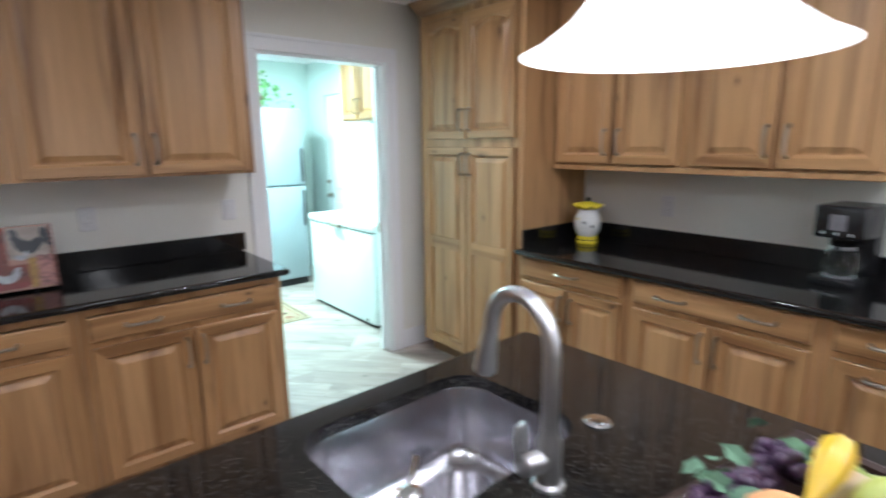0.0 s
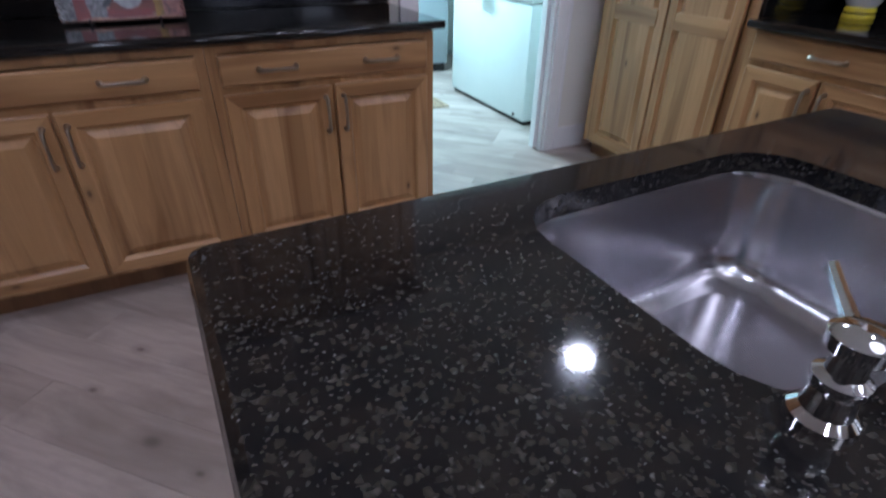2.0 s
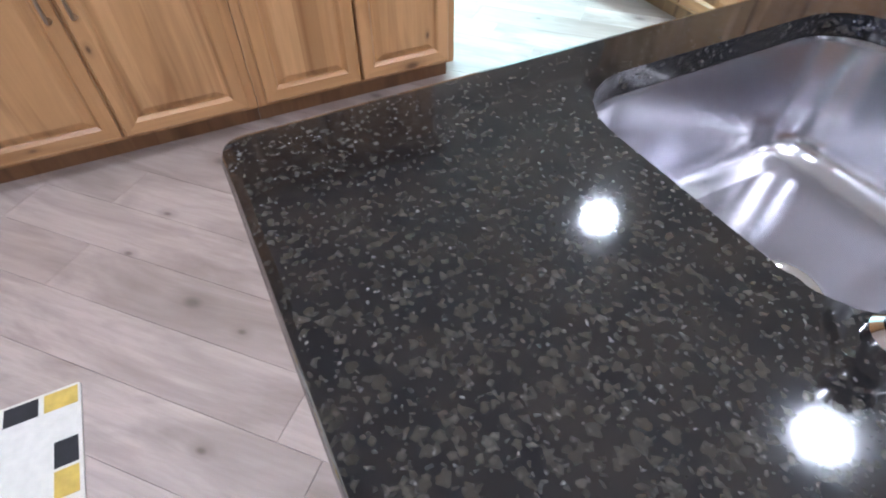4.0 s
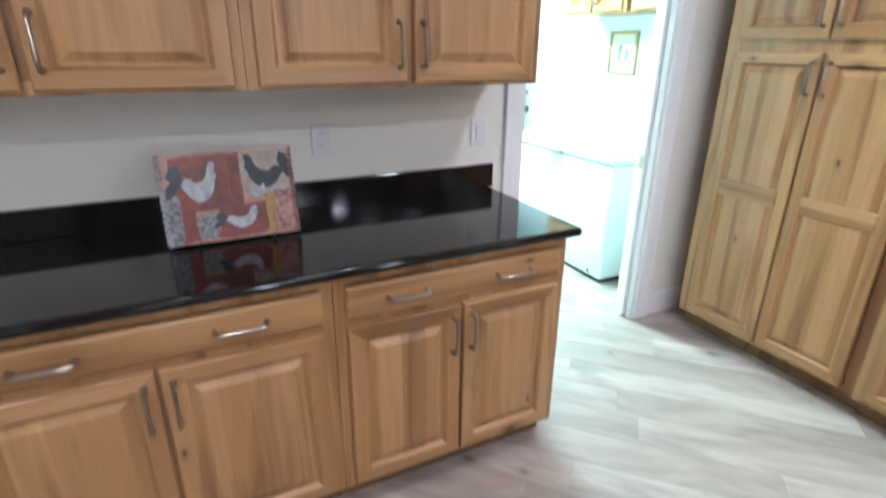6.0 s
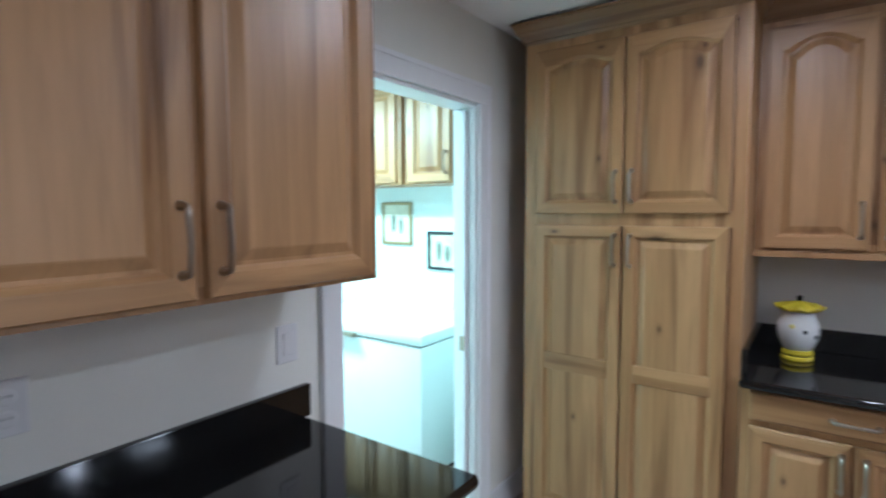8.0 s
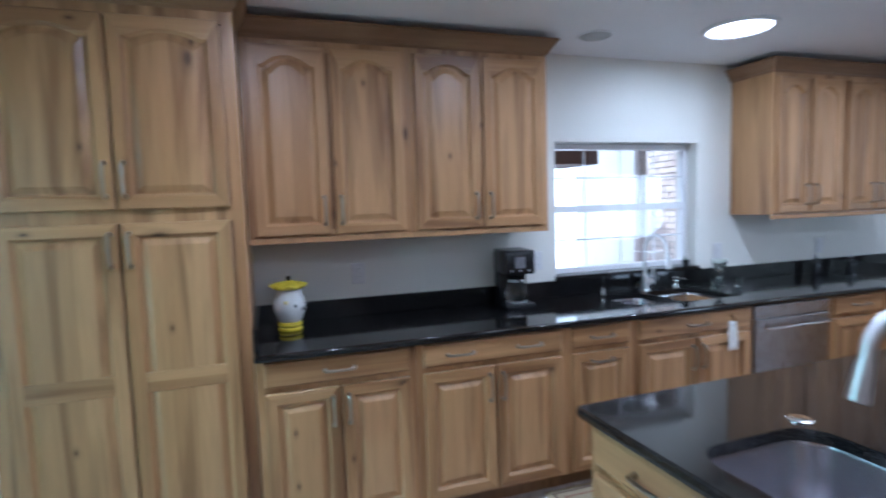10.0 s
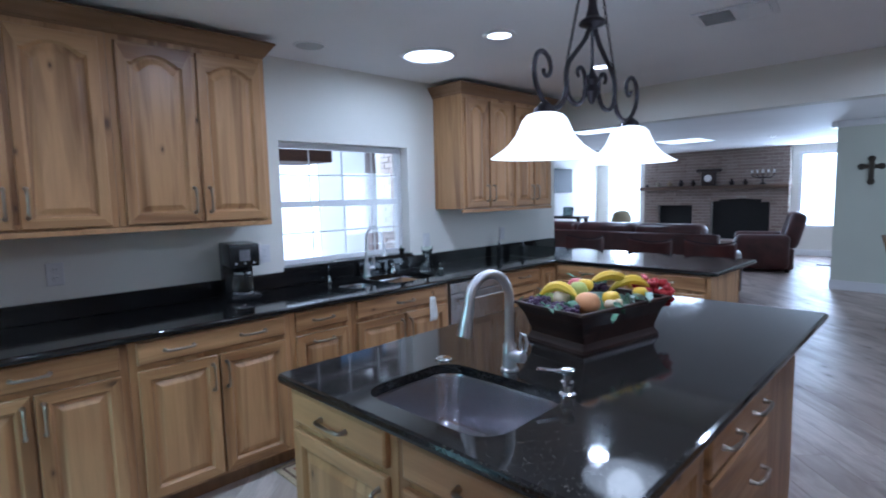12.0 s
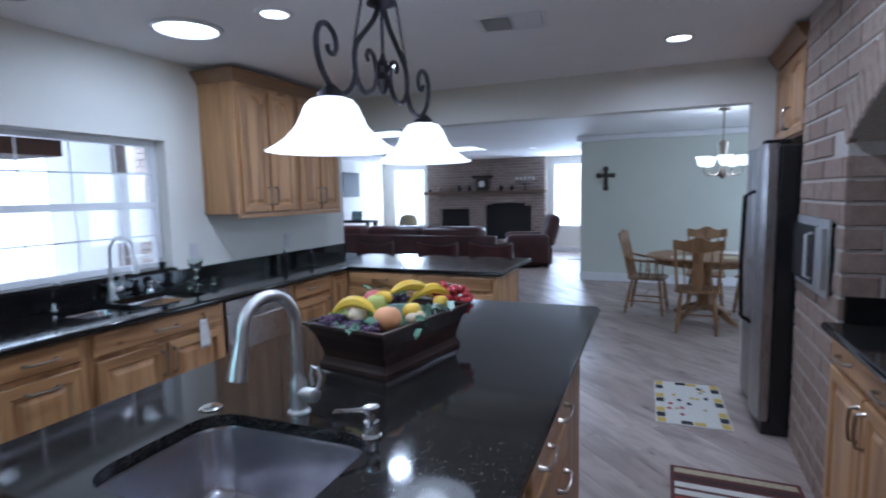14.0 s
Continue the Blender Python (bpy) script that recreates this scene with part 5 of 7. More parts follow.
# ---- picture board, outlets ----
pb = thing("picture_board", pose(0.505, 3.52, TOP), "printed farmyard picture board with twisted rope edge, leaning on a stand", "picture")
TILT_B = 14
def board_m(x, z, d=0.0):
    return pose(0, -0.10, 0.012, -TILT_B, 0, 0) @ pose(x, -d, z)
BW, BH = 0.195, 0.272
part("board", box(-BW, 0, 0.0, BW, 0.012, BH, 0.003), plain("board_print", (0.30, 0.15, 0.11), 0.3, 0.35, 60), pb, "", board_m(0, 0))
PRN = dict(rust=plain("print_rust", (0.122, 0.019, 0.007), 0.35, 0.7, 22), red=plain("print_red", (0.151, 0.016, 0.013), 0.3, 0.25, 30), white=plain("print_white", (0.302, 0.302, 0.310), 0.35, 0.3, 45), black=plain("print_black", (0.010, 0.012, 0.016), 0.3, 0.5, 30), cream=plain("print_cream", (0.274, 0.223, 0.187), 0.3, 0.25, 35), gold=plain("print_gold", (0.238, 0.130, 0.025), 0.3, 0.4, 50), pink=plain("print_pink", (0.245, 0.108, 0.090), 0.3, 0.75, 70), grey=plain("print_grey", (0.144, 0.137, 0.144), 0.3, 0.9, 90))


def printed_shape(pts, c, layer):
    """A flat printed colour shape on the board."""
    bm = bmesh.new()
    rings_into(bm, [[(px, 0.0005, pz) for px, pz in pts], [(px, -0.0008 - 0.0004 * layer, pz) for px, pz in pts]])
    bmesh.ops.recalc_face_normals(bm, faces=bm.faces)
    return part("print_patch", bm, PRN[c], pb, "", board_m(0, 0))


def wobbly(x0, z0, x1, z1, seed, k=4):
    """A rectangle with a slightly brushy outline."""
    rg = random.Random(seed)
    side = [(x0 + (x1 - x0) * i / k, z0) for i in range(k)] + [(x1, z0 + (z1 - z0) * i / k) for i in range(k)] + [(x1 - (x1 - x0) * i / k, z1) for i in range(k)] + [(x0, z1 - (z1 - z0) * i / k) for i in range(k)]
    return [(x + rg.uniform(-0.004, 0.004), z + rg.uniform(-0.004, 0.004)) for x, z in side]


HEN = ((0.0, 0.42), (0.10, 0.30), (0.22, 0.12), (0.40, 0.0), (0.55, 0.02), (0.72, 0.10), (0.86, 0.30), (0.90, 0.52), (0.98, 0.62), (0.92, 0.74), (0.97, 0.95), (0.86, 1.0), (0.76, 0.90), (0.70, 0.66), (0.56, 0.52), (0.38, 0.48), (0.26, 0.60), (0.12, 0.62))
TAIL = ((0.0, 0.0), (0.35, 0.1), (0.6, 0.35), (0.75, 0.7), (0.6, 1.0), (0.3, 0.92), (0.1, 0.65), (0.28, 0.5), (0.05, 0.35))


def bird(x, z, w, h, c, layer, flip=False):
    printed_shape([(x + w * (1 - u if flip else u), z + h * v) for u, v in (HEN[::-1] if flip else HEN)], c, layer)


for k, (x0, z0, x1, z1, c) in enumerate(((-0.16, 0.10, 0.035, 0.263, "rust"), (0.04, 0.13, 0.19, 0.267, "cream"), (-0.04, 0.02, 0.12, 0.11, "rust"), (-0.19, 0.004, -0.145, 0.15, "grey"), (-0.145, 0.008, -0.105, 0.11, "red"), (-0.105, 0.01, -0.05, 0.085, "grey"), (-0.05, 0.008, 0.09, 0.035, "red"), (0.10, 0.01, 0.13, 0.135, "gold"), (0.13, 0.008, 0.19, 0.14, "pink"), (0.0, 0.12, 0.03, 0.255, "rust"))):
    printed_shape(wobbly(x0, z0, x1, z1, k), c, k)
printed_shape([(-0.18 + 0.07 * u, 0.14 + 0.10 * v) for u, v in TAIL], "black", 11)
bird(-0.135, 0.125, 0.105, 0.12, "white", 12)
printed_shape([(0.195 - 0.06 * u, 0.17 + 0.09 * v) for u, v in TAIL[::-1]], "black", 11)
bird(0.045, 0.15, 0.12, 0.11, "black", 12, True)
printed_shape([(0.055 + 0.05 * u, 0.125 + 0.04 * v) for u, v in HEN], "white", 13)
printed_shape([(-0.06 + 0.05 * u, 0.04 + 0.05 * v) for u, v in TAIL], "black", 11)
bird(-0.025, 0.035, 0.10, 0.065, "white", 12)
for x in (-BW + 0.006, BW - 0.006):
    part("rope_edge", tube([(x + 0.005 * math.sin(k * 1.4), -0.004 + 0.005 * math.cos(k * 1.4), 0.002 + (BH - 0.004) * k / 60) for k in range(61)], 0.0045, 6), PRN["white"] if x < 0 else PRN["pink"], pb, "twisted rope edge", board_m(0, 0), True)
for s in (-0.11, 0.11):
    part("stand_leg", tube([(s, -0.115, 0.02), (s, -0.115, 0.005), (s, -0.02, 0.005), (s, 0.045, 0.005), (s, -0.03, 0.20)], 0.004, 8), IRON, pb, "", None, True)
OUTL = plain("outlet_plastic", (0.66, 0.64, 0.64), 0.35, 0.03)


def outlet(m, switch=False):
    o = thing("wall_outlet" if not switch else "light_switch", m, "white plastic wall plate above the backsplash", "outlet", "wall plates")
    part("plate", box(-0.038, -0.006, -0.058, 0.038, 0, 0.058, 0.003), OUTL, o)
    if switch:
        part("rocker", box(-0.017, -0.010, -0.034, 0.017, -0.005, 0.034, 0.002), OUTL, o)
    else:
        for z in (-0.022, 0.022):
            sk = part("socket", lathe([(0.017, 0), (0.017, 0.002), (0.014, 0.003)], 16), OUTL, o, "", pose(0, -0.0055, z, 90, 0, 0))
            for sx in (-0.006, 0.006):
                part("slot", box(sx - 0.001, -0.0005, 0.0028, sx + 0.001, 0.006, 0.0034), BLACK, sk)


outlet(pose(0.862, NY, 1.166))
outlet(pose(1.535, NY, 1.154), True)
outlet(pose(EX, 2.1, 1.15, 0, 0, -90))
outlet(pose(EX, 0.985, 1.15, 0, 0, -90))
outlet(pose(EX, -0.45, 1.13, 0, 0, -90), True)
outlet(pose(EX, -1.45, 1.12, 0, 0, -90))

# ---- brick cooking alcove on the west side ----
BX, AY0, AY1, AZ, RISE = -0.36, -0.42, 1.40, 1.68, 0.26
AYC, AH = (AY0 + AY1) / 2, (AY1 - AY0) / 2
ARAD = (AH ** 2 + RISE ** 2) / (2 * RISE)


def arch_z(y):
    return AZ + RISE - ARAD + math.sqrt(max(ARAD ** 2 - (y - AYC) ** 2, 0))


core = bmesh.new()
BC = BX - 0.007  # face of the mortar
for b in ((-1.2, -1.22, 0.001, BC, AY0 - 0.007, CEIL), (-1.2, AY1 + 0.03, 0.001, BC, 1.63, CEIL), (-1.2, AY0 - 0.007, 0.001, -1.0, AY1 + 0.03, CEIL), (-1.0, AY0 - 0.007, 2.03, BC, AY1 + 0.03, CEIL)):
    box_into(core, *b)
n = 16
ys = [AY0 - 0.007 + (AY1 - AY0 + 0.037) * k / n for k in range(n + 1)]
for a, b in zip(ys, ys[1:]):
    za, zb = (arch_z(min(max(v, AY0), AY1)) for v in (a, b))
    vs = [core.verts.new(p) for p in ((-1.0, a, za), (BC, a, za), (BC, b, zb), (-1.0, b, zb), (-1.0, a, 2.03), (BC, a, 2.03), (BC, b, 2.03), (-1.0, b, 2.03))]
    for f in ((0, 3, 2, 1), (1, 2, 6, 5), (0, 4, 7, 3)):
        core.faces.new([vs[i] for i in f])
oven_wall = tagged(part("wall_brick", core, MORTAR), "tan brick wall with an arched cooking alcove", "wall", "", "structure")
BRH, BRL, J = 0.09, 0.29, 0.012


def brick_piece(l, h, d):
    bm = bmesh.new()
    box_into(bm, 0, -d, 0, l, 0, h)
    es = [e for e in bm.edges if all(abs(v.co.y + d) < 1e-6 for v in e.verts)]
    bmesh.ops.bevel(bm, geom=es, offset=0.005, segments=1, affect="EDGES")
    me = bpy.data.meshes.new("brick")
    bm.to_mesh(me)
    bm.free()
    me.materials.append(BRICK)
    return me


BRICKS = {}


def lay_brick(m, l, h):
    key = (round(l, 2), round(h, 2))
    if key not in BRICKS:
        BRICKS[key] = brick_piece(*key, 0.03)
    ob = new("brick", BRICKS[key])
    ob.parent, ob.matrix_basis = oven_wall, m


rg = random.Random(11)
rows = int(CEIL / (BRH + J))
for k in range(rows):
    z = k * (BRH + J) + 0.004
    top = z + BRH
    # front face, along +y
    y = -1.22 - (BRL / 2 if k % 2 else 0)
    while y < 1.62:
        a, b = max(y, -1.22), min(y + BRL, 1.62)
        y += BRL + J
        segs = [(a, b)]
        if top < AZ + RISE + 0.02:
            inside = lambda v: AY0 < v < AY1 and (top < AZ or z < arch_z(v) + 0.01)
            lim = [v for v in (AY0, AY1) if a < v < b and top < AZ + 0.05]
            cuts = [a] + lim + [b]
            segs = [(p, q) for p, q in zip(cuts, cuts[1:]) if not inside((p + q) / 2)]
        for p, q in segs:
            mz, my = z + BRH / 2, (p + q) / 2
            if AY0 - 0.1 < my < AY1 + 0.1 and math.hypot(my - AYC, mz - (AZ + RISE - ARAD)) < ARAD + 0.17 and mz > AZ - 0.02:
                continue
            if q - p > 0.03 and not (0.98 < z + 0.05 < 1.36 and -1.14 < (p + q) / 2 < -0.52):
                lay_brick(pose(BX - 0.03 + rg.uniform(-0.002, 0.002), p, z, 0, 0, 90), q - p, BRH)
    # the alcove's south cheek, facing north
    if z > 0.9 and top < AZ + 0.02:
        x = BX - (0.0 if k % 2 else BRL / 2) - 0.002
        for x0, x1 in ((x, BX - 0.004), (x - BRL - J, x - J), (-1.0, x - BRL - 2 * J)):
            if x1 - x0 > 0.05:
                lay_brick(pose(x1, AY0 - 0.03, z, 0, 0, 180), x1 - x0, BRH)
for k in range(29):
    a = math.asin(AH / ARAD) * (2 * (k + 0.5) / 29 - 1) * 1.03
    yy, zz = AYC + ARAD * math.sin(a), AZ + RISE - ARAD + ARAD * math.cos(a)
    lay_brick(pose(BX - 0.03, yy, zz, 0, 0, 90) @ pose(0, 0, 0, 0, math.degrees(a), 0) @ pose(-0.028, 0, 0.002), 0.056, 0.19)
cook = base_cabinet(pose(-0.98, AY0 + 0.02, 0, 0, 0, 90), 0.9, 0.63, "doors", "hickory base cabinet below the cooktop in the brick alcove", "alcove cabinets", True)
base_cabinet(pose(-0.98, AY0 + 0.92, 0, 0, 0, 90), 0.88, 0.63, "doors", "hickory base cabinet below the cooktop in the brick alcove", "alcove cabinets", True)
tagged(part("alcove_worktop", slab(-0.995, AY0 + 0.003, -0.30, AY1 - 0.003, TOP - 0.032, TOP, 0.012), GRANITE, None, "", None, True), "polished dark granite worktop in the brick alcove", "worktop")
tagged(part("backsplash", box(-0.995, AY0 + 0.004, TOP + 0.001, BX - 0.02, AY0 + 0.024, 1.03, 0.003), BLACK_GRANITE), "low granite backsplash against the alcove cheek", "backsplash")
ct = thing("cooktop", pose(-0.66, 0.5, TOP), "black glass cooktop set in the granite", "cooktop")
part("glass", slab(-0.26, -0.38, 0.26, 0.38, 0.0, 0.008, 0.02, 0.003), BLACK, ct, "", None, True)
for k, (x, y, r) in enumerate(((-0.12, -0.2, 0.09), (0.12, -0.2, 0.075), (-0.12, 0.2, 0.075), (0.12, 0.2, 0.1))):
    part("burner_ring", lathe([(r, 0.0082), (r, 0.009), (r - 0.005, 0.009), (r - 0.005, 0.0082)], 32, x, y, (False, False)), plain("ring_print", (0.12, 0.12, 0.12), 0.4), ct)
mw = thing("built_in_microwave", pose(BX, -0.83, 1.17, 0, 0, 90), "stainless steel microwave built into the brick pillar", "microwave")
part("case", box(-0.30, -0.012, -0.165, 0.30, 0.30, 0.165, 0.004), BLACK, mw)
part("trim_frame", box(-0.31, -0.02, -0.18, 0.31, -0.012, 0.18, 0.003), STEEL, mw, "brushed steel surround")
dr = part("door", box(-0.27, -0.045, -0.14, 0.15, -0.02, 0.14, 0.005), BLACK, mw, "dark glass door")
part("door_handle", tube([(0.13, -0.045, -0.11), (0.13, -0.07, -0.10), (0.13, -0.07, 0.10), (0.13, -0.045, 0.11)], 0.008, 8), STEEL, dr, "", None, True)
part("control_panel", box(0.16, -0.042, -0.14, 0.28, -0.02, 0.14, 0.004), STEEL, mw)

# refrigerator with a cabinet above
fr_ = thing("refrigerator", pose(-0.93, -1.69, 0), "stainless steel side-by-side refrigerator with black sides", "refrigerator")
part("cabinet", box(0.0, -0.41, 0.04, 0.66, 0.41, 1.74, 0.008), BLACK, fr_, "black painted case")
for y0, y1, nm in ((-0.41, 0.03, "door"), (0.036, 0.41, "door")):
    bm = bmesh.new()
    k = 8
    sec = [(0.668, y0), (0.668, y1)] + [(0.72 + 0.022 * math.sin(math.pi * i / k), y1 - (y1 - y0) * i / k) for i in range(k + 1)]
    rings_into(bm, [[(x, y, z) for x, y in sec] for z in (0.09, 1.755)])
    bmesh.ops.recalc_face_normals(bm, faces=bm.faces)
    d = part(nm, bm, DW_STEEL, fr_, "brushed steel door", None, True)
    hy = 0.0 if y0 < -0.1 else 0.066
    part("door_handle", tube([(0.73, hy, 0.62), (0.785, hy, 0.65), (0.795, hy, 1.0), (0.785, hy, 1.45), (0.73, hy, 1.48)], 0.011, 8), BLACK, d, "black bar handle", None, True)
part("hinge_cover", box(0.60, 0.30, 1.755, 0.74, 0.40, 1.775, 0.004), BLACK, fr_)
part("base_grille", box(0.02, -0.40, 0.002, 0.70, 0.40, 0.085, 0.004), BLACK, fr_)
oc = thing("fridge_cabinet", pose(-1.18, -2.09, 0, 0, 0, 90), "hickory cabinet above the refrigerator", "cabinet")
part("body", box(0.0, -0.80, 1.80, 0.86, -0.004, 2.31), WOOD_V, oc)
add_door(oc, 0.02, 1.815, 0.405, 0.47, -0.80, "l", 0.03, "bottom")
add_door(oc, 0.432, 1.815, 0.405, 0.47, -0.80, "r", 0.03, "bottom")
crown_run("crown_moulding_west", pose(-1.18, -2.09, 0, 0, 0, 90), 0.86, 0.82, 2.31, 2.40, (False, False))

# ---- mats and rugs ----
MATW, MATB, MATY, MATR = plain("mat_cream", (0.66, 0.64, 0.58), 0.8, 0.06, 40), plain("mat_black", (0.02, 0.02, 0.022), 0.8), plain("mat_yellow", (0.58, 0.42, 0.09), 0.8, 0.15), plain("mat_red", (0.35, 0.06, 0.04), 0.8)
MATG = plain("mat_straw", (0.45, 0.38, 0.24), 0.8, 0.3, 60)


def printed_mat(m, w, l):
    """A thin printed kitchen mat: black and yellow border blocks round a cream field with small motifs."""
    mt = thing("kitchen_mat", m, "cream printed kitchen mat with black and yellow border blocks", "mat", "printed mats")
    part("pad", slab(-w / 2, -l / 2, w / 2, l / 2, 0.0005, 0.008, 0.01, 0.003), MATW, mt)
    k = 0
    for cx in (-w / 2 + 0.035, w / 2 - 0.035):
        for i in range(9):
            y = -l / 2 + 0.045 + (l - 0.09) * i / 8
            part("border_block", box(cx - 0.026, y - 0.038, 0.008, cx + 0.026, y + 0.038, 0.0088), (MATY, MATB, MATW)[i % 3] if i % 8 else MATY, mt)
    for cy in (-l / 2 + 0.035, l / 2 - 0.035):
        for i in range(1, 5):
            x = -w / 2 + 0.035 + (w - 0.07) * i / 5
            part("border_block", box(x - 0.034, cy - 0.026, 0.008, x + 0.034, cy + 0.026, 0.0088), (MATB, MATW, MATY)[i % 3], mt)
    rg = random.Random(21)
    for i in range(16):
        x, y = rg.uniform(-w / 2 + 0.09, w / 2 - 0.09), rg.uniform(-l / 2 + 0.09, l / 2 - 0.09)
        bm = bmesh.new()
        pts = [(x + rg.uniform(0.6, 1) * 0.02 * math.cos(a), y + rg.uniform(0.6, 1) * 0.03 * math.sin(a)) for a in [2 * math.pi * q / 8 for q in range(8)]]
        rings_into(bm, [[(px, py, 0.008) for px, py in pts], [(px, py, 0.0087) for px, py in pts]])
        part("motif", bm, (MATG, MATR, MATB, MATY)[i % 4], mt)
    return mt


printed_mat(pose(0.15, -1.66, 0, 0, 0, 2), 0.45, 0.80)
printed_mat(pose(-0.36, 1.97, 0, 0, 0, 91), 0.45, 0.80)
sm = thing("striped_mat", pose(-0.02, -0.10, 0), "striped brown, red and cream woven mat by the cooktop", "mat")
part("pad", slab(-0.30, -0.60, 0.30, 0.60, 0.0005, 0.007, 0.01, 0.002), plain("mat_brown", (0.11, 0.035, 0.03), 0.9), sm)
for i in range(16):
    y = -0.55 + 1.10 * i / 15
    part("stripe", box(-0.28, y - 0.024, 0.007, 0.28, y + 0.024, 0.0078), (MATG, MATR, MATW, plain("mat_dark", (0.06, 0.03, 0.025), 0.9))[(i * 7 + i // 3) % 4], sm)


def patterned_rug(name, m, w, l, label, cols):
    r = thing(name, m, label, "rug")
    part("pile", slab(-w / 2, -l / 2, w / 2, l / 2, 0.0005, 0.009, 0.012, 0.003), cols[0], r)
    for d, c in ((0.03, 1), (0.06, 0), (0.075, 2)):
        bm = bmesh.new()
        a, b = (w / 2 - d, l / 2 - d), (w / 2 - d - 0.014, l / 2 - d - 0.014)
        o, i_ = [[bm.verts.new((sx * q[0], sy * q[1], 0.0098)) for sx, sy in ((-1, -1), (1, -1), (1, 1), (-1, 1))] for q in (a, b)]
        for k in range(4):
            bm.faces.new((o[k], o[(k + 1) % 4], i_[(k + 1) % 4], i_[k]))
        part("border", bm, cols[c], r)
    n = max(int(l / 0.14), 1)
    for k in range(n):
        for sx in (-1, 0, 1):
            y = -l / 2 + 0.12 + (l - 0.24) * k / max(n - 1, 1)
            part("medallion", lathe([(0.04, 0.009), (0.036, 0.0102), (0.02, 0.0103)], 8, sx * (w / 2 - 0.14) * 0.8, y), cols[1 + (k + sx) % 2], r)
    return r


RUGC = [plain("rug_tan", (0.34, 0.26, 0.17), 0.95, 0.25, 70), plain("rug_brown", (0.10, 0.055, 0.035), 0.95, 0.3, 70), plain("rug_rust", (0.24, 0.10, 0.06), 0.95, 0.3, 70)]
patterned_rug("sink_rug", pose(2.505, 0.49, 0), 0.66, 1.58, "tan patterned runner on the floor before the sink", RUGC)

# ---- laundry ----
fz = thing("chest_freezer", pose(2.77, 4.17, 0), "white chest freezer standing in the laundry", "freezer")
part("body", box(0, 0, 0.03, 0.72, 1.10, 0.80, 0.015), WHITE_ENAMEL, fz, "", None, True)
part("lid", box(-0.012, -0.012, 0.805, 0.735, 1.112, 0.87, 0.018), WHITE_ENAMEL, fz, "", None, True)
part("lid_handle", box(-0.045, 0.48, 0.80, -0.01, 0.66, 0.83, 0.008), BRONZE, fz)
part("base", box(0.02, 0.02, 0.001, 0.70, 1.08, 0.03), BLACK, fz)
part("drain_plug", lathe([(0.012, 0), (0.012, 0.006), (0.004, 0.008)], 12), BLACK, fz, "", pose(0.0, 0.12, 0.06, 0, -90, 0))
lf = thing("laundry_fridge", pose(2.36, 5.92, 0), "grey-blue two-door refrigerator in the laundry", "refrigerator")
part("cabinet", box(0, 0.06, 0.04, 0.70, 0.70, 1.86, 0.01), GREY_ENAMEL, lf)
for z0, z1 in ((0.08, 1.07), (1.085, 1.865)):
    d = part("door", box(0, 0, z0, 0.70, 0.055, z1, 0.012), GREY_ENAMEL, lf, "", None, True)
    part("door_handle", box(0.655, -0.035, z1 - 0.42 if z0 < 1 else z0 + 0.03, 0.68, -0.002, z1 - 0.04 if z0 < 1 else z0 + 0.38, 0.008), DUCT, d, "dark handle")
part("emblem", box(0.08, -0.004, 1.76, 0.22, 0.001, 1.80, 0.001), TRIM, lf, "pale label plate")
part("base_grille", box(0.02, 0.03, 0.002, 0.68, 0.6, 0.075), BLACK, lf)
pl = thing("trailing_plant", pose(2.66, 6.20, 1.87), "leafy green artificial plant on the laundry refrigerator", "plant")
part("pot", lathe([(0.09, 0), (0.12, 0.10), (0.125, 0.12), (0.11, 0.12), (0.09, 0.09)], 20), plain("basket_weave", (0.25, 0.15, 0.07), 0.8), pl, "", None, True)
LEAFM = plain("ivy_leaf", (0.07, 0.19, 0.04), 0.5, 0.4, 12)
bm = bmesh.new()
rg = random.Random(31)
for _ in range(230):
    a, r = rg.uniform(0, 2 * math.pi), abs(rg.gauss(0, 0.15))
    m = pose(r * math.cos(a) * 1.3, -0.06 + r * math.sin(a), 0.20 + rg.gauss(0, 0.09) - 0.3 * r, rg.uniform(-60, 60), rg.uniform(-60, 60), rg.uniform(0, 360))
    s = rg.uniform(0.035, 0.06)
    vs = [bm.verts.new(m @ Vector(p)) for p in ((0, 0, 0), (s * 0.5, s * 0.42, 0.008), (s * 1.2, 0, -0.006), (s * 0.5, -s * 0.42, 0.008))]
    bm.faces.new((vs[0], vs[1], vs[2]))
    bm.faces.new((vs[0], vs[2], vs[3]))
tagged(part("foliage", bm, LEAFM, pl, "bright green leaves"), kind="stuff")
for y0, y1 in ((5.28, 4.64), (4.60, 3.86)):
    wall_cabinet(pose(3.5, y0, 0, 0, 0, -90), y0 - y1, 0.33, 1.715, 2.38, "pale hickory wall cabinet above the freezer", "laundry cabinets", 0.0)
PIC_GILT = metal("gilt_frame", (0.36, 0.27, 0.15), 0.45)
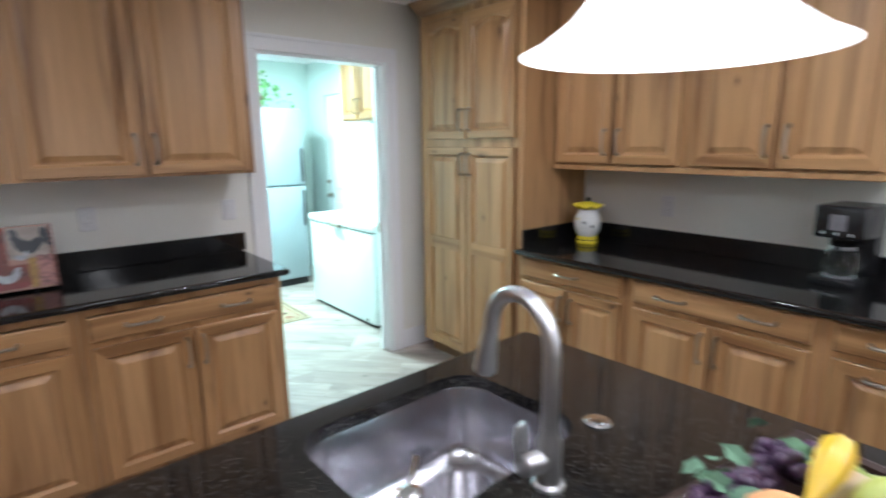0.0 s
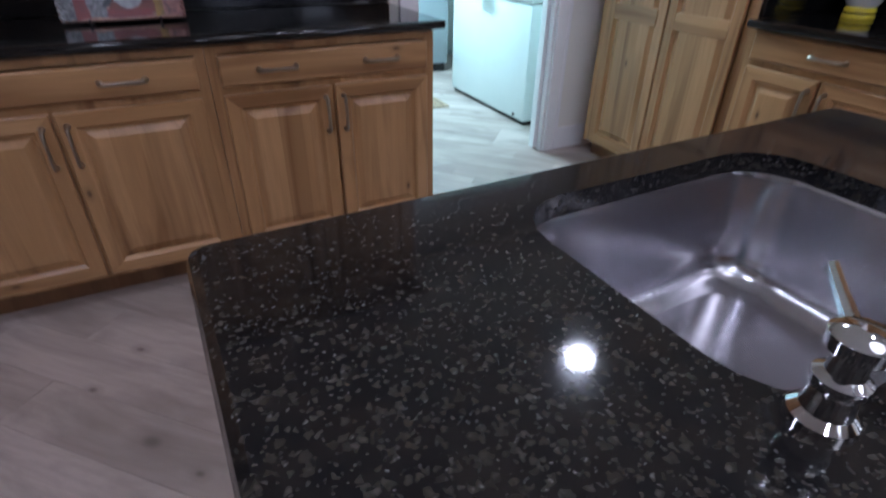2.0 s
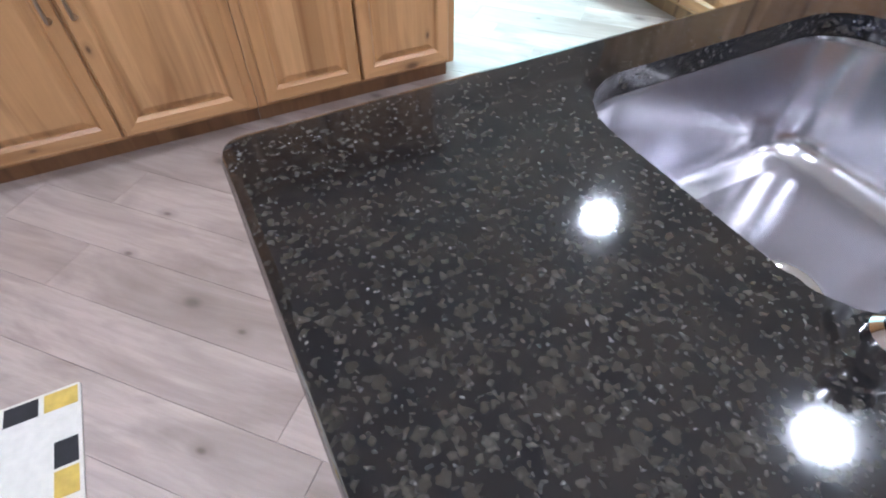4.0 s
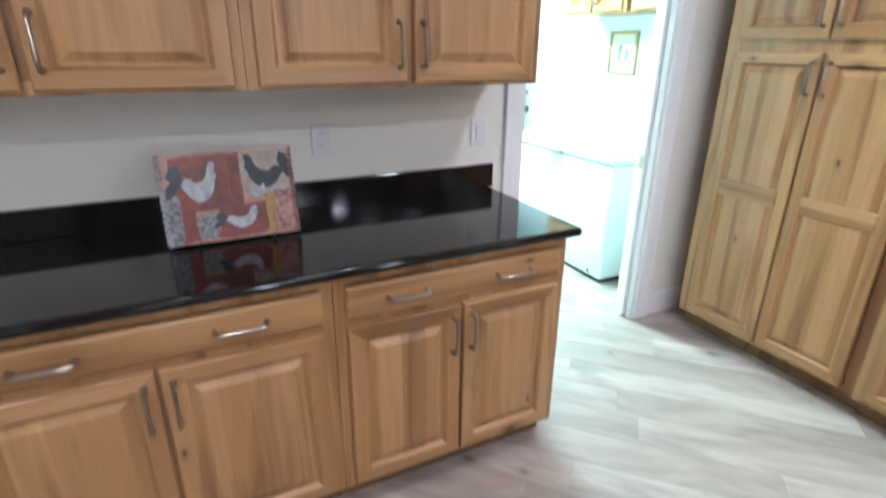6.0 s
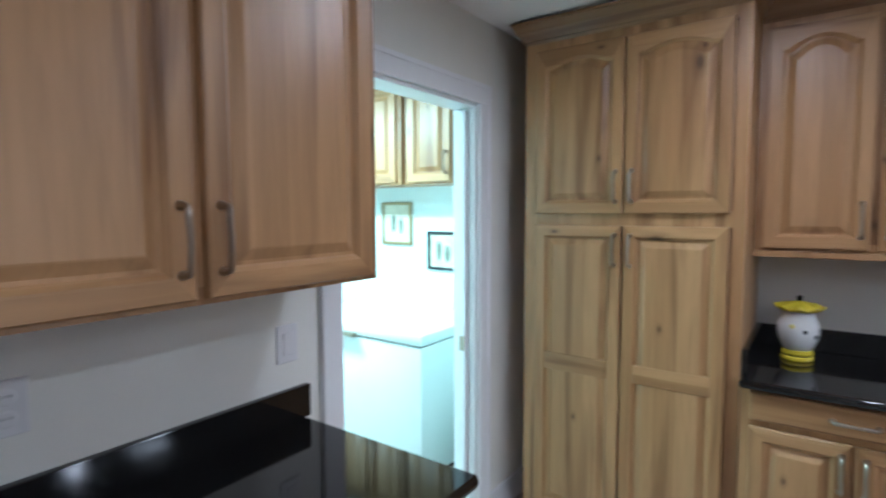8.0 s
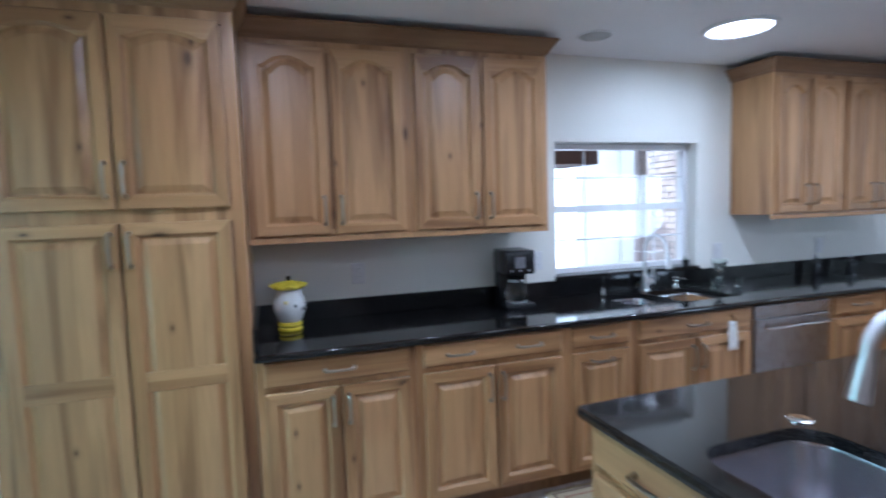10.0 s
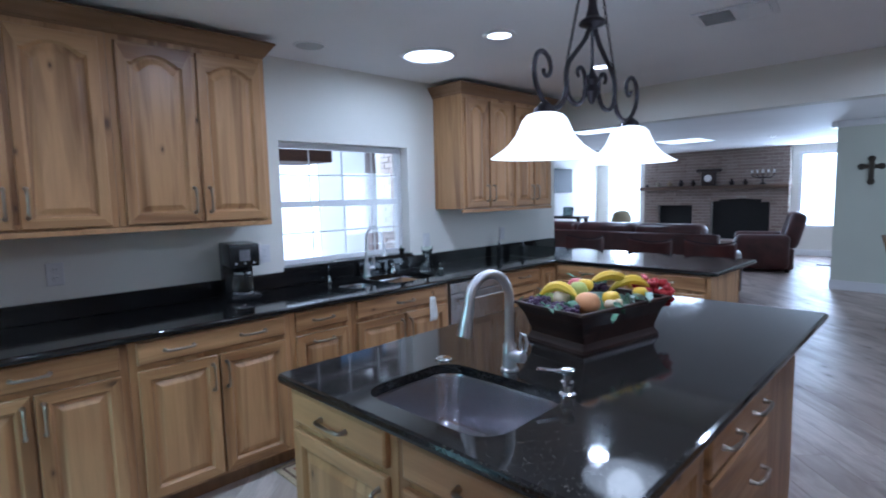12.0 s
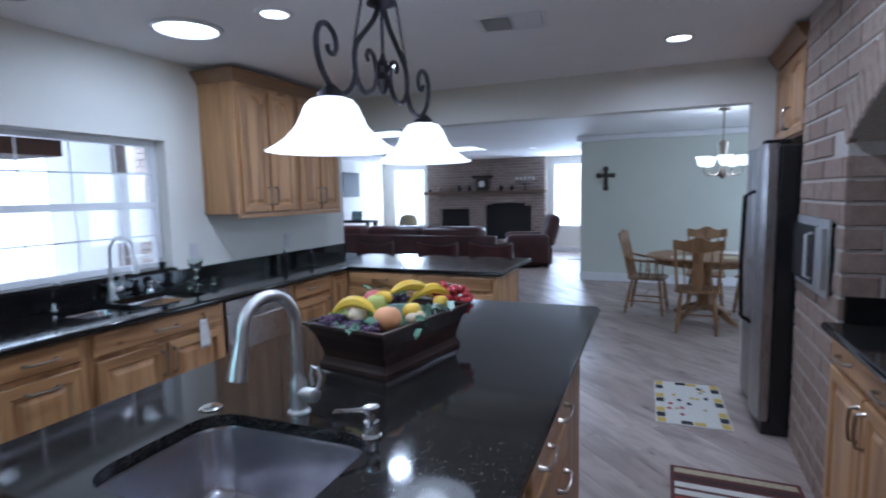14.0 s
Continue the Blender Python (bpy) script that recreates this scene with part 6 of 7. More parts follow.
for y, z, w, h, fm in ((4.953, 1.455, 0.285, 0.31, PIC_GILT), (4.54, 1.27, 0.26, 0.27, BLACK)):
    pc = thing("framed_picture", pose(3.498, y, z, 0, 0, -90), "small framed print of pale figures on the laundry wall", "picture", "laundry pictures")
    part("print", box(-w / 2 + 0.02, -0.008, -h / 2 + 0.02, w / 2 - 0.02, -0.002, h / 2 - 0.02), plain("print_paper", (0.55, 0.52, 0.40), 0.6, 0.15, 14), pc)
    for a, b, c, d in ((-w / 2, -h / 2, w / 2, -h / 2 + 0.022), (-w / 2, h / 2 - 0.022, w / 2, h / 2), (-w / 2, -h / 2 + 0.022, -w / 2 + 0.022, h / 2 - 0.022), (w / 2 - 0.022, -h / 2 + 0.022, w / 2, h / 2 - 0.022)):
        part("frame_side", box(a, -0.02, b, c, 0, d, 0.003), fm, pc)
    for k, (x, zz, ww, hh) in enumerate(((-0.03, 0.0, 0.05, 0.14), (0.04, -0.02, 0.05, 0.12))):
        bm = bmesh.new()
        pts = [(x + ww / 2 * math.cos(q), zz + hh / 2 * math.sin(q)) for q in [2 * math.pi * i / 10 for i in range(10)]]
        rings_into(bm, [[(px, -0.008, pz) for px, pz in pts], [(px, -0.0095, pz) for px, pz in pts]])
        part("print_shape", bm, plain("print_ink", (0.16, 0.17, 0.13), 0.6, 0.4, 20), pc)
od = thing("door_2", pose(3.5, 5.84, 0, 0, 0, -90), "white panelled outside door of the laundry", "door", "", "structure")
part("leaf", box(-0.41, 0.02, 0.006, 0.41, 0.065, 2.035, 0.003), TRIM, od)
for x in (-0.2, 0.2):
    for z0, z1 in ((0.2, 0.85), (1.0, 1.85)):
        part("panel", box(x - 0.14, 0.010, z0, x + 0.14, 0.021, z1, 0.006), TRIM, od)
for z, r in ((0.92, 0.028), (1.08, 0.022)):
    part("door_knob", lathe([(r * 1.1, 0), (r * 1.1, 0.006), (r * 0.4, 0.012), (r * 0.4, 0.03), (r, 0.04), (r, 0.055), (r * 0.5, 0.064)], 18), NICKEL, od, "", pose(-0.35, 0.02, z, 90, 0, 0), True)
lfix = thing("laundry_light", pose(2.2, 5.35, CEIL), "long fluorescent ceiling light in the laundry", "ceiling light")
part("housing", box(-0.16, -0.62, -0.045, 0.16, 0.62, -0.001, 0.006), TRIM, lfix)
part("diffuser", box(-0.14, -0.60, -0.062, 0.14, 0.60, -0.046, 0.006), glowing("laundry_diffuser", (0.80, 1.0, 0.96), 5.0), lfix)
patterned_rug("laundry_rug", pose(2.25, 5.25, 0), 0.55, 0.85, "beige patterned rug on the laundry floor", RUGC)


# ---- peninsula stools ----
def bar_stool(m):
    s = thing("bar_stool", m, "dark leather bar stool with a curved low back", "bar stool", "stools at the peninsula")
    part("seat", slab(-0.22, -0.2, 0.22, 0.2, 0.62, 0.69, 0.07, 0.03), LEATHER, s, "", None, True)
    bm = bmesh.new()
    arc = [(0.24 * math.sin(radians(a)) , -0.22 + 0.09 * (1 - math.cos(radians(a))) * 1.0) for a in range(-70, 71, 14)]
    rr = []
    for x, y in arc:
        e = 0.045 * (x / 0.24) ** 2 - 0.02
        rr.append([(x, y, 0.76), (x * 1.02, y - 0.035, 0.78), (x * 1.05, y - 0.045, 0.965 + e), (x * 1.04, y - 0.02, 0.985 + e), (x * 1.02, y, 0.965 + e)])
    rings_into(bm, rr)
    bmesh.ops.recalc_face_normals(bm, faces=bm.faces)
    part("backrest", bm, LEATHER, s, "", None, True)
    part("top_rail", tube([(x * 1.05, y - 0.022, 0.968 + 0.045 * (x / 0.24) ** 2) for x, y in arc], 0.006, 8), IRON, s, "slim metal rail on the back", None, True)
    for sx in (-1, 1):
        part("back_post", tube([(sx * 0.17, -0.19, 0.66), (sx * 0.18, -0.215, 0.80)], 0.011), IRON, s)
        for sy in (-1, 1):
            part("leg", tube([(sx * 0.17, sy * 0.15, 0.63), (sx * 0.21, sy * 0.19, 0.0)], 0.014), IRON, s)
    for sy in (-1, 1):
        part("footrest", tube([(-0.195, sy * 0.175, 0.22), (0.195, sy * 0.175, 0.22)], 0.009), IRON, s)
    return s


st0 = bar_stool(pose(3.32, -2.62, 0))
copy_thing(st0, pose(2.56, -2.62, 0))
copy_thing(st0, pose(1.98, -2.66, 0))


# ---- dining nook ----
def spindle(x0, y0, z0, x1, y1, z1, r):
    return tube([(x0 + (x1 - x0) * u, y0 + (y1 - y0) * u, z0 + (z1 - z0) * u) for u in (0, 0.12, 0.2, 0.3, 0.5, 0.7, 0.8, 0.88, 1)], [r * k for k in (0.8, 0.9, 1.25, 0.85, 1.3, 0.85, 1.25, 0.9, 0.75)], 8)


def dining_chair(m, arms=False, label="dark-stained wooden dining chair with a carved crest and turned spindles"):
    """Front towards +y."""
    c = thing("dining_chair", m, label, "chair", "chairs round the table")
    part("seat", slab(-0.22, -0.21, 0.22, 0.22, 0.425, 0.455, 0.06, 0.012), OAK, c, "", None, True)
    for sx in (-1, 1):
        part("leg", spindle(sx * 0.16, 0.16, 0.43, sx * 0.20, 0.21, 0.0, 0.019), OAK, c, "", None, True)
        part("leg", spindle(sx * 0.15, -0.15, 0.43, sx * 0.19, -0.23, 0.0, 0.019), OAK, c, "", None, True)
        part("back_post", tube([(sx * 0.19, -0.18, 0.45), (sx * 0.205, -0.23, 0.70), (sx * 0.215, -0.30, 0.98)], [0.016, 0.015, 0.012], 8), OAK, c, "", None, True)
        part("stretcher", tube([(sx * 0.185, 0.185, 0.16), (sx * 0.18, -0.2, 0.16)], 0.010), OAK, c)
    for z in (0.16, 0.25):
        part("stretcher", tube([(-0.18, 0.0, z), (0.18, 0.0, z)], 0.009), OAK, c)
    bm = bmesh.new()
    prof = []
    for k in range(17):
        u = k / 16
        x = -0.235 + 0.47 * u
        prof.append((x, 0.975 + 0.03 * math.sin(math.pi * u) + 0.018 * math.cos(4 * math.pi * u), 0.875 + 0.018 * math.cos(2 * math.pi * u)))
    front = [(x, -0.29 - 0.02 * (zt - 0.97), zt) for x, zt, zb in prof] + [(x, -0.265, zb) for x, zt, zb in reversed(prof)]
    rings_into(bm, [front, [(x, y - 0.022, z) for x, y, z in front]])
    bmesh.ops.recalc_face_normals(bm, faces=bm.faces)
    part("crest_rail", bm, OAK, c)
    for k in range(4):
        x = -0.12 + 0.08 * k
        part("spindle", spindle(x, -0.18, 0.45, x * 1.1, -0.27, 0.90, 0.009), OAK, c, "", None, True)
    bm = bmesh.new()
    sp = [(0.045, 0.46), (0.03, 0.55), (0.06, 0.65), (0.045, 0.76), (0.055, 0.88)]
    ln = [(w, z) for w, z in sp]
    ring = [(w, -0.18 - 0.09 * (z - 0.45) / 0.45, z) for w, z in ln] + [(-w, -0.18 - 0.09 * (z - 0.45) / 0.45, z) for w, z in reversed(ln)]
    rings_into(bm, [ring, [(x, y - 0.014, z) for x, y, z in ring]])
    bmesh.ops.recalc_face_normals(bm, faces=bm.faces)
    part("back_splat", bm, OAK, c)
    if arms:
        for sx in (-1, 1):
            part("arm", tube([(sx * 0.21, -0.235, 0.70), (sx * 0.245, -0.08, 0.665), (sx * 0.25, 0.08, 0.66), (sx * 0.24, 0.18, 0.665)], [0.014, 0.015, 0.018, 0.016], 8), OAK, c, "", None, True)
            for y in (-0.05, 0.05, 0.14):
                part("arm_spindle", spindle(sx * 0.20, y, 0.45, sx * 0.245, y + 0.01, 0.655, 0.009), OAK, c, "", None, True)
    return c


TX, TY = -0.10, -4.38
dining_chair(pose(0.52, -4.62, 0, 0, 0, 82), True, "wooden captain's armchair with turned arm spindles at the table")
ch2 = dining_chair(pose(0.0, -3.86, 0, 0, 0, 176))
copy_thing(ch2, pose(-0.15, -5.05, 0, 0, 0, -4))
copy_thing(ch2, pose(-0.72, -5.0, 0, 0, 0, -20))
copy_thing(ch2, pose(-0.95, -4.25, 0, 0, 0, -90))
tb = thing("dining_table", pose(TX, TY, 0), "round dark oak pedestal dining table", "table")
part("tabletop", lathe([(0.0, 0.72), (0.60, 0.72), (0.625, 0.726), (0.63, 0.74), (0.62, 0.752), (0.0, 0.756)][1:-1], 48), OAK, tb, "", None, True)
part("apron", lathe([(0.54, 0.66), (0.54, 0.72), (0.52, 0.72), (0.52, 0.66)], 40, 0, 0, (False, False)), OAK, tb, "", None, True)
part("pedestal", lathe([(0.05, 0.12), (0.09, 0.16), (0.075, 0.24), (0.11, 0.36), (0.07, 0.52), (0.09, 0.60), (0.16, 0.66), (0.16, 0.71)], 24), OAK, tb, "", None, True)
for k in range(4):
    a = radians(45 + 90 * k)
    part("foot", tube([(0.05 * math.cos(a), 0.05 * math.sin(a), 0.17), (0.22 * math.cos(a), 0.22 * math.sin(a), 0.13), (0.38 * math.cos(a), 0.38 * math.sin(a), 0.035), (0.42 * math.cos(a), 0.42 * math.sin(a), 0.03)], [0.04, 0.035, 0.028, 0.028], 8), OAK, tb, "", None, True)
for k, a in enumerate((60, 130, 215, 300)):
    pm = thing("placemat", pose(TX + 0.40 * math.cos(radians(a)), TY + 0.40 * math.sin(radians(a)), 0.756), "round pale woven placemat on the dining table", "placemat", "placemats")
    part("weave", lathe([(0.17, 0), (0.175, 0.003), (0.168, 0.006), (0.05, 0.006)], 28), MATG if k % 2 else MATW, pm)
cr = thing("wall_cross", pose(1.258, -6.868, 1.715, 0, 0, 180), "dark patterned metal cross on the nook wall", "cross")
CROSSM = metal("patinated_metal", (0.10, 0.085, 0.07), 0.5)
for b in ((-0.03, -0.012, -0.16, 0.03, 0, 0.155), (-0.11, -0.014, 0.02, -0.032, 0, 0.08), (0.032, -0.014, 0.02, 0.11, 0, 0.08)):
    part("arm", box(*b, 0.004), CROSSM, cr)
for x, z in ((0, 0.155), (0, -0.16), (-0.11, 0.05), (0.11, 0.05)):
    part("finial", lathe([(0.042, 0), (0.045, 0.008), (0.03, 0.016)], 12), CROSSM, cr, "", pose(x, 0.0, z, 90, 0, 0))
nc = thing("nook_chandelier", pose(-0.26, -4.6, 0), "brushed nickel dining chandelier with lit white glass shades", "chandelier")
part("canopy", lathe([(0.07, CEIL - 0.0005), (0.065, CEIL - 0.02), (0.015, CEIL - 0.035)], 20), NICKEL, nc, "", None, True)
part("stem", tube([(0, 0, CEIL - 0.03), (0, 0, 1.66)], 0.009), NICKEL, nc)
part("hub", lathe([(0.01, 1.62), (0.035, 1.65), (0.045, 1.70), (0.02, 1.75), (0.05, 1.98), (0.055, 2.03), (0.015, 2.07)], 18), NICKEL, nc, "", None, True)
for k in range(5):
    a = radians(72 * k + 20)
    ux, uy = math.cos(a), math.sin(a)
    part("arm", tube([(0.02 * ux, 0.02 * uy, 1.70), (0.08 * ux, 0.08 * uy, 1.66), (0.17 * ux, 0.17 * uy, 1.66), (0.21 * ux, 0.21 * uy, 1.70), (0.215 * ux, 0.215 * uy, 1.76)], 0.007, 8), NICKEL, nc, "", None, True)
    pr = [(0.035, 1.765), (0.06, 1.79), (0.075, 1.84), (0.085, 1.875)]
    part("glass_shade", lathe(pr + [(r - 0.003, z) for r, z in reversed(pr)], 24, 0.215 * ux, 0.215 * uy, (False, False)), SHADE_GLASS, nc, "", None, True)
nl = bpy.data.lights.new("nook_bulb", "POINT")
nl.energy, nl.shadow_soft_size, nl.color = 14, 0.12, (1.0, 0.96, 0.9)
new("nook_bulb", nl).location = (-0.26, -4.6, 2.0)
for b in ((-3.2, -6.87, 2.33, 1.66, -6.80, CEIL - 0.001), (1.661, -7.0, 2.33, 1.73, -6.80, CEIL - 0.001)):
    tagged(part("crown_moulding", box(*b, 0.02), TRIM), "white painted crown moulding along the nook wall", "moulding", "", "structure")

# ---- living room ----
fp_ = thing("fireplace", pose(3.14, FY, 0), "floor-to-ceiling weathered brick fireplace with an arched hearth opening", "fireplace")
FW, FD = 3.28, 0.14
holes = lambda x, z: (1.63 > x > 0.37 and 0.30 < z < 1.19 + 0.10 * (1 - ((x - 1.0) / 0.63) ** 2)) or (2.06 < x < 2.92 and 0.62 < z < 1.13)
for b in ((0, 0.002, 0.001, 0.37, FD - 0.02, CEIL - 0.002), (0.37, 0.002, 0.001, 1.63, FD - 0.02, 0.30), (1.63, 0.002, 0.001, 2.06, FD - 0.02, CEIL - 0.002), (2.06, 0.002, 0.001, 2.92, FD - 0.02, 0.62), (2.06, 0.002, 1.13, 2.92, FD - 0.02, CEIL - 0.002), (2.92, 0.002, 0.001, FW, FD - 0.02, CEIL - 0.002), (0.37, 0.002, 1.27, 1.63, FD - 0.02, CEIL - 0.002)):
    part("masonry", box(*b), MORTAR, fp_)
brick_field("brickwork", pose(FW, FD - 0.02, 0, 0, 0, 180), FW, CEIL - 0.004, 0.2, 0.063, fp_, FIRE_BRICK, lambda x, z: holes(FW - x, z), cuts=sorted(FW - c for c in (0.37, 1.63, 2.06, 2.92)))
SOOT = plain("soot", (0.012, 0.011, 0.011), 0.9)
part("firebox", box(0.38, 0.003, 0.30, 1.62, 0.012, 1.27), SOOT, fp_, "sooty black firebox")
part("wood_store", box(2.07, 0.003, 0.63, 2.91, 0.012, 1.12), SOOT, fp_, "dark recess")
for k in range(8):
    part("arch_infill", box(0.37 + 1.26 * k / 8, 0.012, 1.19 + 0.10 * (1 - ((0.37 + 1.26 * (k + 0.5) / 8 - 1.0) / 0.63) ** 2), 0.37 + 1.26 * (k + 1) / 8, FD, 1.30), FIRE_BRICK, fp_)
part("hearth", box(0.1, FD, 0.001, FW - 0.1, FD + 0.45, 0.30, 0.01), FIRE_BRICK, fp_, "raised brick hearth")
mant = part("mantel", box(-0.05, FD - 0.02, 1.50, FW + 0.05, FD + 0.22, 1.58, 0.012), wood("mantel_timber", (0.05, 0.028, 0.018), (0.09, 0.05, 0.03), (0.12, 0.07, 0.04), "x", knots=True), fp_, "rough dark timber mantel")
ck = thing("mantel_clock", pose(4.80, FY + 0.22, 1.581), "dark mantel clock with a round white dial", "clock")
part("case", box(-0.16, -0.05, 0.0, 0.16, 0.05, 0.33, 0.02), WALNUT, ck)
part("dial", lathe([(0.085, 0), (0.085, 0.006), (0.03, 0.007)], 24), TRIM, ck, "white dial", pose(0, 0.05, 0.18, -90, 0, 0))
part("roof", box(-0.28, -0.055, 0.33, 0.28, 0.055, 0.40, 0.02), WALNUT, ck)
ca_ = thing("candelabra", pose(3.65, FY + 0.22, 1.581), "dark candelabra with pale candles on the mantel", "candelabra")
part("foot", lathe([(0.09, 0), (0.06, 0.02), (0.015, 0.05), (0.012, 0.22), (0.02, 0.24)], 16), IRON, ca_, "", None, True)
for k, x in enumerate((-0.22, -0.11, 0, 0.11, 0.22)):
    part("arm", tube([(0, 0, 0.16), (x * 0.6, 0, 0.14 + 0.02 * k % 0.03), (x, 0, 0.20), (x, 0, 0.26)], 0.008), IRON, ca_)
    part("candle", lathe([(0.02, 0.26), (0.02, 0.33), (0.006, 0.335)], 12, x, 0), TRIM, ca_, "pale candle")
rg = random.Random(5)
for k in range(9):
    x = 4.0 + 0.29 * k
    if abs(x - 4.8) < 0.25:
        continue
    h = rg.uniform(0.07, 0.17)
    v = thing("mantel_ornament", pose(x, FY + 0.22, 1.581), "small dark pottery ornament on the mantel", "ornament", "mantel ornaments")
    part("body", lathe([(0.03, 0), (0.05, h * 0.3), (0.055, h * 0.5), (0.025, h * 0.8), (0.03, h)], 14), (WALNUT, IRON, RUGC[0], BRONZE)[k % 4], v, "", None, True)
for nm, (x0, x1) in (("window_2", RW), ("window_3", LW)):
    w_ = thing(nm, pose(0, FY, 0), "tall white living room window, its daylight a glow in the blind", "window", "", "structure")
    for a, b, c, d in ((x0 - 0.07, 0.60, x1 + 0.07, 0.668), (x0 - 0.07, 2.2, x1 + 0.07, 2.27), (x0 - 0.07, 0.668, x0, 2.2), (x1, 0.668, x1 + 0.07, 2.2)):
        part("window_frame", box(a, 0.0, b, c, 0.02, d, 0.004), TRIM, w_)
    # The blind emits a glow of its own in place of daylight.
    part("blind", box(x0 + 0.004, -0.10, 0.68, x1 - 0.004, -0.09, 2.195), glowing("blind_daylight_glow", (0.93, 0.97, 1.0), 2.6), w_, "white blind with its own glow for the daylight behind it")


def cushioned(x0, y0, z0, x1, y1, z1, r):
    bm = box(x0, y0, z0, x1, y1, z1)
    bmesh.ops.bevel(bm, geom=list(bm.edges), offset=r, segments=4, profile=0.5, affect="EDGES")
    return bm


sofa = thing("leather_sofa", pose(2.45, -5.55, 0), "oxblood leather sofa seen from behind, with three seats", "sofa")
part("base", cushioned(0, 0.0, 0.05, 3.3, 0.95, 0.45, 0.04), LEATHER, sofa, "", None, True)
for x in (0.1, 1.65, 3.2):
    for y in (0.1, 0.85):
        part("foot", lathe([(0.035, 0), (0.04, 0.06), (0.03, 0.065)], 12, x, y), WALNUT, sofa)
for k in range(3):
    part("back_cushion", cushioned(0.24 + 0.945 * k, 0.58, 0.44, 0.24 + 0.945 * (k + 1) - 0.01, 0.92, 1.04, 0.10), LEATHER, sofa, "", None, True)
    part("seat_cushion", cushioned(0.24 + 0.945 * k, 0.0, 0.44, 0.24 + 0.945 * (k + 1) - 0.01, 0.60, 0.58, 0.06), LEATHER, sofa, "", None, True)
part("back_panel", cushioned(0.02, 0.86, 0.06, 3.28, 0.96, 0.92, 0.03), LEATHER, sofa, "", None, True)
for x in (0, 3.06):
    part("arm", cushioned(x, 0.0, 0.06, x + 0.24, 0.95, 0.66, 0.08), LEATHER, sofa, "", None, True)
rc = thing("leather_recliner", pose(2.95, -8.45, 0, 0, 0, 108), "oxblood leather recliner armchair facing the fireplace side", "armchair")
part("base", cushioned(-0.42, -0.45, 0.05, 0.42, 0.45, 0.44, 0.05), LEATHER, rc, "", None, True)
for x in (-0.33, 0.33):
    for y in (-0.36, 0.36):
        part("foot", lathe([(0.035, 0), (0.04, 0.06), (0.03, 0.065)], 12, x, y), WALNUT, rc)
part("seat_cushion", cushioned(-0.3, -0.48, 0.42, 0.3, 0.3, 0.58, 0.07), LEATHER, rc, "", None, True)
b_ = part("backrest", cushioned(-0.36, -0.12, 0, 0.36, 0.14, 0.66, 0.11), LEATHER, rc, "", pose(0, 0.36, 0.42, -14, 0, 0), True)
for sx in (-1, 1):
    part("arm", cushioned(sx * 0.39 - 0.11, -0.46, 0.06, sx * 0.39 + 0.11, 0.38, 0.68, 0.09), LEATHER, rc, "", None, True)
tv = thing("television", pose(LX - 0.06, -9.2, 1.80, 0, 0, -90), "black flat-screen television on the living room wall", "television")
part("screen", box(-0.52, -0.02, -0.31, 0.52, 0.012, 0.31, 0.008), SCREEN, tv)
part("bracket", box(-0.12, 0.012, -0.12, 0.12, 0.06, 0.12, 0.004), IRON, tv)
cs = thing("console_table", pose(5.75, -6.0, 0), "dark console table behind the sofa", "table")
part("top", box(-0.55, -0.17, 1.02, 0.55, 0.17, 1.06, 0.006), WALNUT, cs)
for sx in (-0.5, 0.5):
    for sy in (-0.13, 0.13):
        part("leg", box(sx - 0.03, sy - 0.025, 0.001, sx + 0.03, sy + 0.025, 1.02, 0.004), WALNUT, cs)
pf = thing("photo_frame", pose(5.55, -5.98, 1.06, -10, 0, 175), "small tablet-like photo frame on the console table", "photo frame")
part("frame", box(-0.11, -0.008, 0.0, 0.11, 0.008, 0.17, 0.003), BLACK, pf)
part("picture", box(-0.095, -0.0105, 0.015, 0.095, -0.0085, 0.155), plain("photo_print", (0.35, 0.48, 0.50), 0.3, 0.4, 25), pf)
vb = thing("woven_basket", pose(5.1, -7.2, 0.0), "round straw basket on a plant stand by the window", "basket")
part("stand", lathe([(0.16, 0), (0.05, 0.03), (0.04, 0.6), (0.14, 0.76), (0.14, 0.78)], 18), WALNUT, vb, "", None, True)
part("basket", lathe([(0.10, 0.781), (0.17, 0.86), (0.19, 0.96), (0.15, 1.08), (0.06, 1.12)], 24), MATG, vb, "", None, True)
for x, y in ((4.15, -7.74), (4.26, -4.67)):
    sk = thing("ceiling_panel_light", pose(x, y, CEIL), "bright rectangular ceiling light panel in the living room", "ceiling light", "living room panels")
    part("frame", box(-0.41, -0.41, -0.014, 0.41, 0.41, -0.0005, 0.003), TRIM, sk)
    part("diffuser", box(-0.38, -0.38, -0.018, 0.38, 0.38, -0.0145), glowing("panel_diffuser", (0.95, 0.98, 1.0), 2.6), sk)
fan = thing("ceiling_fan", pose(4.6, -6.2, CEIL), "dark ceiling fan at rest in the living room", "ceiling fan")
part("rod", tube([(0, 0, -0.001), (0, 0, -0.14)], 0.014), IRON, fan)
part("motor", lathe([(0.05, -0.26), (0.10, -0.24), (0.12, -0.19), (0.08, -0.14), (0.03, -0.13)], 24), IRON, fan, "", None, True)
for k in range(5):
    part("blade", box(0.12, -0.06, -0.205, 0.62, 0.06, -0.197, 0.003), WALNUT, fan, "", pose(0, 0, 0, 0, 0, 72 * k + 15))
wr = thing("floor_register", pose(2.15, -9.6, 0.001), "dark slotted floor register on the planks", "vent")
part("grille", box(-0.18, -0.07, 0, 0.18, 0.07, 0.006, 0.002), BLACK, wr)


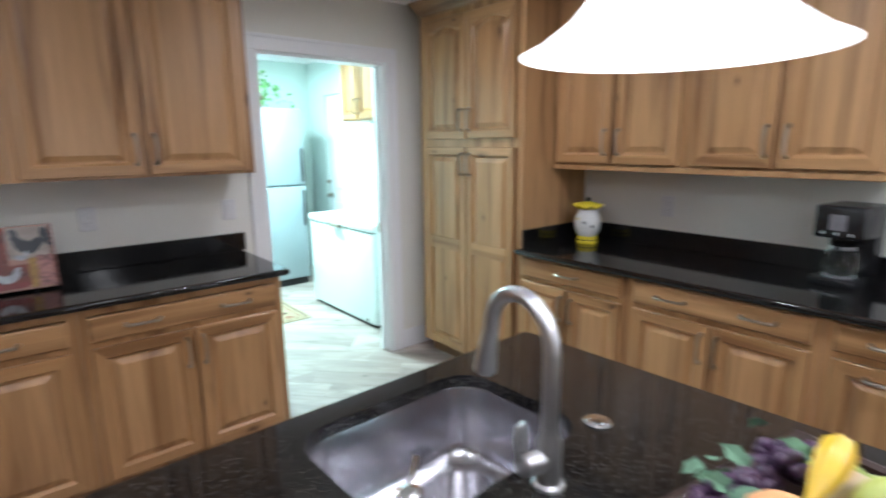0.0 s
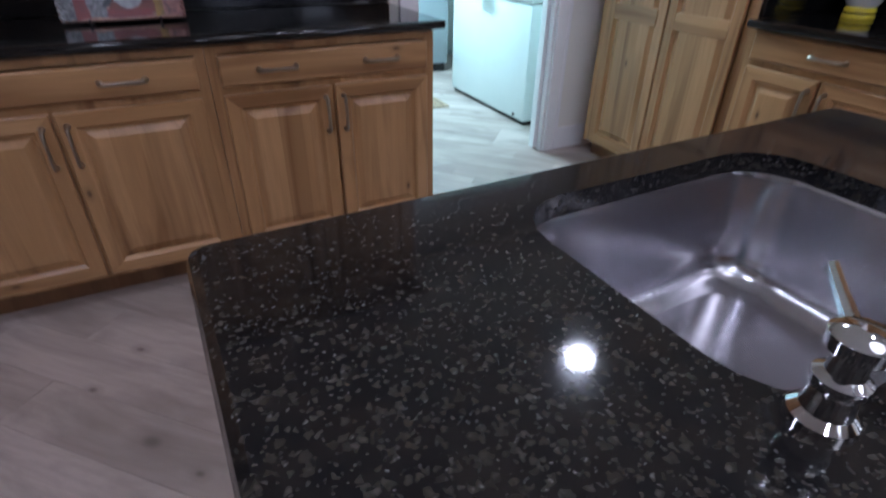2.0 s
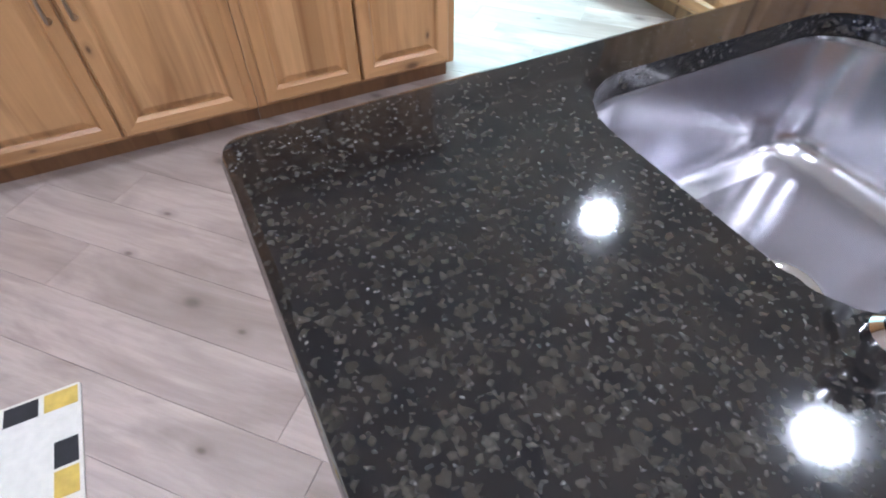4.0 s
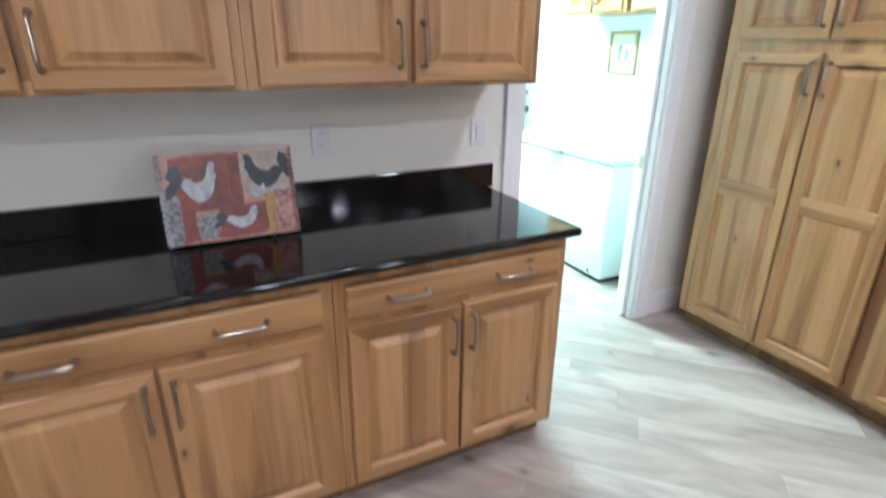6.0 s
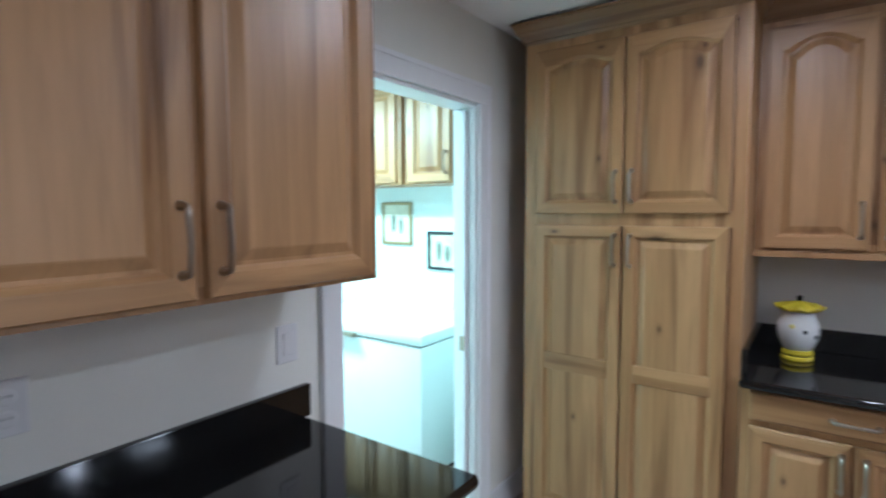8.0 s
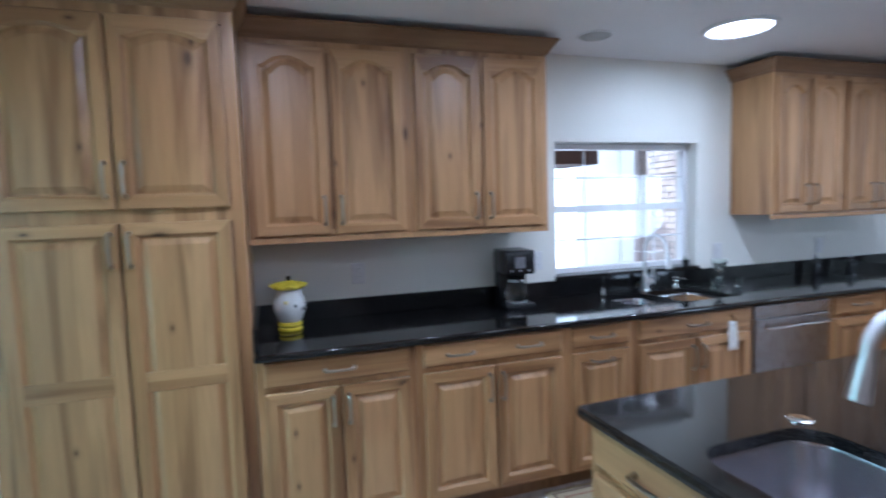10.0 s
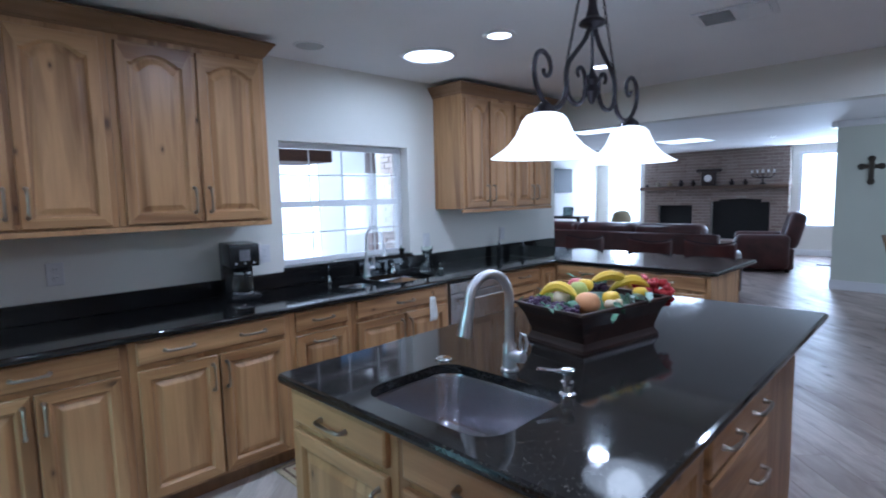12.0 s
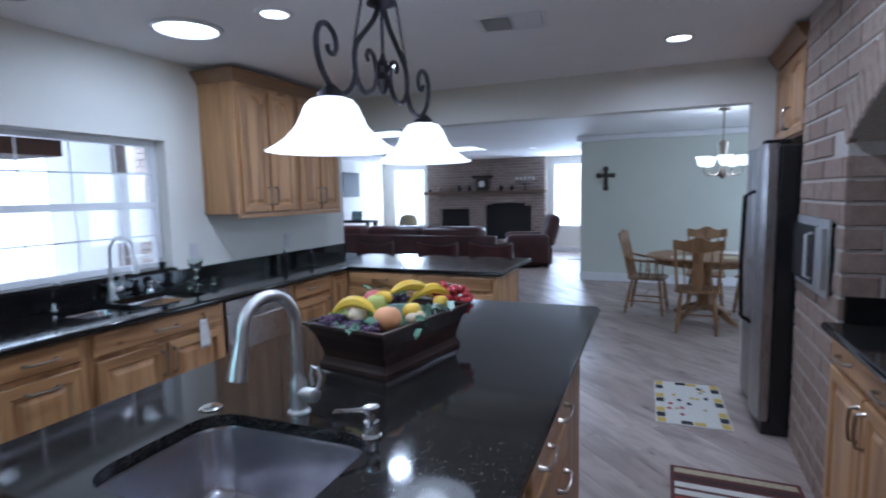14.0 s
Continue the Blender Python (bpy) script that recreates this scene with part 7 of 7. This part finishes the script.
# ---- floor planks, laid last ----
PLW, PLL, ANG = 0.178, 1.22, -45.5
ca, sa = math.cos(radians(ANG)), math.sin(radians(ANG))
ROOMS = [(-1.50, HY - 0.14, EX + 0.12, NY + 0.06), (0.80, NY + 0.06, EX + 0.12, 6.75), (-3.32, FY - 0.12, LX + 0.10, HY - 0.14)]


def plank_mesh():
    bm = bmesh.new()
    box_into(bm, 0.0005, 0.0005, -0.006, PLL - 0.0005, PLW - 0.0005, 0.0)
    top = [e for e in bm.edges if all(abs(v.co.z) < 1e-6 for v in e.verts)]
    bmesh.ops.bevel(bm, geom=top, offset=0.0009, segments=1, affect="EDGES")
    me = bpy.data.meshes.new("plank")
    bm.to_mesh(me)
    bm.free()
    me.materials.append(PLANK)
    return me


def cut(poly, axis, limit, above):
    """The part of a flat outline on one side of a limit."""
    out = []
    for a, b in zip(poly, poly[1:] + poly[:1]):
        ia, ib = ((a[axis] >= limit) == above), ((b[axis] >= limit) == above)
        if ia:
            out.append(a)
        if ia != ib:
            f = (limit - a[axis]) / (b[axis] - a[axis])
            out.append((a[0] + f * (b[0] - a[0]), a[1] + f * (b[1] - a[1])))
    return out


PM = plank_mesh()
near, verts, faces = [], [], []
rng = random.Random(4)
G = 0.0006


def add_slab(poly):
    """A cut plank: its outline in plan, with real thickness, in the planks' own axes."""
    loc = [(ca * x + sa * y, -sa * x + ca * y) for x, y in poly]
    n0, n = len(verts), len(loc)
    verts.extend([(u, v, -0.006) for u, v in loc] + [(u, v, 0.0) for u, v in loc])
    faces.append(tuple(n0 + n + k for k in range(n)))
    faces.extend((n0 + k, n0 + (k + 1) % n, n0 + n + (k + 1) % n, n0 + n + k) for k in range(n))


for j in range(-80, 80):
    off = rng.uniform(0, PLL)
    for i in range(-14, 14):
        u, v = i * PLL + off, j * PLW
        quad = [(ca * a - sa * b, sa * a + ca * b) for a, b in ((u + G, v + G), (u + PLL - G, v + G), (u + PLL - G, v + PLW - G), (u + G, v + PLW - G))]
        whole = [k for k, (x0, y0, x1, y1) in enumerate(ROOMS) if all(x0 <= x <= x1 and y0 <= y <= y1 for x, y in quad)]
        if whole and whole[0] < 2:
            near.append((ca * u - sa * v, sa * u + ca * v, quad))
            continue
        for x0, y0, x1, y1 in ROOMS:
            poly = quad
            for axis, limit, above in ((0, x0, True), (0, x1, False), (1, y0, True), (1, y1, False)):
                poly = cut(poly, axis, limit, above) if poly else poly
            if len(poly) > 2:
                add_slab(poly)
near.sort(key=lambda p: (p[0] - 0.6) ** 2 + (p[1] - 1.4) ** 2)
for x, y, quad in near[:290]:
    ob = new("plank", PM)
    ob.parent, ob.matrix_basis = floor, pose(x, y, 0, 0, 0, ANG)
for x, y, quad in near[290:]:
    add_slab(quad)
me = bpy.data.meshes.new("far_planks")
me.from_pydata(verts, [], faces)
me.materials.append(PLANK)
fp = tagged(new("far_planks", me), "", "", "", "stuff")
fp.parent, fp.matrix_basis = floor, pose(0, 0, 0, 0, 0, ANG)
